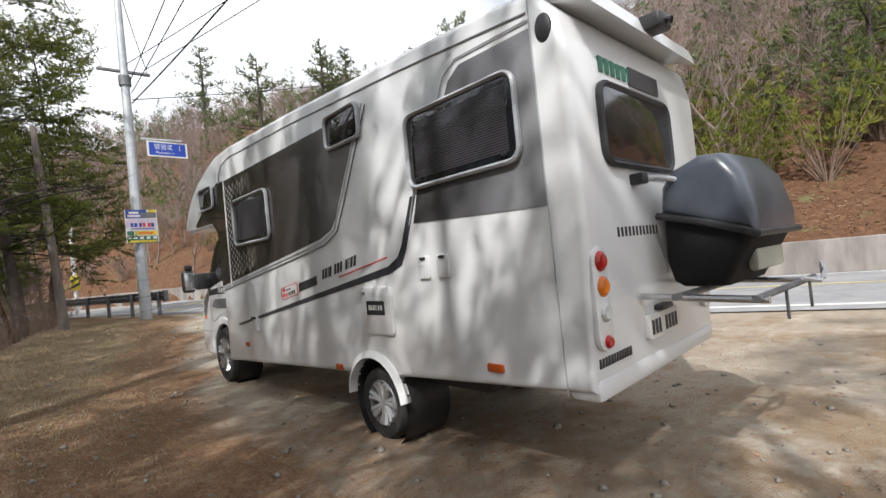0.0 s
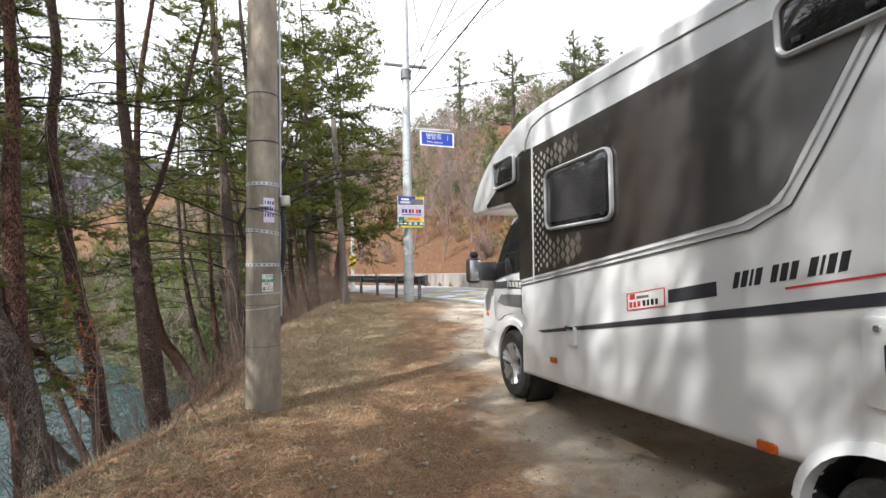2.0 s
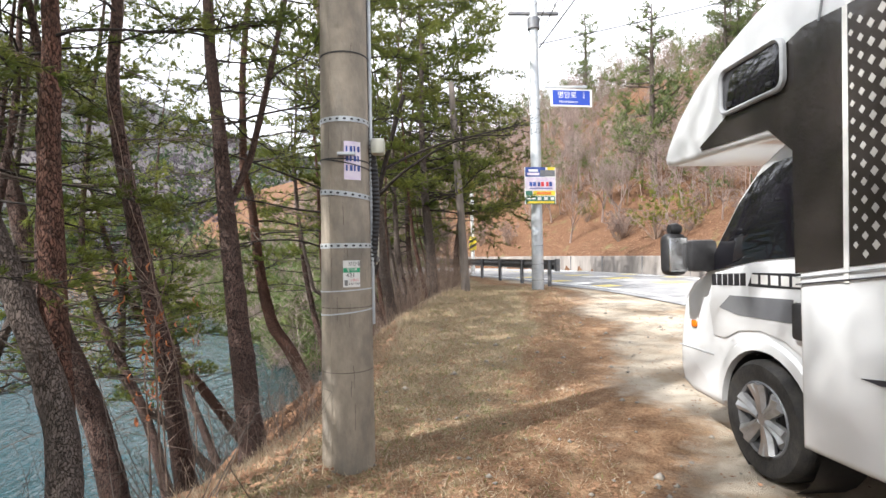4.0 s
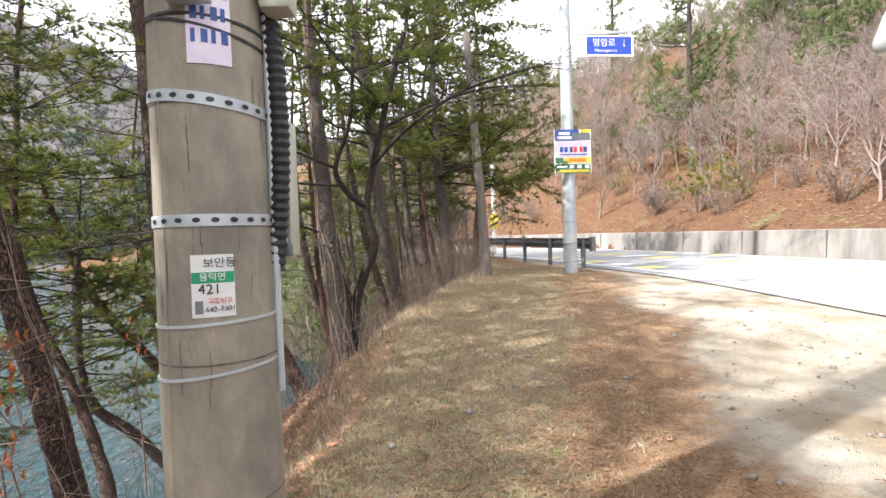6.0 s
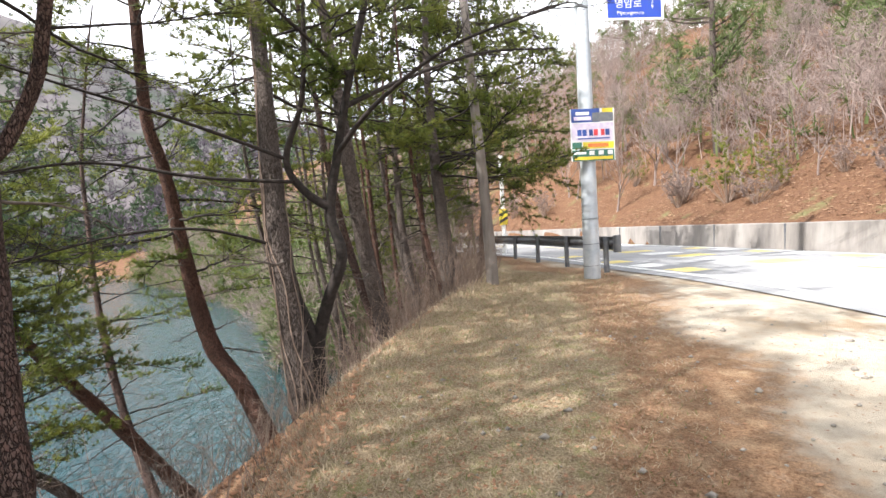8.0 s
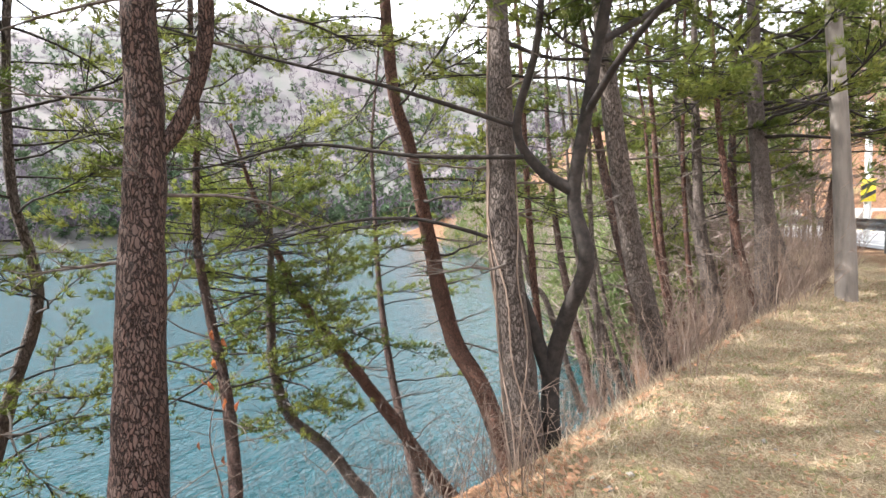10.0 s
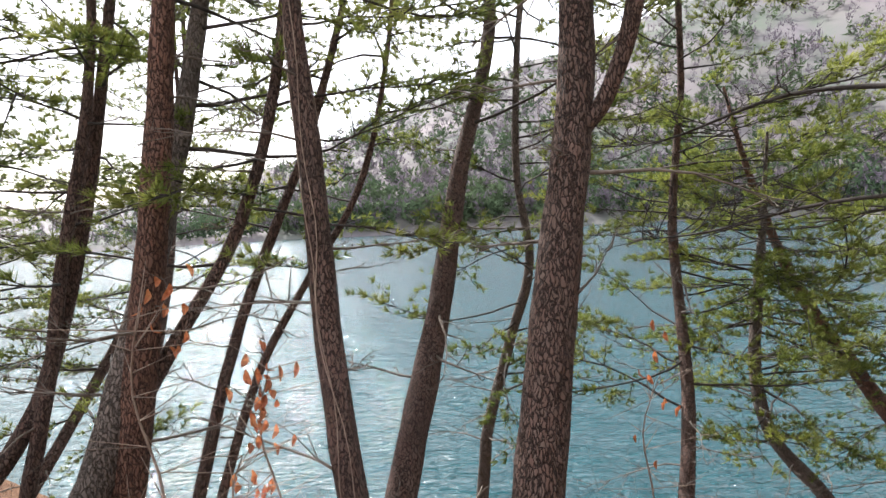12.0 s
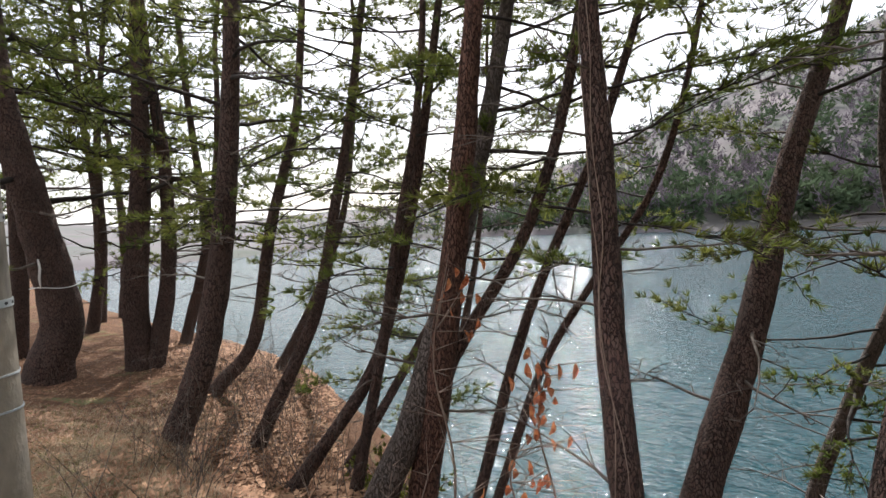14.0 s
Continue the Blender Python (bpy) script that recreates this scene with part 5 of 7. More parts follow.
# ---- guard rail along the road beyond the pole ----
def build_guard_rail():
    ys = [17.2, 19.2, 21.2, 23.2, 25.2, 27.2, 29.2, 31.2, 33.5, 36, 38.5, 41, 44]
    g = thing("guard_rail", (table(ROADNEAR, 17.2) - 0.35, 17.2, 0), "weathered dark steel guard rail along the road edge", "guard rail")
    for y in ys:
        p = curve_at(ROADNEAR, y, -0.42)
        part("post", tube([(p.x, p.y, -0.3), (p.x, p.y, rise(y) + 0.78)], 0.06, 12), M_STEELDARK, g)
    rows = []
    bm = bmesh.new()
    prof = [(0.0, 0.50), (0.05, 0.53), (0.05, 0.58), (0.0, 0.62), (0.0, 0.66), (0.05, 0.70), (0.05, 0.75), (0.0, 0.79)]
    for y in np.arange(16.9, 44.5, 0.5):
        rows.append([bm.verts.new(curve_at(ROADNEAR, y, -0.36 + s) + Vector((0, 0, z + rise(y)))) for s, z in prof])
    for a, b in zip(rows, rows[1:]):
        for k in range(len(prof) - 1):
            bm.faces.new((a[k], b[k], b[k + 1], a[k + 1]))
    beam = part("beam", bm, M_STEELDARK, g, "corrugated steel beam")
    sm = beam.modifiers.new("thickness", "SOLIDIFY")
    sm.thickness = 0.006
    e = curve_at(ROADNEAR, 16.85, -0.36)
    part("end_cap", tube([(e.x, e.y, 0.82), (e.x, e.y, 1.18)], 0.08, 14), M_STEELDARK, g, "rounded end section")


build_guard_rail()


def build_marker_post(x, y):
    z = height(x, y)
    p = thing("marker_post", (x, y, z), "white roadside post with a yellow and black chevron plate", "road marker")
    part("post", tube([(x, y, z - 0.2), (x, y, 4.4)], 0.085, 14), M_WHITE, p)
    ch = part("chevron_plate", box(x - 0.17, x + 0.17, y - 0.13, y - 0.1, 1.55, 2.2, bevel=0.005), M_YELLOW, p, "yellow chevron plate")
    bm = bmesh.new()
    for k in range(2):
        z0 = 1.6 + 0.28 * k
        f = [bm.verts.new((x + a, y - 0.135, z0 + b)) for a, b in ((-0.17, 0.0), (0.17, 0.18), (0.17, 0.3), (-0.17, 0.12))]
        bm.faces.new(f)
    part("chevron", bm, M_INK, ch)


build_marker_post(0.55, 27.0)


# ---- overhead wires ----
def wire(a, b, sag, r=0.012):
    a, b = Vector(a), Vector(b)
    pts = []
    for k in range(25):
        s = k / 24
        pts.append(a.lerp(b, s) - Vector((0, 0, sag * 4 * s * (1 - s))))
    return tagged(link("overhead_wire", tube(pts, r, 6), M_CABLE), "black overhead cable strung between poles", "cable", "overhead wires")


wire((PX - 0.8, PY - 0.16, 9.72), (LX - 0.6, LY, 8.15), 0.25)
wire((PX + 0.8, PY - 0.16, 9.72), (LX + 0.6, LY, 8.15), 0.3)
wire((LX + 0.15, LY, 7.0), (3.6, -6.0, 9.0), 0.35, 0.02)
wire((LX + 0.15, LY, 7.3), (2.2, -6.0, 10.4), 0.3, 0.014)
wire((LX + 0.15, LY, 7.7), (1.4, -6.0, 10.8), 0.3, 0.014)
wire((LX + 0.15, LY, 7.1), (22.0, 12.0, 11.5), 0.4, 0.014)
wire((LX + 0.6, LY, 8.12), (16.0, -12, 15), 0.3)
wire((LX, LY, 8.12), (18.0, -14, 17), 0.3)


# ---- plants ----
class Wood:
    """Gathers tubes and blades as arrays, then makes meshes of them."""

    def __init__(self, seed):
        self.rng = random.Random(seed)
        self.tv, self.tf = [], []
        self.bc, self.bd, self.bl, self.bw = [], [], [], []

    def limb(self, pts, radii, sides=5):
        v, f = tube_arrays(pts, radii, sides, cap=False)
        n = len(self.tv)
        self.tv += [tuple(p) for p in v]
        self.tf += [tuple(i + n for i in q) for q in f]

    def tuft(self, c, axis, n, length, width, spread=0.8):
        r = self.rng
        for _ in range(n):
            d = Vector((axis.x + r.uniform(-spread, spread), axis.y + r.uniform(-spread, spread), axis.z + r.uniform(-spread, spread)))
            if d.length < 1e-3:
                continue
            self.bc.append(tuple(c))
            self.bd.append(tuple(d.normalized()))
            self.bl.append(length * r.uniform(0.7, 1.2))
            self.bw.append(width)

    def wood_mesh(self, name, mat):
        return mesh_from(name, self.tv, self.tf, mat, True)

    def blade_mesh(self, name, mat):
        c, d = np.array(self.bc), np.array(self.bd)
        ln, wd = np.array(self.bl)[:, None], np.array(self.bw)[:, None]
        side = np.cross(d, np.random.RandomState(3).normal(size=d.shape))
        side /= np.linalg.norm(side, axis=1, keepdims=True) + 1e-9
        a = c - side * wd / 2 + d * ln * 0.05
        b = c + side * wd / 2 + d * ln * 0.05
        t = c + d * ln
        v = np.stack([a, b, t], 1).reshape(-1, 3)
        return mesh_from(name, v, np.arange(len(v)).reshape(-1, 3), mat)


def bend(pts, n):
    """A rounded line through the points, n steps each."""
    p = [Vector(q) for q in pts]
    out = []
    for i in range(len(p) - 1):
        a, b, c, d = p[max(i - 1, 0)], p[i], p[i + 1], p[min(i + 2, len(p) - 1)]
        for k in range(n):
            t = k / n
            out.append(0.5 * ((2 * b) + (c - a) * t + (2 * a - 5 * b + 4 * c - d) * t * t + (3 * b - a - 3 * c + d) * t ** 3))
    out.append(p[-1])
    return out


def spray(w, start, out_dir, length, r, live, rng, droop=0.15, needles=16, nl=0.09, nw=0.0085, dens=1.0):
    """One side branch with its twigs; live ones carry needle tufts."""
    pts, p, d = [start], start.copy(), out_dir.normalized()
    n = max(4, int(length / 0.22))
    for k in range(n):
        d = (d + Vector((rng.uniform(-0.34, 0.34), rng.uniform(-0.34, 0.34), rng.uniform(-0.2, 0.22) - droop * 0.12))).normalized()
        p = p + d * length / n
        pts.append(p.copy())
    w.limb(pts, [r * (1 - 0.8 * i / n) for i in range(n + 1)], 5)
    for i in range(1, n + 1):
        s = i / n
        if s < (0.4 if live else 0.22):
            continue
        for _ in range((3 if live else 2) if rng.random() < 0.75 * dens else 1):
            side = Vector((rng.uniform(-1, 1), rng.uniform(-1, 1), rng.uniform(-0.12, 0.22)))
            td = ((pts[i] - pts[i - 1]).normalized() * 0.7 + side * 0.8).normalized()
            tl = length * rng.uniform(0.12, 0.34) * (1.2 - 0.5 * s) + 0.05
            mid = pts[i] + td * tl * 0.55 + Vector((0, 0, rng.uniform(-0.03, 0.04)))
            tip = pts[i] + td * tl + Vector((0, 0, rng.uniform(-0.02, 0.07)))
            w.limb([pts[i], mid, tip], [r * 0.28 + 0.002, r * 0.2 + 0.0015, 0.0015], 3)
            if live:
                for q in (mid.lerp(pts[i], 0.4), mid, mid.lerp(tip, 0.35), mid.lerp(tip, 0.7), tip):
                    up = (td * 0.8 + Vector((0, 0, 0.35))).normalized()
                    q = q + Vector((rng.gauss(0, 0.05), rng.gauss(0, 0.05), rng.gauss(0, 0.014)))
                    w.tuft(q, up, needles, nl, nw, 0.75)
            elif rng.random() < 0.8:
                for _ in range(2):
                    e = tip + Vector((rng.uniform(-1, 1), rng.uniform(-1, 1), rng.uniform(-0.4, 0.6))) * tl * 0.6
                    w.limb([mid.lerp(tip, rng.random()), e], [0.0022, 0.001], 3)
    if live:
        w.tuft(pts[-1], d, needles, nl, nw, 0.7)


def pine(path, r0, top, seed, label, bark=None, live=(3.0, 16, 1.6), dead=(0.6, 3.4, 8, 0.7), taper=0.55, needles=16, aim=None, vines=0, coarse=1.0):
    """A leaning pine: its stem follows path and goes on to the height top."""
    rng = random.Random(seed)
    p = [Vector(q) for q in path]
    base = p[0] - (p[1] - p[0]).normalized() * 0.5
    d = (p[-1] - p[-2]).normalized()
    q = p[-1].copy()
    while q.z < top:
        d = (d * 0.8 + Vector((rng.uniform(-0.12, 0.12), rng.uniform(-0.12, 0.12), 0.34))).normalized()
        q = q + d * 1.1
        p.append(q.copy())
    stem = bend([base] + p, 6)
    n = len(stem)
    total = stem[-1].z - stem[0].z
    radii = [r0 * max(0.12, (1 - (1 - taper) * min(1, (s.z - stem[0].z) / 4.5)) * (1 - 0.75 * max(0, (s.z - stem[0].z - 4.0) / max(0.5, total - 4.0)))) for s in stem]
    for i in range(min(8, n)):
        radii[i] *= 1 + 0.35 * (1 - i / 8) ** 2
    tree = thing("pine_tree", (p[0].x, p[0].y, p[0].z), label, "tree", "pines on the lake bank")
    v, f = tube_arrays(stem, radii, 14, 0.16, seed * 1.7)
    part("trunk", mesh_from("trunk", v, f, bark or M_BARK, True), None, tree, "plated brown pine bark")
    for k in range(vines):
        a0, turn = rng.uniform(0, 6.28), rng.uniform(-1.2, 1.2)
        i0, i1 = rng.randint(0, 5), rng.randint(n // 2, n - 8)
        pts = []
        for i in range(i0, i1):
            a = a0 + turn * (i - i0) / 10 + 0.25 * math.sin(i * 0.9 + k)
            pts.append(stem[i] + Vector((math.cos(a), math.sin(a), 0)) * radii[i] * 1.07)
        part("vine", tube(pts, 0.0035 if r0 < 0.14 else 0.0075, 5), M_TWIG, tree, "dry pale vine stem")
    w, wd = Wood(seed + 50), Wood(seed + 90)

    def at_z(z):
        for i in range(n - 1):
            if stem[i].z <= z < stem[i + 1].z:
                k = (z - stem[i].z) / (stem[i + 1].z - stem[i].z)
                return stem[i].lerp(stem[i + 1], k), radii[i]
        return stem[-1], radii[-1]

    z0, count, length = live
    for k in range(count):
        z = z0 + (stem[-1].z - 0.2 - z0) * (k + rng.random() * 0.7) / count
        s, r = at_z(z)
        a = rng.uniform(0, 2 * math.pi)
        if aim is not None and rng.random() < 0.6:
            a = radians(aim + rng.uniform(-60, 60))
        up = rng.uniform(-0.12, 0.22)
        spray(w, s, Vector((math.cos(a), math.sin(a), up)), length * rng.uniform(0.65, 1.2) * (1 - 0.35 * k / count), max(0.013, r * 0.24), True, rng, 0.12, needles, 0.09 * coarse ** 0.5, 0.0085 * coarse)
    d0, d1, count, length = dead
    for k in range(count):
        z = p[0].z + d0 + (d1 - d0) * (k + rng.random()) / max(1, count)
        s, r = at_z(z)
        a = rng.uniform(0, 2 * math.pi)
        spray(wd, s, Vector((math.cos(a), math.sin(a), rng.uniform(-0.2, 0.35))), length * rng.uniform(0.5, 1.3), max(0.008, r * 0.13), False, rng, 0.05)
    if w.tv:
        part("branchwork", w.wood_mesh("branchwork", M_DARKBRANCH), None, tree)["kind"] = "stuff"
    if w.bc:
        part("crown", w.blade_mesh("crown", M_NEEDLE), None, tree, "sparse green needle sprays")["kind"] = "stuff"
    if wd.tv:
        part("deadwood", wd.wood_mesh("deadwood", M_BRANCH), None, tree, "bare dead lower branches")["kind"] = "stuff"
    return tree


THICK = "leaning pine with thick plated bark on the lake bank"
THIN = "slender leaning pine on the lake bank"
# the pines, from their feet upwards
pine([(-4.0, 8.75, -0.9), (-4.17, 8.95, 0.1), (-4.35, 9.13, 1.24), (-4.5, 9.29, 2.2), (-4.58, 9.35, 3.0)], 0.165, 9.5, 1, THICK, live=(3.0, 27, 2.0), dead=(1.6, 4.6, 8, 0.9))
pine([(-4.45, 8.05, -1.1), (-4.54, 7.9, 0.1), (-4.69, 7.79, 1.06), (-4.82, 7.73, 1.92), (-4.93, 7.64, 2.96)], 0.115, 9.0, 2, "slender dark pine wrapped in dry vines", vines=3, live=(3.1, 22, 1.7), dead=(1.0, 4.4, 7, 0.8))
pine([(-4.5, 6.3, -0.9), (-4.62, 6.46, -0.3), (-4.79, 6.62, 0.96), (-4.91, 6.75, 2.2), (-4.96, 6.85, 3.2)], 0.125, 9.5, 3, "straight reddish pine with a forked limb", M_BARKRED, live=(2.9, 23, 1.8), dead=(0.8, 4.2, 8, 0.8))
pine([(-4.95, 6.75, 0.9), (-5.2, 7.05, 1.5), (-5.35, 7.3, 2.3), (-5.5, 7.45, 3.3)], 0.05, 6.0, 31, "forked side stem of a bank pine", live=(1.3, 16, 1.3), dead=(0.5, 2.0, 5, 0.6))
pine([(-5.0, 7.9, -1.5), (-5.49, 8.18, -0.32), (-6.12, 8.48, 0.75), (-6.74, 8.75, 2.03), (-7.28, 9.13, 3.36)], 0.15, 9.0, 4, THICK, live=(2.5, 24, 1.9), dead=(1.4, 4.6, 8, 0.9))
pine([(-4.35, 6.1, -0.6), (-4.57, 6.38, 0.12), (-4.85, 6.48, 0.8), (-5.2, 6.55, 1.6), (-5.6, 6.6, 2.5)], 0.12, 8.0, 5, "thick grey pine leaning towards the water", M_BARKGREY, live=(2.1, 22, 1.9), dead=(1.0, 3.6, 7, 0.8))
pine([(-5.1, 4.95, -0.5), (-5.41, 5.28, 0.1), (-5.57, 5.48, 0.75), (-5.75, 5.72, 1.95), (-5.92, 5.97, 3.7)], 0.07, 8.5, 6, THIN, live=(1.5, 27, 1.4), dead=(0.8, 3.0, 8, 0.7))
pine([(-5.3, 5.3, -0.5), (-5.45, 5.49, 0.54), (-5.54, 5.61, 1.4), (-5.7, 5.8, 2.6)], 0.06, 7.0, 7, THIN, live=(1.2, 22, 1.2), dead=(0.6, 2.6, 6, 0.6))
pine([(-5.35, 3.9, -0.45), (-5.77, 4.26, 0.65), (-5.95, 4.44, 1.75), (-6.12, 4.62, 2.9), (-6.24, 4.77, 4.1)], 0.085, 9.0, 8, THIN, live=(1.4, 40, 1.7), dead=(0.8, 3.0, 8, 0.8))
pine([(-4.5, 3.6, -0.3), (-4.76, 3.76, 0.55), (-4.97, 3.9, 1.97), (-5.12, 4.01, 3.96)], 0.15, 9.5, 9, THICK, live=(2.6, 35, 1.9), dead=(1.2, 4.0, 8, 0.9))
pine([(-5.7, 2.5, -0.4), (-6.06, 2.75, 0.15), (-6.3, 2.94, 1.65), (-6.58, 3.18, 2.94), (-6.68, 3.27, 3.9)], 0.1, 9.0, 10, THIN, live=(1.4, 40, 1.7), dead=(0.8, 3.0, 8, 0.8))
pine([(-5.64, 0.57, -0.25), (-5.66, 0.58, 0.9), (-5.83, 0.67, 2.6), (-5.92, 0.72, 5.0)], 0.21, 10, 11, "twin-stemmed thick dark pine on the bank", coarse=1.25, live=(2.2, 43, 2.2), dead=(1.2, 3.6, 6, 0.9))
pine([(-5.8, 0.75, -0.25), (-6.05, 0.8, 1.0), (-6.12, 0.8, 2.6), (-6.0, 0.75, 4.2)], 0.14, 9.5, 12, "twin-stemmed thick dark pine on the bank", coarse=1.25, live=(2.2, 35, 2.0), dead=(1.2, 3.6, 6, 0.9))
pine([(-4.75, 0.0, -0.1), (-4.9, 0.02, 0.5), (-4.71, -0.05, 1.95), (-4.5, -0.11, 3.33)], 0.3, 10, 13, "stout dark pine tied with a pale cord", coarse=1.25, live=(2.0, 40, 2.4), dead=(1.4, 3.6, 5, 0.9))
pine([(-5.4, 6.5, -0.7), (-5.6, 6.83, 0.63), (-5.75, 7.24, 1.7), (-5.82, 7.45, 2.2), (-5.9, 7.7, 3.0)], 0.055, 6.5, 14, THIN, live=(1.5, 18, 1.3), dead=(0.5, 2.6, 8, 0.7))
pine([(-5.75, 6.5, -0.9), (-5.96, 6.88, 0.29), (-6.1, 7.31, 1.06), (-6.3, 7.8, 1.9)], 0.045, 6.0, 15, THIN, live=(1.1, 18, 1.3), dead=(0.5, 2.4, 7, 0.7))
pine([(-3.15, 11.5, -0.6), (-3.3, 11.6, 0.5), (-3.42, 11.65, 1.5), (-3.5, 11.8, 2.4), (-3.6, 12.0, 3.6)], 0.17, 9.5, 16, "grey pine stem hung with dry vines", M_BARKGREY, vines=9, live=(3.1, 24, 2.0), dead=(1.4, 4.2, 9, 1.0))
pine([(-4.32, 13.34, -1.5), (-4.74, 13.44, -0.68), (-5.11, 13.38, -0.05), (-5.31, 13.24, 1.07), (-5.37, 12.94, 2.43), (-5.45, 12.76, 3.06), (-5.41, 12.6, 3.97)], 0.15, 9.5, 17, "curved reddish pine leaning over the water", M_BARKRED, live=(1.0, 35, 2.0), dead=(1.0, 4.0, 12, 1.0))
pine([(-2.55, 13.7, -0.2), (-2.75, 13.3, 1.2), (-2.85, 13.0, 2.4), (-2.95, 12.9, 3.6)], 0.14, 9.0, 18, THICK, M_BARKGREY, coarse=1.6, live=(2.6, 32, 1.8), dead=(1.0, 4.2, 9, 0.9))
pine([(-1.63, 16.3, 0.0), (-1.68, 16.6, 1.4), (-1.8, 16.7, 2.9), (-1.88, 17.0, 5.0)], 0.17, 10, 19, THICK, M_BARKGREY, coarse=1.6, live=(2.6, 86, 2.7), dead=(1.0, 3.8, 9, 1.0), aim=10)
pine([(-2.3, 17.4, -0.3), (-2.6, 17.3, 1.2), (-2.7, 17.4, 2.8), (-2.75, 17.5, 4.4)], 0.11, 9.5, 20, THIN, M_BARKGREY, coarse=1.6, live=(2.4, 43, 2.0), dead=(0.8, 3.8, 9, 0.9))
pine([(-2.9, 15.2, -0.5), (-3.3, 15.0, 1.0), (-3.6, 14.9, 2.6), (-3.8, 15.0, 4.0)], 0.09, 9, 21, THIN, coarse=1.6, live=(2.6, 32, 1.8), dead=(0.8, 3.8, 9, 0.9))
pine([(-2.6, 18.9, -0.6), (-2.9, 18.9, 1.2), (-3.2, 18.8, 3.0), (-3.3, 19, 4.6)], 0.1, 9.5, 22, THIN, M_BARKGREY, coarse=1.6, live=(2.2, 46, 2.0), dead=(0.8, 3.8, 9, 0.9))
pine([(-2.2, 21.0, -0.5), (-2.4, 21.0, 1.4), (-2.45, 21.1, 3.2), (-2.4, 21.2, 5)], 0.13, 10, 23, THICK, coarse=1.6, live=(1.4, 81, 2.6), dead=(0.8, 3.4, 8, 1.0))
pine([(-6.0, 10.6, -2.0), (-6.29, 10.8, -1.37), (-6.81, 11.1, -0.56), (-7.34, 11.28, 0.31), (-7.67, 11.35, 1.34), (-7.72, 11.43, 2.28), (-7.68, 11.47, 3.04), (-7.54, 11.38, 4.03)], 0.085, 7.5, 24, THIN, coarse=1.15, live=(-0.6, 57, 1.8), dead=(0.6, 3.0, 10, 0.9))
pine([(-7.38, 8.85, -2.3), (-7.42, 8.94, -1.49), (-7.46, 9.02, -0.92), (-7.45, 9.31, 0.1), (-7.26, 9.53, 1.03), (-7.3, 9.42, 2.0), (-7.18, 9.44, 3.27)], 0.085, 7.0, 25, "crooked slender pine low on the bank", M_BARKGREY, coarse=1.15, live=(-0.6, 46, 1.6), dead=(0.5, 2.8, 10, 0.9))
pine([(-6.0, 14.5, -3.1), (-6.26, 14.21, -2.54), (-6.71, 13.86, -1.62), (-7.25, 13.43, -0.6), (-7.72, 13.08, 0.26), (-7.93, 12.83, 0.98)], 0.125, 2.4, 26, "pale reddish pine leaning far out over the lake", M_BARKRED, coarse=1.15, live=(-0.2, 54, 1.9), dead=(0.4, 3.0, 12, 1.0))
pine([(-6.6, 13.35, -2.9), (-6.91, 13.1, -2.36), (-7.18, 12.88, -1.85), (-7.5, 12.5, -1.3), (-7.62, 12.35, -0.6), (-7.62, 12.35, 0.2)], 0.1, 1.6, 27, "low bent pine stem rising from the water's edge", M_BARKGREY, coarse=1.15, live=(-1.3, 35, 1.5), dead=(0.2, 1.8, 8, 0.8))
pine([(-6.0, 4.2, -1.5), (-6.8, 4.6, -0.4), (-7.6, 5.0, 0.9), (-8.0, 5.3, 2.4)], 0.07, 6.5, 28, THIN, live=(-0.4, 38, 1.7), dead=(0.4, 2.0, 6, 0.7))
pine([(-7.2, 1.4, -1.2), (-8.0, 1.8, 0.2), (-8.5, 2.2, 1.8), (-8.7, 2.4, 3.6)], 0.09, 8.5, 29, THIN, live=(0.2, 40, 2.1), dead=(0.4, 2.0, 6, 0.7))
pine([(-7.4, -1.2, -0.6), (-7.8, -1.0, 1.0), (-8.1, -0.9, 2.6), (-8.2, -0.8, 4.2)], 0.12, 9.5, 30, THICK, coarse=1.25, live=(1.0, 46, 2.4), dead=(0.6, 3.0, 6, 0.9))
pine([(-6.6, -3.2, -0.4), (-6.9, -3.2, 1.2), (-7.0, -3.3, 3.0)], 0.13, 9.5, 32, THICK, coarse=1.25, live=(1.2, 49, 2.5), dead=(0.6, 3.0, 6, 0.9))
pine([(-9.5, 3.0, -2.8), (-10.2, 3.4, -1.2), (-10.6, 3.7, 0.6), (-10.8, 3.9, 2.6)], 0.1, 7.5, 33, THIN, live=(-1.1, 34, 2.1), dead=(0.6, 2.0, 6, 0.9))
pine([(-7.0, 14.8, -3.2), (-7.8, 15.2, -1.6), (-8.4, 15.6, 0.2), (-8.8, 16.0, 2.2)], 0.1, 6.5, 34, THIN, live=(-1.7, 36, 2.3), dead=(0.4, 2.0, 6, 0.8))
pine([(-4.8, 18.0, -2.0), (-5.3, 18.3, -0.4), (-5.7, 18.5, 1.6), (-5.9, 18.7, 3.6)], 0.11, 8.5, 35, THIN, coarse=1.6, live=(0.1, 40, 2.4), dead=(0.4, 2.0, 6, 0.8))
pine([(-5.4, 24.0, -1.6), (-5.7, 24.2, 0.4), (-5.9, 24.4, 2.8)], 0.14, 9.5, 36, THICK, coarse=1.6, live=(0.9, 40, 2.7), dead=(0.4, 2.0, 6, 0.8))


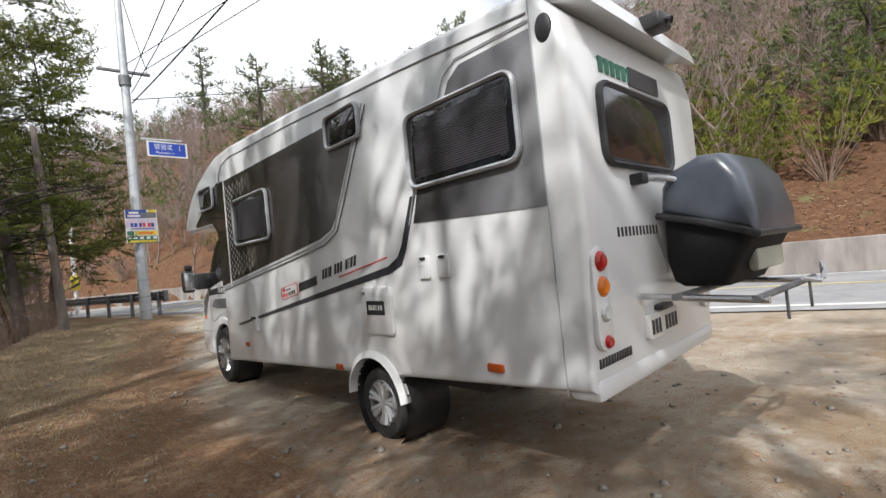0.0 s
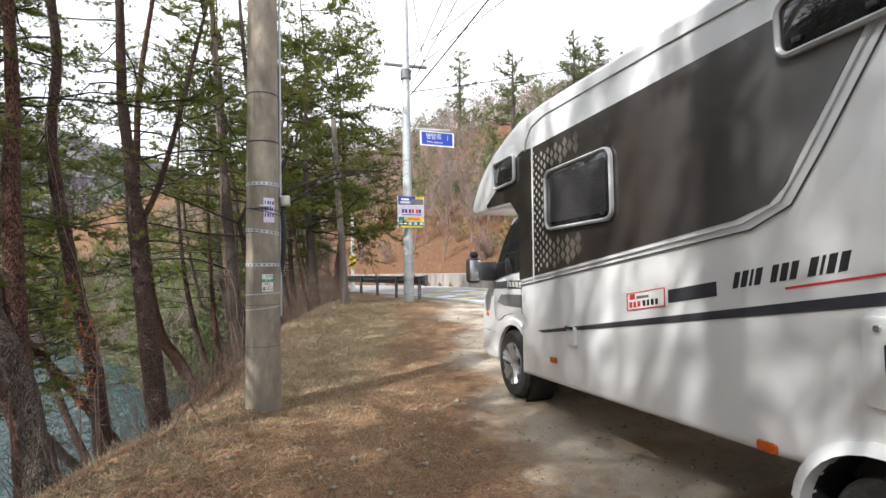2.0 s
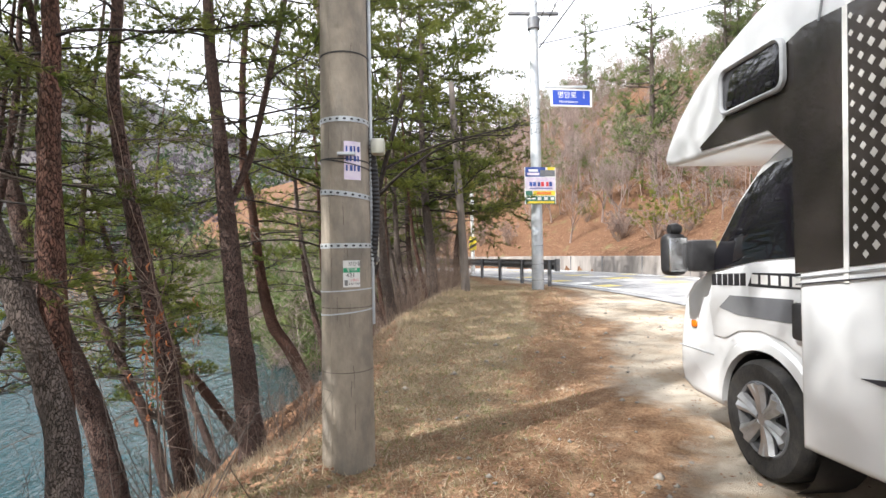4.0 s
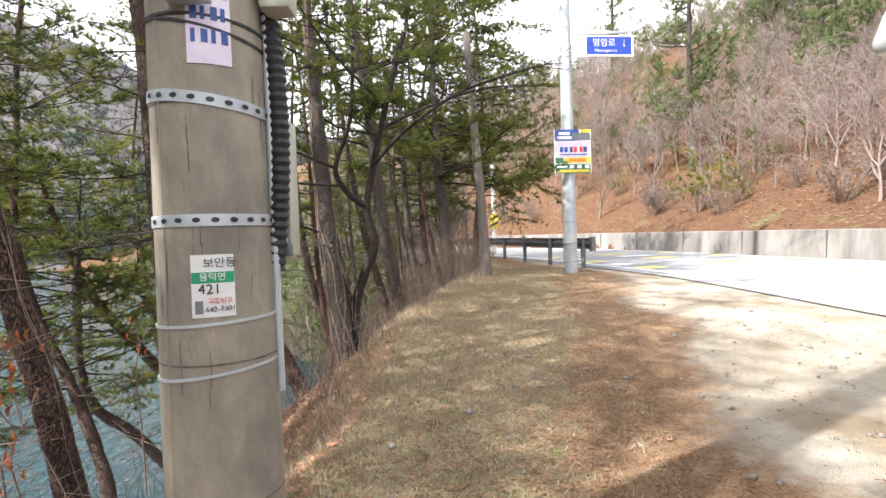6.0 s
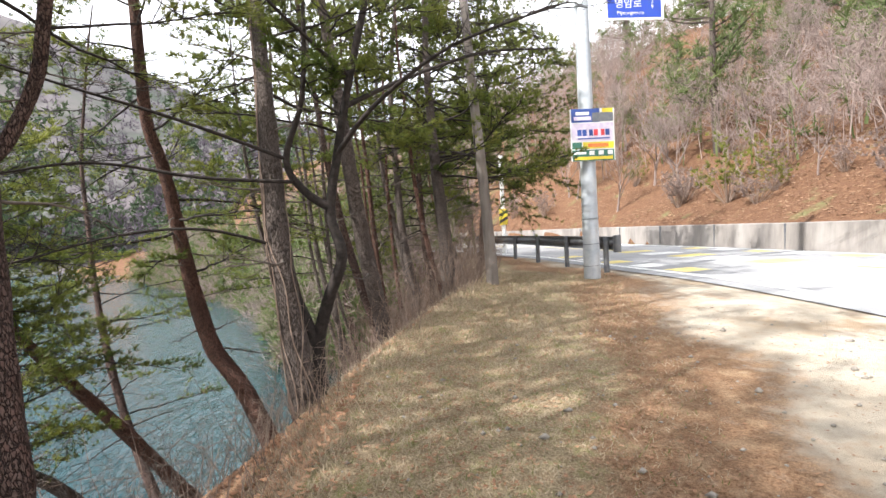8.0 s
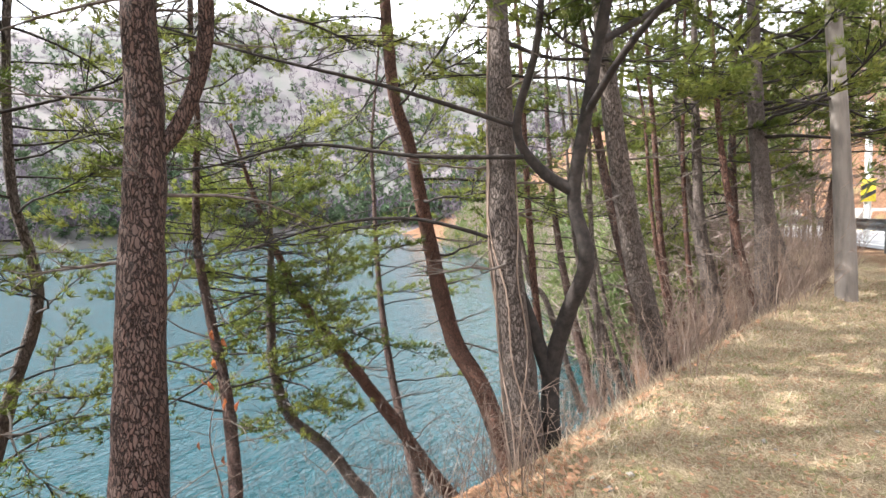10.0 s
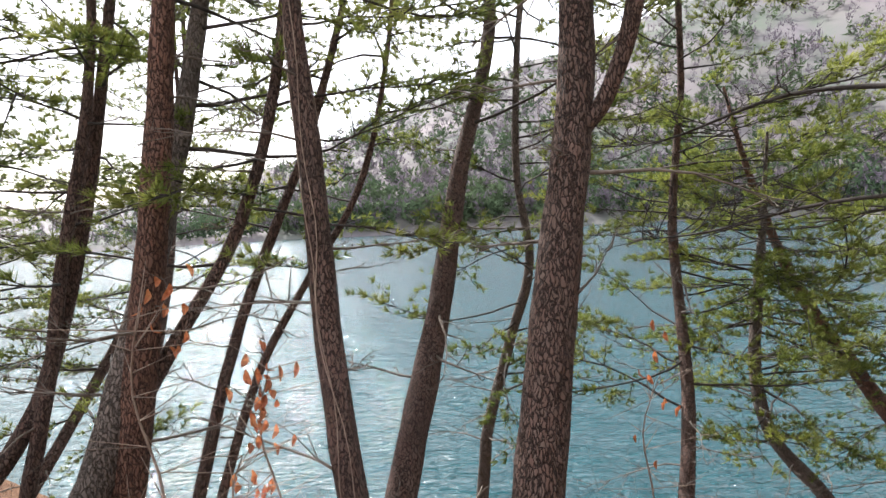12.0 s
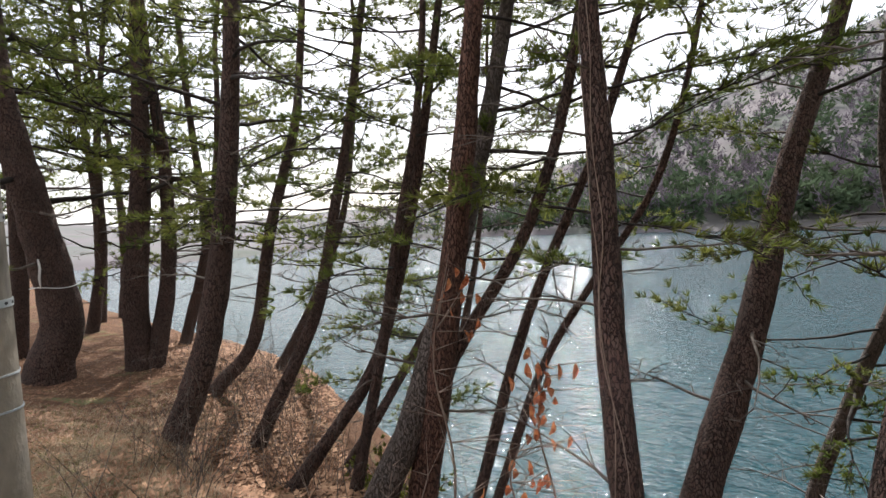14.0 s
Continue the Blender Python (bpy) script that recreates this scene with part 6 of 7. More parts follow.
pine([(-4.37, 9.16, 1.45), (-4.46, 9.25, 1.95), (-4.41, 9.44, 2.24), (-4.29, 9.54, 2.6), (-4.17, 9.52, 2.95)], 0.055, 6.5, 37, "forked side stem of a thick bank pine", live=(2.9, 16, 1.4), dead=(0.3, 1.6, 6, 0.7))
pine([(-3.9, 14.5, -0.7), (-4.26, 14.51, 0.37), (-4.46, 14.46, 0.59), (-4.59, 14.47, 1.14), (-4.69, 14.44, 1.6)], 0.05, 4.5, 38, "pale crooked sapling among the bank pines", M_BARKGREY, live=(1.6, 19, 1.3), dead=(0.5, 2.2, 5, 0.6))

pine([(-0.7, 21.6, 0.0), (-0.6, 21.5, 1.6), (-0.4, 21.4, 3.4), (-0.3, 21.4, 5.2)], 0.13, 10.5, 39, "full-crowned pine beside the road", coarse=1.6, live=(2.6, 97, 3.0), dead=(1.0, 3.2, 8, 0.9))

# the pale cord round the stout pine, with a loose end hanging
cord = thing("pale_cord", (-4.85, 0.0, 0.9), "pale cord tied round a stout pine, one end hanging", "cord")
ring = [(-4.86 + 0.29 * math.cos(a), 0.0 + 0.29 * math.sin(a), 0.92 + 0.015 * math.sin(3 * a)) for a in np.linspace(0, 2 * math.pi, 25)]
part("loop", tube(ring, 0.007, 6), M_WHITE, cord)
end = [(-4.62, 0.19, 0.92), (-4.6, 0.22, 1.05), (-4.615, 0.23, 1.2), (-4.6, 0.24, 1.33)]
part("loose_end", tube(end, [0.008, 0.016, 0.018, 0.012], 5), M_WHITE, cord)


rs = random.Random(301)
for k in range(11):
    y = rs.uniform(12.6, 23)
    x = table(CREST, y) - rs.uniform(-0.1, 1.9)
    z = height(x, y)
    lx, ly = rs.uniform(-0.45, -0.05), rs.uniform(-0.12, 0.12)
    pine([(x, y, z), (x + lx * 1.2, y + ly, z + 1.3), (x + lx * 2.0, y + 2 * ly, z + 2.7), (x + lx * 2.4, y + 3 * ly, z + 4.2)], rs.uniform(0.035, 0.085), rs.uniform(6, 8.5), 200 + k, "slender bare-stemmed tree in the thicket by the road", M_BARKGREY if k % 2 else M_BARKRED, live=(4.6, 6, 1.5), dead=(0.6, 4.2, 9, 0.9))


for k, (x, y) in enumerate(((-5.2, -4.4), (-5.0, -2.1), (-7.6, -5.2), (-4.4, -7.2), (-8.6, -2.4), (-6.2, -9.0), (-9.2, -7.4))):
    z = height(x, y)
    pine([(x, y, z), (x - 0.1, y + 0.1, z + 1.5), (x - 0.15, y, z + 3.2), (x, y, z + 5.0)], 0.16, 10.5, 260 + k, "tall full-crowned pine behind the lot", coarse=1.8, live=(2.8, 30, 2.6), dead=(1.0, 3.0, 6, 0.8))


# the dark forked tree beside the vine-hung pine
def build_forked_tree():
    t = thing("bare_tree", (-3.05, 11.75, -0.45), "dark forked leafless tree with long arching limbs", "tree")
    w = Wood(7)
    rng = random.Random(77)
    limbs = [([(-3.05, 11.75, -0.6), (-3.1, 11.85, 0.2), (-2.95, 11.85, 0.75), (-2.75, 11.8, 1.25), (-2.85, 11.8, 1.75), (-2.72, 11.75, 2.4), (-2.5, 11.6, 3.2), (-2.2, 11.5, 4.2)], 0.085, 0.035),
             ([(-3.1, 11.85, 0.2), (-3.3, 11.8, 0.8), (-3.45, 11.7, 1.3), (-3.4, 11.6, 1.5)], 0.07, 0.045),
             ([(-2.84, 11.8, 1.8), (-3.1, 11.7, 2.0), (-3.25, 11.6, 2.35), (-3.0, 11.5, 3.0), (-2.9, 11.4, 4.0)], 0.055, 0.02),
             ([(-3.2, 11.62, 2.1), (-4.0, 11.2, 2.15), (-4.9, 10.8, 2.3), (-5.8, 10.4, 2.15), (-6.6, 10.1, 2.2)], 0.022, 0.005),
             ([(-3.25, 11.6, 2.35), (-4.1, 11.0, 2.7), (-5.0, 10.4, 3.0), (-6.0, 9.9, 3.4)], 0.022, 0.006),
             ([(-3.42, 11.65, 1.4), (-4.0, 11.2, 1.62), (-4.7, 10.9, 1.6), (-5.5, 10.6, 1.4), (-6.2, 10.3, 1.3)], 0.019, 0.005),
             ([(-2.72, 11.75, 2.4), (-2.2, 11.3, 2.8), (-1.4, 10.9, 3.2), (-0.4, 10.6, 3.4)], 0.032, 0.008),
             ([(-2.6, 11.7, 2.9), (-2.0, 12.2, 3.3), (-1.0, 12.6, 3.7), (0.0, 12.9, 3.8)], 0.032, 0.008),
             ([(-2.5, 11.6, 3.2), (-3.0, 10.6, 3.6), (-3.3, 9.8, 4.0)], 0.025, 0.006)]
    for pts, a, b in limbs:
        line = bend(pts, 5)
        limb, w = Wood(7), Wood(9)
        limb.limb(line, [a + (b - a) * i / (len(line) - 1) for i in range(len(line))], 9)
        for k in range(len(line) // 2, len(line)) if a < 0.05 else ():
            for _ in range(2):
                d = Vector((rng.uniform(-1, 1), rng.uniform(-1, 1), rng.uniform(-0.3, 0.8)))
                spray(w, line[k], d, rng.uniform(0.3, 0.7), 0.007, False, rng, 0.0)
        ob = part("limb", limb.wood_mesh("limb", M_DARKBRANCH), None, t, "dark smooth arching limb")
        if w.tv:
            part("twig_spray", w.wood_mesh("twig_spray", M_DARKBRANCH), None, ob)["kind"] = "stuff"


build_forked_tree()


def build_old_post():
    """A bare grey snag standing straight like a post on the verge."""
    t = thing("dead_trunk", (-0.85, 15.9, 0.1), "smooth grey dead trunk standing like a post", "tree trunk")
    pts = bend([(-0.76, 15.9, -0.2), (-0.79, 15.95, 1.0), (-0.86, 16.0, 2.4), (-0.97, 16.05, 4.2), (-1.06, 16.1, 6.0)], 5)
    v, f = tube_arrays(pts, [0.125 - 0.05 * i / len(pts) for i in range(len(pts))], 12, 0.08, 3)
    part("trunk", mesh_from("trunk", v, f, M_SNAG, True), None, t)
    for z, a in ((2.3, 20), (2.9, 200), (3.6, 110)):
        b = Vector((-0.855 - 0.06 * (z - 2.3), 16.0, z))
        part("branch_stub", tube([b, b + Vector((math.cos(radians(a)) * 0.22, math.sin(radians(a)) * 0.22, 0.08))], [0.022, 0.012], 7), M_BARKGREY, t, "short broken branch stub")


build_old_post()


def bare_bush(w, x, y, size, n, rng, lean=0.5, r=0.006):
    z = height(x, y)
    for _ in range(n):
        p = Vector((x + rng.uniform(-0.2, 0.2), y + rng.uniform(-0.2, 0.2), z - 0.03))
        d = Vector((rng.uniform(-lean, lean), rng.uniform(-lean, lean), 1)).normalized()
        length = size * rng.uniform(0.5, 1.2)
        pts = [p]
        for k in range(4):
            d = (d + Vector((rng.uniform(-0.3, 0.3), rng.uniform(-0.3, 0.3), 0.05))).normalized()
            pts.append(pts[-1] + d * length / 4)
        w.limb(pts, [r, r * 0.8, r * 0.6, r * 0.4, r * 0.2], 3)
        for k in (2, 3, 4):
            for _ in range(2):
                e = pts[k] + Vector((rng.uniform(-1, 1), rng.uniform(-1, 1), rng.uniform(-0.2, 0.9))) * length * 0.22
                w.limb([pts[k], e], [r * 0.4, r * 0.15], 3)


# bare undergrowth along the crest, one thicket a stretch
rng = random.Random(5)
for y0, y1, n, size in ((2.0, 5.0, 14, 0.8), (6.4, 9.5, 16, 0.8), (9.5, 12.0, 16, 0.8), (12.0, 14.5, 50, 1.0), (14.5, 17.5, 70, 1.3), (17.5, 21, 60, 1.5), (21, 27, 60, 1.8), (27, 40, 80, 2.4)):
    w = Wood(int(y0 * 10))
    for _ in range(n):
        y = rng.uniform(y0, y1)
        s = rng.uniform(0.0, 1.8) if y < 12 else rng.uniform(-0.35, 1.8)
        x = table(CREST, y) - s
        bare_bush(w, x, y, size * rng.uniform(0.6, 1.2), rng.randint(4, 7), rng)
    ob = new("undergrowth", w.wood_mesh("undergrowth", M_TWIG))
    tagged(ob, "tangle of bare brown shrub stems on the bank", "undergrowth", kind="stuff")

w = Wood(613)
for _ in range(46):
    y = rng.uniform(6.0, 14.0)
    bare_bush(w, table(CREST, y) - rng.uniform(1.7, 3.3), y, rng.uniform(0.7, 1.5), rng.randint(4, 7), rng, 0.6, 0.005)
tagged(new("undergrowth", w.wood_mesh("undergrowth", M_BRANCH)), "thin bare grey shrubs at the water's edge", "undergrowth", kind="stuff")

w = Wood(617)
for _ in range(60):
    y = rng.uniform(1.0, 5.6)
    bare_bush(w, table(CREST, y) - rng.uniform(-0.3, 1.6), y, rng.uniform(0.35, 1.1), rng.randint(3, 6), rng, 0.7, 0.004)
tagged(new("undergrowth", w.wood_mesh("undergrowth", M_BRANCH)), "thin dark shrub stems under the bank pines", "undergrowth", kind="stuff")

# saplings with dry oak leaves near the water
def oak_sapling(x, y, z, h, seed, leaves, at):
    rng = random.Random(seed)
    t = thing("oak_sapling", (x, y, z), "thin sapling with hanging dry orange oak leaves", "sapling")
    w, lv = Wood(seed), Wood(seed + 1)
    pts = bend([(x, y, z - 0.1), (x - 0.05, y + 0.05, z + h * 0.4), (x - 0.02, y - 0.05, z + h * 0.75), (x + 0.05, y + 0.05, z + h)], 4)
    w.limb(pts, [0.011 * (1 - 0.8 * i / len(pts)) for i in range(len(pts))], 5)
    for k in range(3, len(pts)):
        for _ in range(2):
            a = rng.uniform(0, 6.28)
            e = pts[k] + Vector((math.cos(a), math.sin(a), rng.uniform(-0.1, 0.5))) * rng.uniform(0.2, 0.5)
            w.limb([pts[k], e], [0.004, 0.0015], 3)
    bm = bmesh.new()
    for k in range(leaves):
        c = Vector(at) + Vector((rng.gauss(0, 0.09), rng.gauss(0, 0.09), rng.gauss(0, 0.2)))
        d = Vector((rng.uniform(-0.5, 0.5), rng.uniform(-0.5, 0.5), -1)).normalized()
        u, v = frame_axes(d)
        L, Wd = rng.uniform(0.06, 0.1), rng.uniform(0.013, 0.022)
        row = []
        for s, ww, cu in ((0, 0.15, 0), (0.25, 0.75, 0.012), (0.5, 1, 0.02), (0.75, 0.8, 0.01), (1, 0.1, -0.01)):
            m = c + d * L * s + v * cu
            row.append((bm.verts.new(m - u * Wd * ww), bm.verts.new(m + v * 0.008), bm.verts.new(m + u * Wd * ww)))
        for a, b in zip(row, row[1:]):
            bm.faces.new((a[0], a[1], b[1], b[0]))
            bm.faces.new((a[1], a[2], b[2], b[1]))
    for k in range(4):
        w.limb([pts[-3], Vector(at) + Vector((rng.gauss(0, 0.08), rng.gauss(0, 0.08), 0.1 * k))], [0.004, 0.002], 3)
    part("stem", w.wood_mesh("stem", M_TWIG), None, t)["kind"] = "stuff"
    part("leaves", bm, M_OAK, t, "dry curled orange leaves")


oak_sapling(-4.5, 7.45, -0.8, 1.6, 61, 26, (-4.45, 7.47, 0.62))
oak_sapling(-4.3, 7.35, -0.7, 1.1, 62, 16, (-4.4, 7.4, 0.2))
oak_sapling(-4.15, 6.95, -0.5, 1.7, 63, 12, (-4.4, 6.95, 1.15))
oak_sapling(-5.2, 10.0, -1.4, 1.8, 64, 10, (-5.3, 10.0, 0.2))


# ---- ground litter and grass ----
def scatter_blades(name, n, place, length, width, up, mat, label, seed, category):
    rng = np.random.RandomState(seed)
    w = Wood(seed)
    for _ in range(n):
        x, y = place(rng)
        z = height(x, y)
        w.bc.append((x, y, z - 0.005))
        d = Vector((rng.normal() * 0.6, rng.normal() * 0.6, up)).normalized()
        w.bd.append(tuple(d))
        w.bl.append(length * rng.uniform(0.5, 1.4))
        w.bw.append(width)
    return tagged(new(name, w.blade_mesh(name, mat)), label, category, kind="stuff")


def on_verge(rng):
    y = rng.uniform(2.0, 18.0)
    c, e = table(CREST, y), table(VERGE, y)
    return rng.uniform(c - 0.5, max(c + 0.4, min(e - 0.5, c + 0.4 + (e - c) * rng.uniform(0.2, 1.0)))), y


def on_crest(rng):
    y = rng.uniform(3.0, 18.5)
    return table(CREST, y) - rng.normal() * 0.35, y


def on_bank(rng):
    y = rng.uniform(-2.0, 17.0)
    return table(CREST, y) - rng.uniform(-0.3, 2.4), y


def on_lot(rng):
    return rng.uniform(-4, 2.5), rng.uniform(-1, 13)


scatter_blades("dry_grass", 52000, on_verge, 0.055, 0.006, 0.55, M_DRYGRASS, "flattened dry grass on the verge", 1, "grass")
scatter_blades("green_grass", 15000, on_verge, 0.05, 0.006, 0.9, M_GREENGRASS, "sparse fresh green grass on the verge", 2, "grass")
scatter_blades("tall_dry_grass", 16000, on_crest, 0.12, 0.006, 1.0, M_DRYGRASS, "tufts of tall dry grass on the bank's crest", 3, "grass")


def flat_leaves(name, n, place, size, mat, label, seed):
    rng = np.random.RandomState(seed)
    v, f = [], []
    for _ in range(n):
        x, y = place(rng)
        z = height(x, y) + 0.012
        a, s = rng.uniform(0, 6.28), size * rng.uniform(0.6, 1.4)
        tilt = rng.normal() * 0.5
        ca, sa = math.cos(a), math.sin(a)
        i = len(v)
        for px, py in ((-1, 0), (-0.1, -0.42), (1, 0), (-0.1, 0.42)):
            v.append((x + s * (px * ca - py * sa), y + s * (px * sa + py * ca), z + s * 0.45 * (tilt * py + (abs(px) > 0.5) * 0.4) + s * 0.2))
        f += [(i, i + 1, i + 2, i + 2), (i, i + 2, i + 3, i + 3)]
    tri = np.array(f)[:, :3]
    return tagged(new(name, mesh_from(name, v, tri, mat)), label, "leaf litter", kind="stuff")


flat_leaves("bank_leaves", 26000, on_bank, 0.035, M_LITTER, "fallen brown oak leaves on the bank", 4)
flat_leaves("verge_leaves", 18000, on_verge, 0.018, M_LITTER, "small dry leaves caught in the verge grass", 14)
flat_leaves("pine_shade_leaves", 9000, lambda r: (r.uniform(-7.0, -2.4), r.uniform(-2, 8.5)), 0.026, M_LITTER, "rusty fallen leaves under the pines", 15)
flat_leaves("lot_leaves", 5000, on_lot, 0.016, M_LITTER, "scattered bits of leaf and bark on the ground", 5)

rngp = np.random.RandomState(8)
sv, sf = [], []
for _ in range(1600):
    x, y = rngp.uniform(-3, 4.5), rngp.uniform(-1.2, 12)
    r = abs(rngp.normal()) * 0.012 + 0.005
    c = np.array((x, y, height(x, y) + r * 0.25))
    i = len(sv)
    for d in ((1, 0, 0), (0, 1, 0), (-1, 0, 0), (0, -1, 0), (0, 0, 0.7), (0, 0, -0.7)):
        sv.append(c + np.array(d) * r * rngp.uniform(0.7, 1.3))
    sf += [(i, i + 1, i + 4), (i + 1, i + 2, i + 4), (i + 2, i + 3, i + 4), (i + 3, i, i + 4), (i + 1, i, i + 5), (i + 2, i + 1, i + 5), (i + 3, i + 2, i + 5), (i, i + 3, i + 5)]
tagged(new("loose_stones", mesh_from("loose_stones", sv, sf, M_STONE)), "loose grey stones on the gravel lot", "stones", kind="stuff")


# ---- hillside woods across the road ----
def bare_tree(seed, h, mat):
    """A leafless broadleaf with a haze of twigs, standing at the origin."""
    rng = random.Random(seed)
    t = thing("hillside_tree", (0, 0, 0), "leafless grey-brown tree on the hillside", "tree", "bare hillside trees")
    w = Wood(seed)

    def grow(p, d, length, r, level):
        pts = [p]
        for k in range(3):
            d = (d + Vector((rng.uniform(-0.22, 0.22), rng.uniform(-0.22, 0.22), rng.uniform(-0.02, 0.14)))).normalized()
            pts.append(pts[-1] + d * length / 3)
        w.limb(pts, [r, r * 0.85, r * 0.7, r * 0.5], 5 if level < 2 else 3)
        if level >= 4:
            w.tuft(pts[-1], d, 5, length * 0.8, 0.014, 0.7)
            w.tuft(pts[2], d, 4, length * 0.7, 0.014, 0.9)
            return
        for _ in range(3 if level else 4):
            nd = (d + Vector((rng.uniform(-0.85, 0.85), rng.uniform(-0.85, 0.85), rng.uniform(-0.1, 0.5)))).normalized()
            grow(pts[rng.choice((2, 3, 3))], nd, length * rng.uniform(0.58, 0.8), r * 0.52, level + 1)

    grow(Vector((0, 0, -0.3)), Vector((rng.uniform(-0.15, 0.15), rng.uniform(-0.15, 0.15), 1)), h * 0.33, h * 0.018, 0)
    a = new("trunk", w.wood_mesh("trunk", mat))
    a.parent = t
    b = new("twig_haze", w.blade_mesh("twig_haze", mat))
    b.parent = t
    b["kind"] = "stuff"
    return t


def hill_pine(seed, h):
    rng = random.Random(seed)
    t = thing("hillside_pine", (0, 0, 0), "green pine on the hillside", "tree", "hillside pines")
    w = Wood(seed)
    w.limb([(0, 0, -0.3), (0.1, 0, h * 0.4), (0.15, 0.1, h * 0.75), (0.1, 0.1, h)], [h * 0.02, h * 0.016, h * 0.01, h * 0.003], 7)
    for k in range(34):
        s = k / 34
        z = h * (0.22 + 0.78 * s)
        a = rng.uniform(0, 6.28)
        ln = h * 0.30 * (1 - s) ** 0.7 * rng.uniform(0.6, 1.15) + 0.25
        p = Vector((0.1, 0.05, z))
        d = Vector((math.cos(a), math.sin(a), rng.uniform(0, 0.35)))
        pts = [p, p + d * ln * 0.5, p + d * ln + Vector((0, 0, ln * 0.12))]
        w.limb(pts, [h * 0.006, h * 0.004, h * 0.0015], 3)
        m = max(4, int(ln * 7))
        for j in range(m):
            q = pts[0].lerp(pts[2], (j + 1) / m) + Vector((rng.uniform(-1, 1), rng.uniform(-1, 1), rng.uniform(-0.2, 0.5))) * ln * 0.22
            w.tuft(q, Vector((d.x * 0.3, d.y * 0.3, 0.6)), 9, 0.36, 0.05, 0.9)
    a = new("trunk", w.wood_mesh("trunk", M_BARKGREY))
    a.parent = t
    b = new("crown", w.blade_mesh("crown", M_NEEDLEFAR))
    b.parent = t
    return t


def hill_shrub(seed, size, mat, name, label):
    rng = random.Random(seed)
    t = thing(name, (0, 0, 0), label, "shrub", "hillside shrubs")
    w = Wood(seed)
    for _ in range(26):
        d = Vector((rng.uniform(-0.8, 0.8), rng.uniform(-0.8, 0.8), 1)).normalized()
        ln = size * rng.uniform(0.5, 1.1)
        mid = d * ln * 0.55 + Vector((rng.uniform(-0.1, 0.1), rng.uniform(-0.1, 0.1), 0))
        w.limb([Vector((0, 0, -0.1)), mid, d * ln], [0.014, 0.009, 0.003], 3)
        for s in (0.45, 0.62, 0.8, 0.92, 1.0):
            q = mid.lerp(d * ln, (s - 0.45) / 0.55) + Vector((rng.gauss(0, 0.06), rng.gauss(0, 0.06), rng.gauss(0, 0.04))) * size
            w.tuft(q, d, 14, size * 0.075, 0.026, 1.0)
    a = new("stemwork", w.wood_mesh("stemwork", M_TWIG))
    a.parent = t
    b = new("foliage", w.blade_mesh("foliage", mat))
    b.parent = t
    return t


bares = [bare_tree(s, h, M_BARETREE) for s, h in ((11, 6.0), (12, 7.5), (13, 5.0))]
pines = [hill_pine(s, h) for s, h in ((21, 7.0), (22, 9.0))]
shrubs = [hill_shrub(31, 1.9, M_SHRUB, "green_shrub", "yellow-green spring shrub on the slope"), hill_shrub(32, 1.6, M_BARETREE, "brown_shrub", "brown twiggy shrub on the slope")]
for seed, size, (x, y) in ((77, 0.75, (-5.35, 5.75)), (78, 0.6, (-5.7, 5.2))):
    low = hill_shrub(seed, size, M_SHRUB, "low_shrub", "low yellow-green shrub on the lake bank")
    low["group"] = ""
    low.matrix_basis = Matrix.Translation((x, y, height(x, y) - 0.03))
rng = random.Random(99)


def settle(tpl, x, y, s):
    z = height(x, y)
    m = Matrix.Translation((x, y, z - 0.05)) @ Matrix.Rotation(rng.uniform(0, 6.28), 4, "Z")
    ob = copy_thing(tpl, m)
    ob.scale = (s, s, s * rng.uniform(0.9, 1.15))
    return ob


def hill_spot(y0, y1, d0, d1):
    y = rng.uniform(y0, y1)
    return table(ROADFAR, y) + 0.8 + rng.uniform(d0, d1), y


for _ in range(96):
    x, y = hill_spot(-16, 60, 2.5, 46)
    settle(rng.choice(bares), x, y, rng.uniform(0.55, 1.15))
for _ in range(16):
    x, y = hill_spot(30, 60, 6, 40)
    settle(rng.choice(pines), x, y, rng.uniform(0.8, 1.25))
for _ in range(16):
    x, y = hill_spot(-14, 8, 4, 30)
    settle(rng.choice(pines), x, y, rng.uniform(0.45, 0.8))
for _ in range(34):
    x, y = hill_spot(-14, 9, 0.8, 14)
    settle(shrubs[0] if rng.random() < 0.62 else shrubs[1], x, y, rng.uniform(0.8, 1.5))
for _ in range(46):
    x, y = hill_spot(9, 46, 1.0, 26)
    settle(shrubs[0] if rng.random() < 0.3 else shrubs[1], x, y, rng.uniform(0.7, 1.4))
for _ in range(18):
    x, y = hill_spot(8, 46, 0.3, 3.2)
    settle(shrubs[0] if rng.random() < 0.25 else shrubs[1], x, y, rng.uniform(0.55, 1.2))
for _ in range(14):
    x, y = hill_spot(-3, 8, 2, 10)
    settle(shrubs[0], x, y, rng.uniform(1.2, 2.0))
for _ in range(7):
    x, y = hill_spot(-4, 8, 5, 16)
    settle(rng.choice(pines), x, y, rng.uniform(0.4, 0.65))
settle(shrubs[0], 9.2, 26.0, 1.35)
for _ in range(16):
    x, y = hill_spot(6, 40, 1.0, 4.5)
    settle(rng.choice(bares), x, y, rng.uniform(0.5, 0.8))
for tpl in bares + pines + shrubs:
    x, y = hill_spot(12, 34, 6, 16)
    tpl.matrix_basis = Matrix.Translation((x, y, height(x, y) - 0.05))
flat_leaves("hillside_leaves", 26000, lambda r: ((lambda y: (table(ROADFAR, y) + 0.5 + abs(r.normal()) * 9, y))(r.uniform(-14, 42))), 0.05, M_HILLLITTER, "brown leaf litter on the hillside", 6)

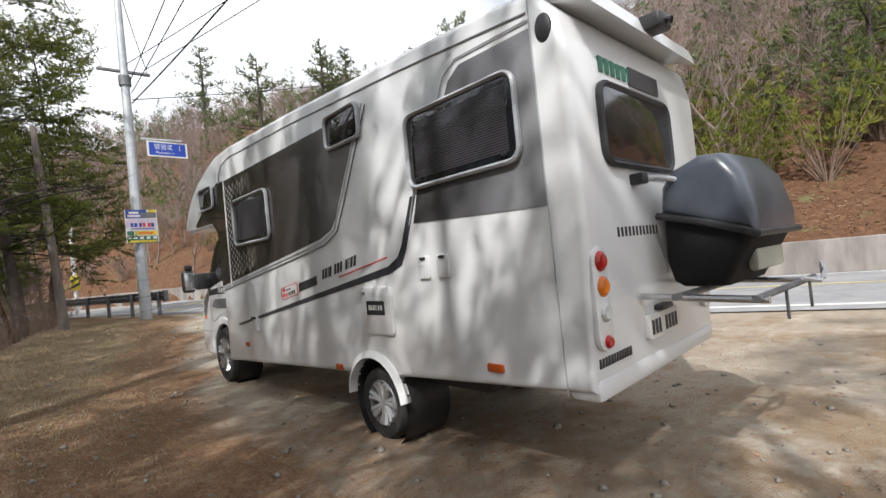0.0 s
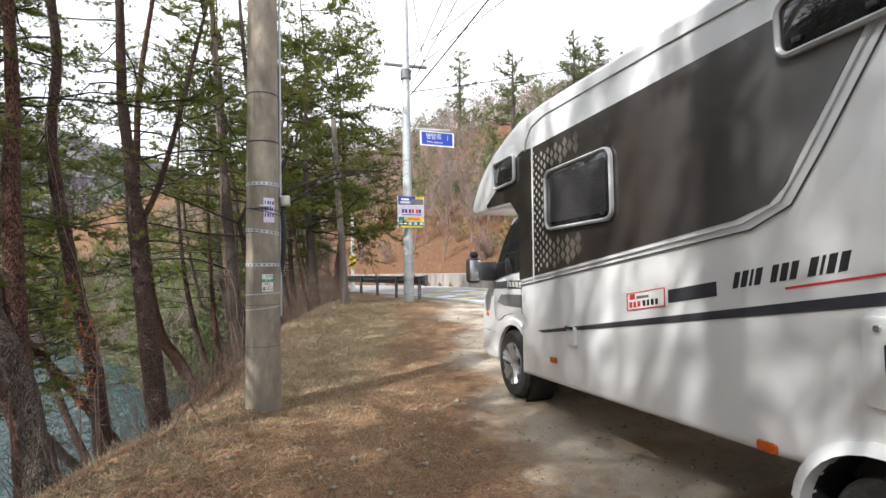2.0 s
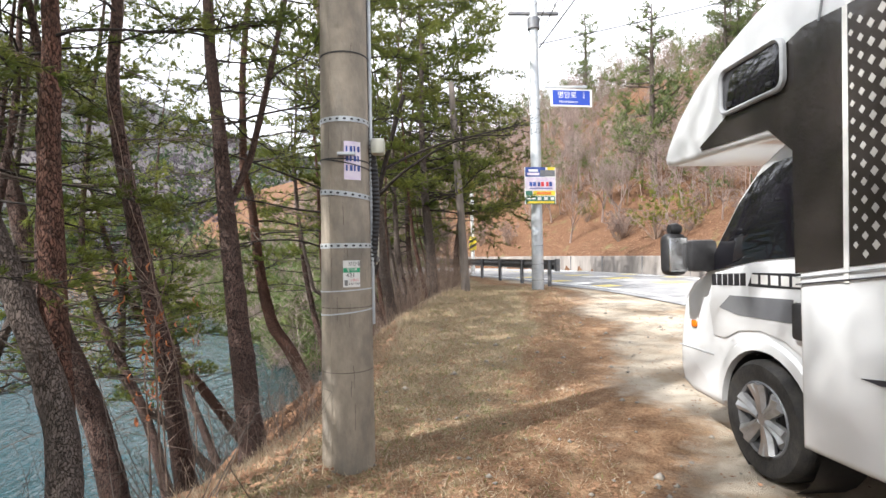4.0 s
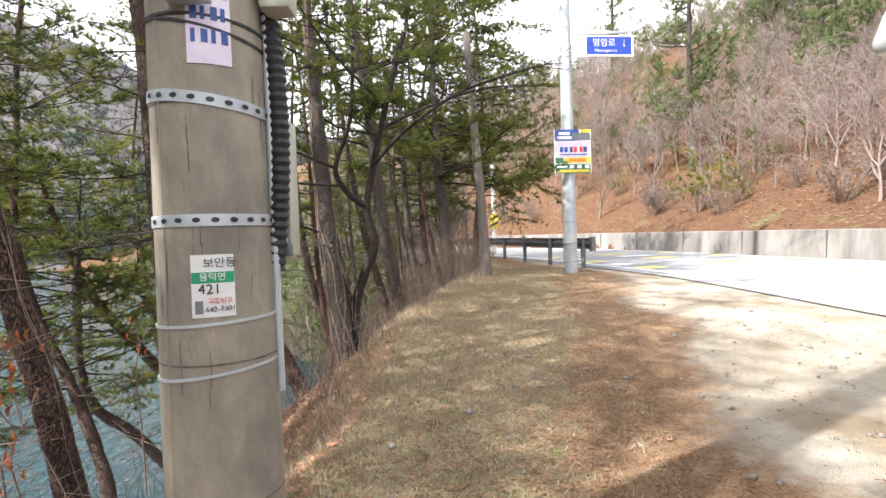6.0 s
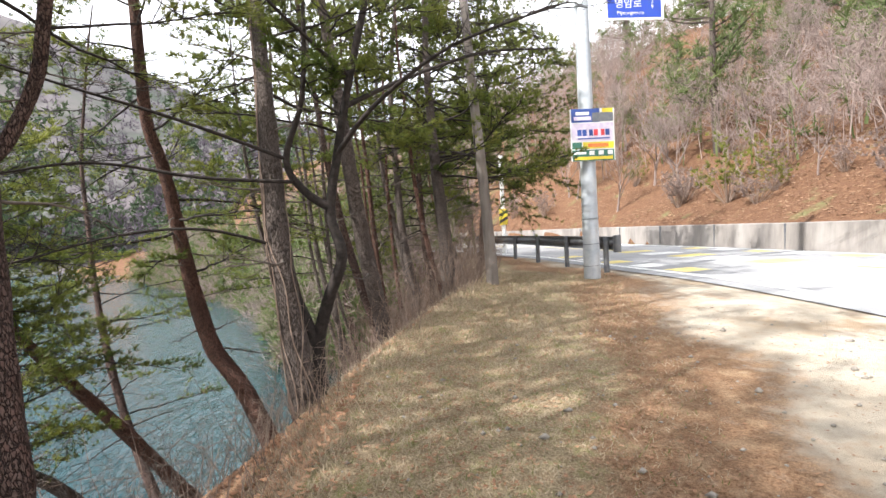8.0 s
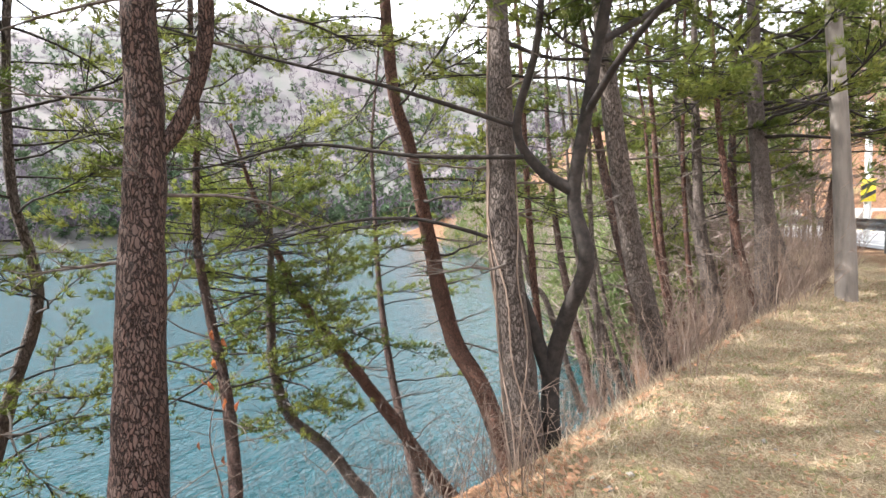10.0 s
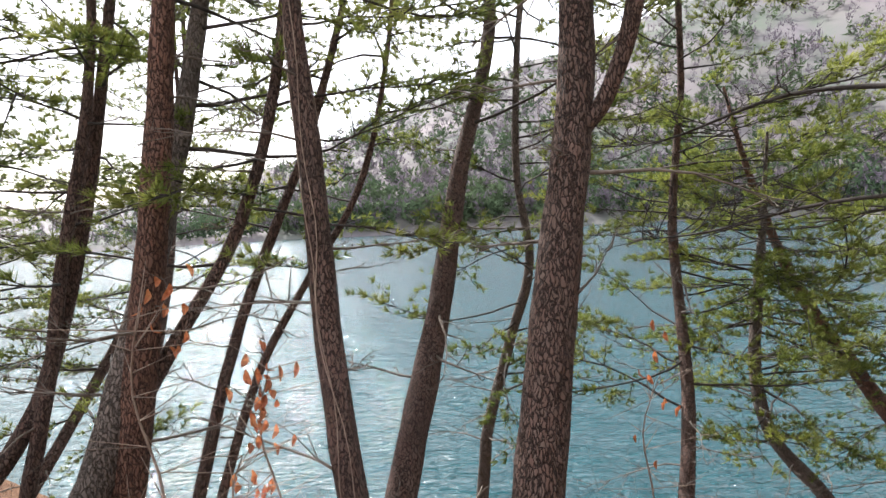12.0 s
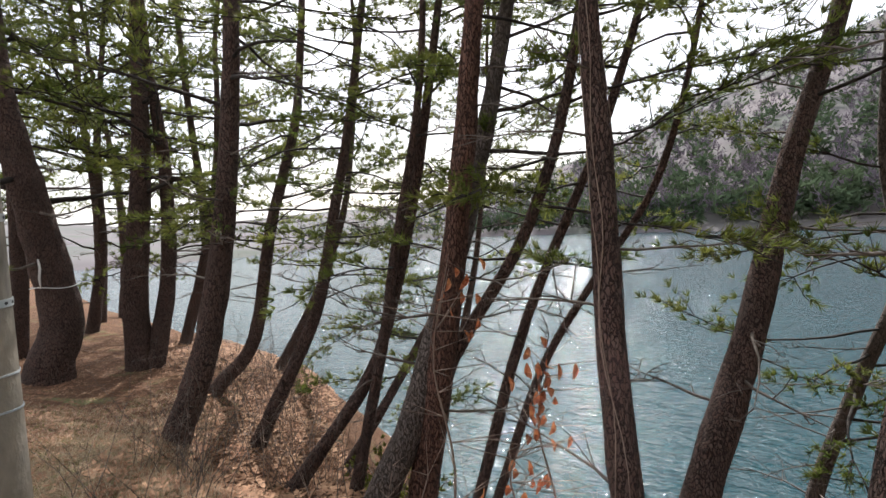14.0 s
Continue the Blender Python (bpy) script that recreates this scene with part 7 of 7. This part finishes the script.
# the woods behind, as one mass: bare crowns and pines up the hillside and along the far bend of the road
w, wb = Wood(500), Wood(501)
r5 = random.Random(55)


def small_tree(x, y, z, h, green):
    tgt = w if green else wb
    tgt.bc.append((x, y, z - 0.2))
    tgt.bd.append((r5.uniform(-0.12, 0.12), r5.uniform(-0.12, 0.12), 1))
    tgt.bl.append(h * 0.9)
    tgt.bw.append(h * (0.022 if green else 0.012))
    if green:
        for _ in range(16):
            s = r5.uniform(0.25, 1)
            a, q = r5.uniform(0, 6.28), h * 0.26 * (1.15 - s) * r5.uniform(0.3, 1)
            w.tuft(Vector((x + math.cos(a) * q, y + math.sin(a) * q, z + h * s)), Vector((math.cos(a) * 0.5, math.sin(a) * 0.5, 0.3)), 9, 0.55, 0.06, 0.9)
        return
    for _ in range(24):
        s = r5.uniform(0.12, 0.85)
        c = Vector((x, y, z + h * s))
        d = Vector((r5.uniform(-1, 1), r5.uniform(-1, 1), r5.uniform(0.3, 1.3))).normalized()
        ln = h * 0.42 * (1.2 - s)
        wb.bc.append(tuple(c)), wb.bd.append(tuple(d)), wb.bl.append(ln), wb.bw.append(0.03)
        wb.tuft(c + d * ln * 0.6, d, 4, ln * 0.6, 0.022, 0.9)


for _ in range(3700):
    y = r5.uniform(-38, 78)
    x = table(ROADFAR, y) + 5.5 + 56 * r5.random() ** 1.15
    small_tree(x, y, height(x, y), r5.uniform(2.6, 6.2), r5.random() < (0.3 if y > 34 or y < 4 else 0.12))
for _ in range(1500):
    y = 24 + 52 * r5.random() ** 1.3
    x = table(CREST, y) + r5.uniform(-7, 1.6)
    if x < table(ROADNEAR, y) - 1:
        small_tree(x, y, height(x, y), r5.uniform(2.5, 6), r5.random() < 0.5)
tagged(new("hill_pine_woods", w.blade_mesh("hill_pine_woods", M_NEEDLEFAR)), "mass of green pines on the hillside", "woods", kind="stuff")
tagged(new("hill_bare_woods", wb.blade_mesh("hill_bare_woods", M_BARETREE)), "mass of leafless trees on the hillside", "woods", kind="stuff")

# woods on the far shore, as one mass
w = Wood(404)
wb = Wood(405)
r4 = random.Random(44)
for _ in range(5200):
    a = r4.uniform(10, 138)
    shore = float(np.interp(a, [f[0] for f in FAR], [f[1] for f in FAR]))
    k = r4.random() ** 1.8
    r = shore + 2.5 + k * (300 - shore)
    x, y, z = EYE0[0] - r * math.sin(radians(a)), EYE0[1] + r * math.cos(radians(a)), far_land(a, r)
    green = r4.random() < (0.62 if k < 0.12 else 0.42)
    h = r4.uniform(3.5, 7) * (1 if a < 100 else max(0.25, 1 - (a - 100) / 40))
    tgt = w if green else wb
    for j in range(12):
        c = Vector((x + r4.uniform(-1, 1) * h * 0.22, y + r4.uniform(-1, 1) * h * 0.22, z + h * r4.uniform(0.15, 1.0)))
        tgt.tuft(c, Vector((0, 0, 0.9 if not green else 0.2)), 3, h * 0.3, h * (0.12 if green else 0.05), 0.9)
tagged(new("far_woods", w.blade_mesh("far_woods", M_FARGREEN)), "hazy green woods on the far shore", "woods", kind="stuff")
tagged(new("far_bare_woods", wb.blade_mesh("far_bare_woods", M_FARBARE)), "bare woods on the far shore, haze tinted into their colour", "woods", kind="stuff")
